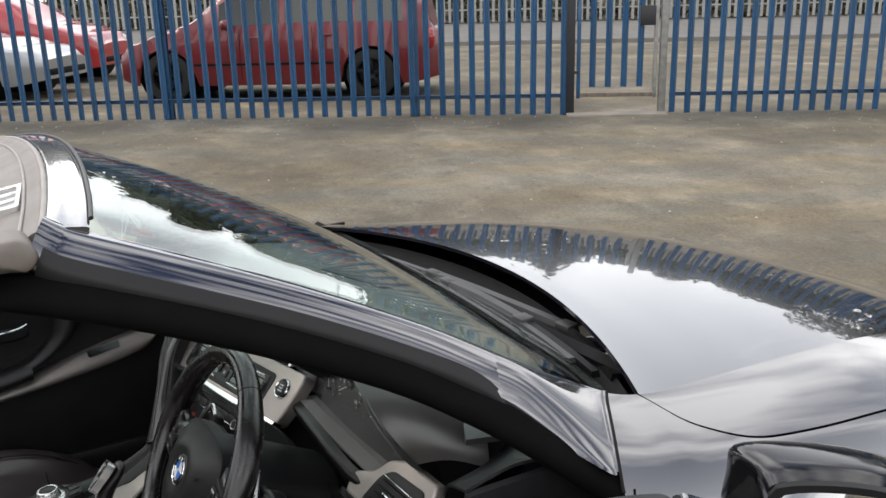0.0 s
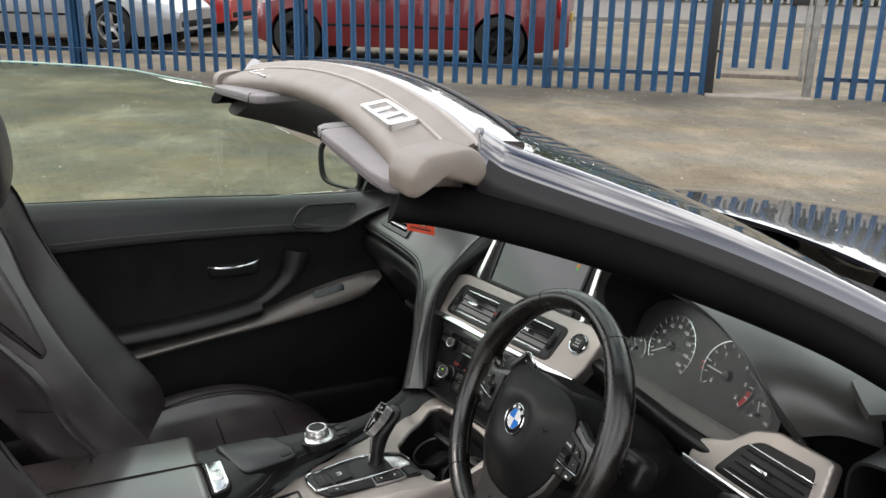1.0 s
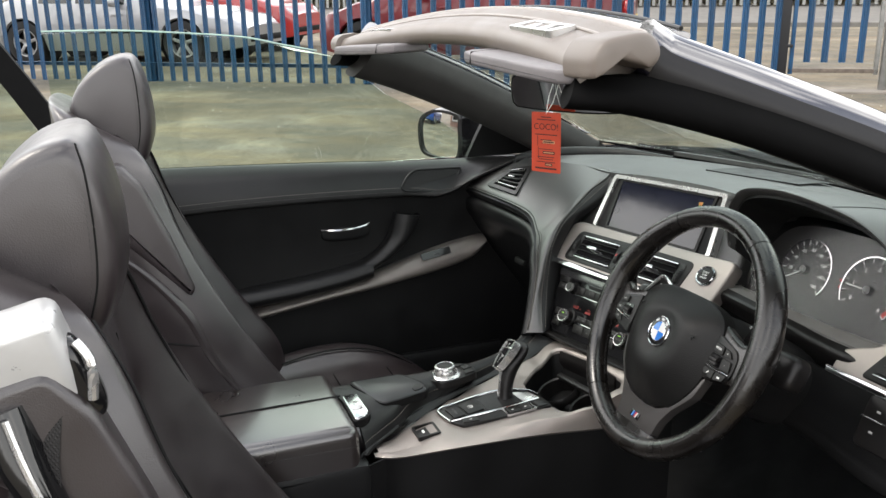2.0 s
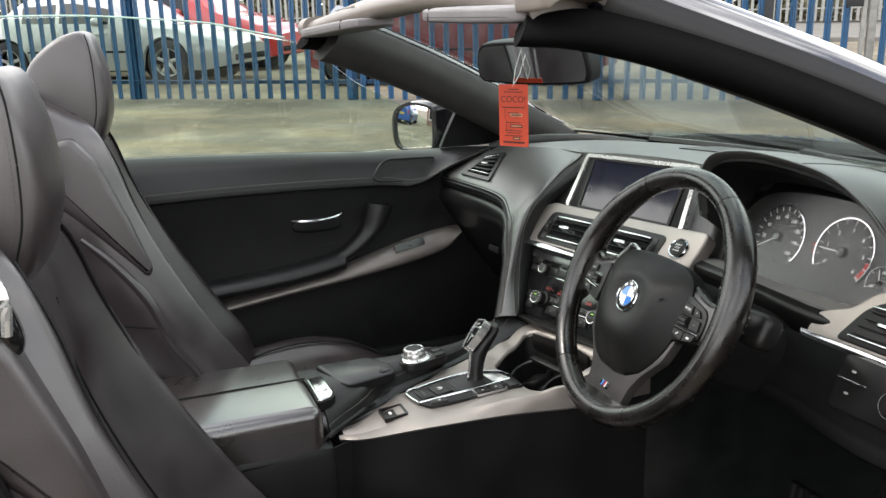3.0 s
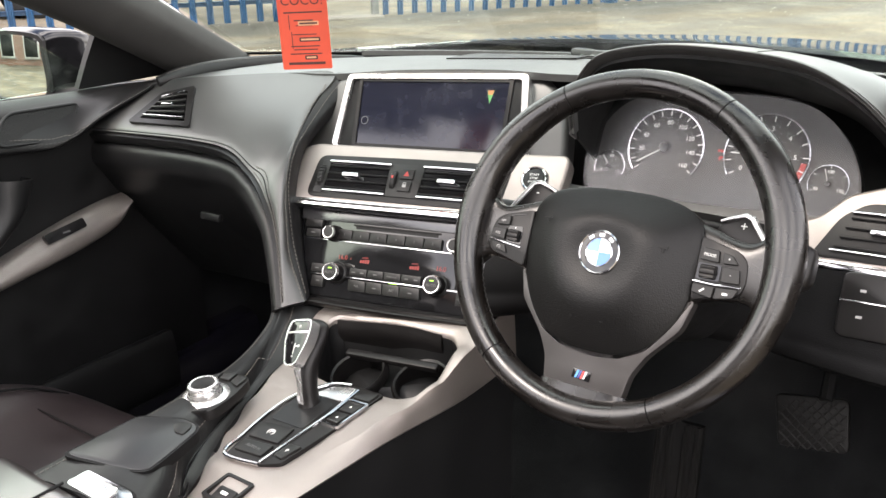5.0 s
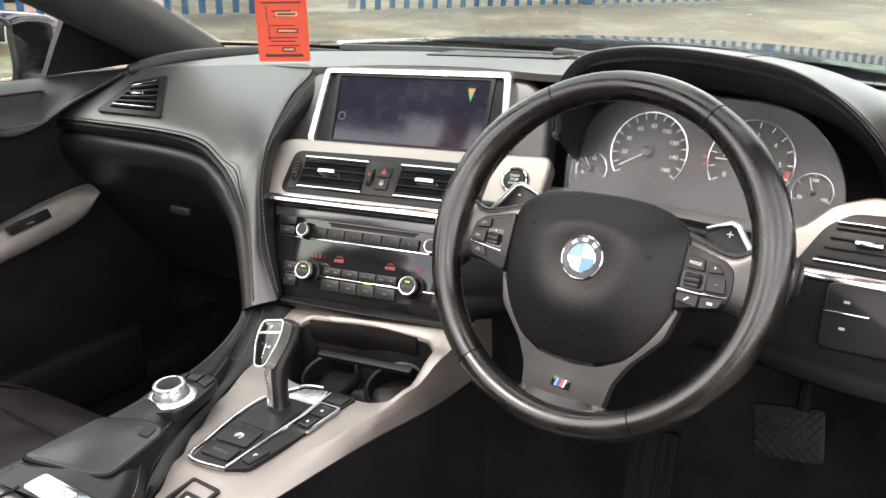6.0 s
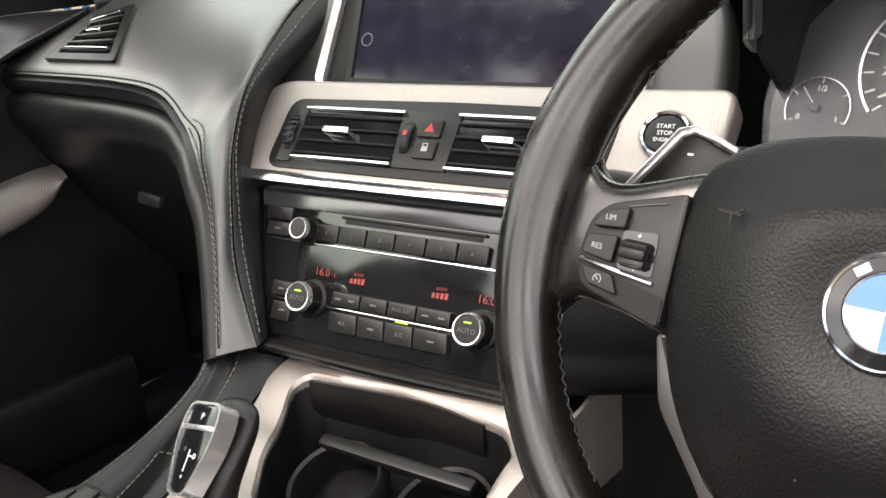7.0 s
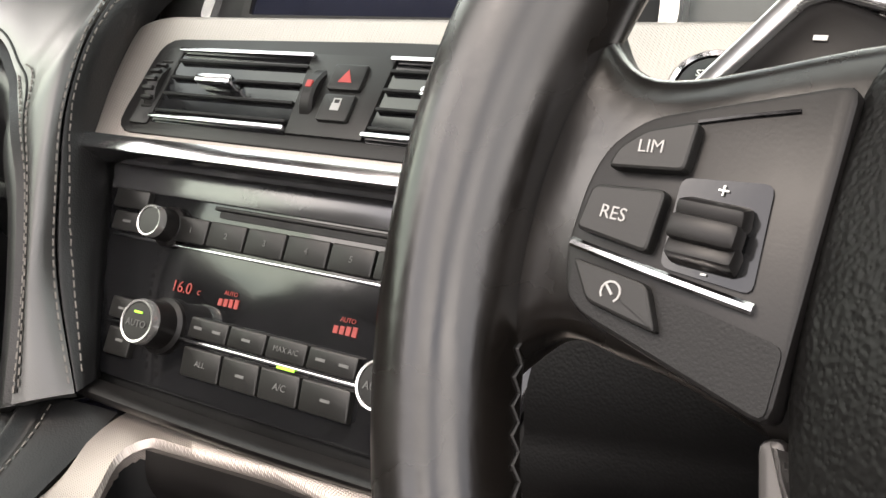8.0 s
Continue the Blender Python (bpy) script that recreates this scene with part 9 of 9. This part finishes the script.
part("rear_seat", loft([[(x, y, z + 0.02 * math.cos(x * 9)) for x in (-0.60, -0.35, -0.1, XC, 0.16, 0.41, 0.66)] for y, z in ((-0.55, 0.44), (-0.60, 0.52), (-0.85, 0.50), (-0.95, 0.56), (-1.03, 0.75), (-1.10, 0.93), (-1.16, 0.95))], 30, 50, thick=0.02), SEAT, car, "black leather rear bench")
for s in (1, -1):
    quarter = []
    for y in [-0.66 - 1.56 * i / 30 for i in range(31)]:
        k = 1 - 0.16 * max(0, (-y - 1.5) / 0.75) ** 2
        z0 = 0.24
        if abs(y + 1.43) < 0.365:
            z0 = 0.335 + math.sqrt(0.365**2 - (y + 1.43) ** 2)
        t = lerp_table([(-2.25, 0.86), (-1.9, 0.955), (-1.2, 0.985), (-0.65, 0.976)], y)
        quarter.append([(XC + s * x * k, y, z) for x, z in ((0.76, t), (0.83, t - 0.015), (0.89, t - 0.09), (0.93, max(0.72, z0 + 0.03)), (0.925, (max(0.72, z0 + 0.03) + z0) / 2), (0.90, z0))])
    part("rear_quarter", grid(quarter, thick=0.006), PAINT, car, "dark painted rear quarter")
    part("inner_side", grid([[(XC + s * x, y, z) for x, z in ((0.77, 0.975), (0.70, 0.95), (0.68, 0.70), (0.70, 0.30))] for y in (-1.15, -0.9, -0.66)], thick=0.01), LEATHER, car)
    part("tail_lamp", puff(pose(XC + s * 0.68, -2.22, 0.74, 0, 0, -s * 22), (0.36, 0.12, 0.14), 3.5), TAILRED, car)
    part("arch_liner", lathe(Matrix(((0, 0, s, XC + s * 0.60), (1, 0, 0, -1.43), (0, 1, 0, 0.335), (0, 0, 0, 1))), [(0, 0), (0.375, 0), (0.37, 0.30)], 28), RUBBER, car)
part("boot_lid", loft([[(XC + x, y - 0.03 * (1 - (x / 0.76) ** 2), z + 0.025 * (1 - (x / 0.76) ** 2)) for x in (-0.755, -0.4, 0, 0.4, 0.755)] for y, z in ((-1.12, 0.985), (-1.5, 0.985), (-1.9, 0.955), (-2.15, 0.89), (-2.25, 0.80))], 24, 30, thick=0.01), PAINT, car, "dark painted boot lid")
part("rear_bumper", loft([[(XC + x, y - 0.08 * (1 - (x / 0.78) ** 2), z) for x in (-0.78, -0.4, 0, 0.4, 0.78)] for y, z in ((-2.20, 0.80), (-2.26, 0.62), (-2.28, 0.45), (-2.20, 0.24))], 16, 30, thick=0.01), PAINT, car)
part("underbody", block(Matrix(), (1.5, 4.1, 0.05), 0.01, (XC, 0, 0.205)), RUBBER, car)

# ---- paper tag hanging from the mirror ----
TG = axes((0.0185, 0.2545, 1.081), (0.877, 0.480, 0), (0, 0, 1))
tag = part("hanging_tag", plate(TG, rounded([(-0.031, -0.055), (0.031, -0.055), (0.031, 0.052), (-0.031, 0.052)], 0.002, 2), -0.0004, 0.0004), TAG, None, smooth=False)
TAGROOT = pose(0, 0, 0, 0, -2.2, 0)
tag.matrix_basis = TAGROOT
tagged(tag, "orange printed air-freshener card hanging from the rear-view mirror", "air freshener")
part("hook", tube([(0.0185, 0.2545, 1.130), (0.0190, 0.259, 1.160), (0.0235, 0.266, 1.185), (0.0275, 0.272, 1.204), (0.0300, 0.281, 1.207), (0.0290, 0.262, 1.150), (0.0195, 0.2546, 1.132)], 0.0008, 6), WHITE, tag, "thin white string")
words("COCO!", TG @ pose(0.0, 0.026, 0.0006), 0.0160, TAGINK, tag, "print")
for v, w, h in ((0.0435, 0.022, 0.0018), (0.0390, 0.040, 0.0016), (0.0125, 0.048, 0.0018), (0.0030, 0.024, 0.0016), (-0.0030, 0.020, 0.0012), (-0.0135, 0.030, 0.0012), (-0.0275, 0.036, 0.0014), (-0.0315, 0.030, 0.0014), (-0.0365, 0.040, 0.0014), (-0.0480, 0.046, 0.0032)):
    part("print_bar", plate(TG, rect(-w / 2, v - h / 2, w / 2, v + h / 2), 0.0004, 0.0006), TAGINK, tag, smooth=False)
for v, w in ((-0.0005, 0.026), (-0.0195, 0.026), (-0.0410, 0.016)):
    part("print_box", plate(TG, rect(-w / 2 + 0.006, v - 0.0026, w / 2 + 0.006, v + 0.0026, 0.0012), 0.0004, 0.0007), TAGINK if v < -0.01 else CREAM, tag, smooth=False)
    part("print_bar", plate(TG, rect(-w / 2 + 0.008, v - 0.0010, w / 2 + 0.004, v + 0.0010), 0.0007, 0.0009), CREAM if v < -0.01 else TAGINK, tag, smooth=False)
for u, v0, v1 in ((-0.018, -0.008, 0.010), (-0.016, -0.030, -0.010)):
    part("print_bar", plate(TG, rect(u - 0.0005, v0, u + 0.0005, v1), 0.0004, 0.0006), TAGINK, tag, smooth=False)
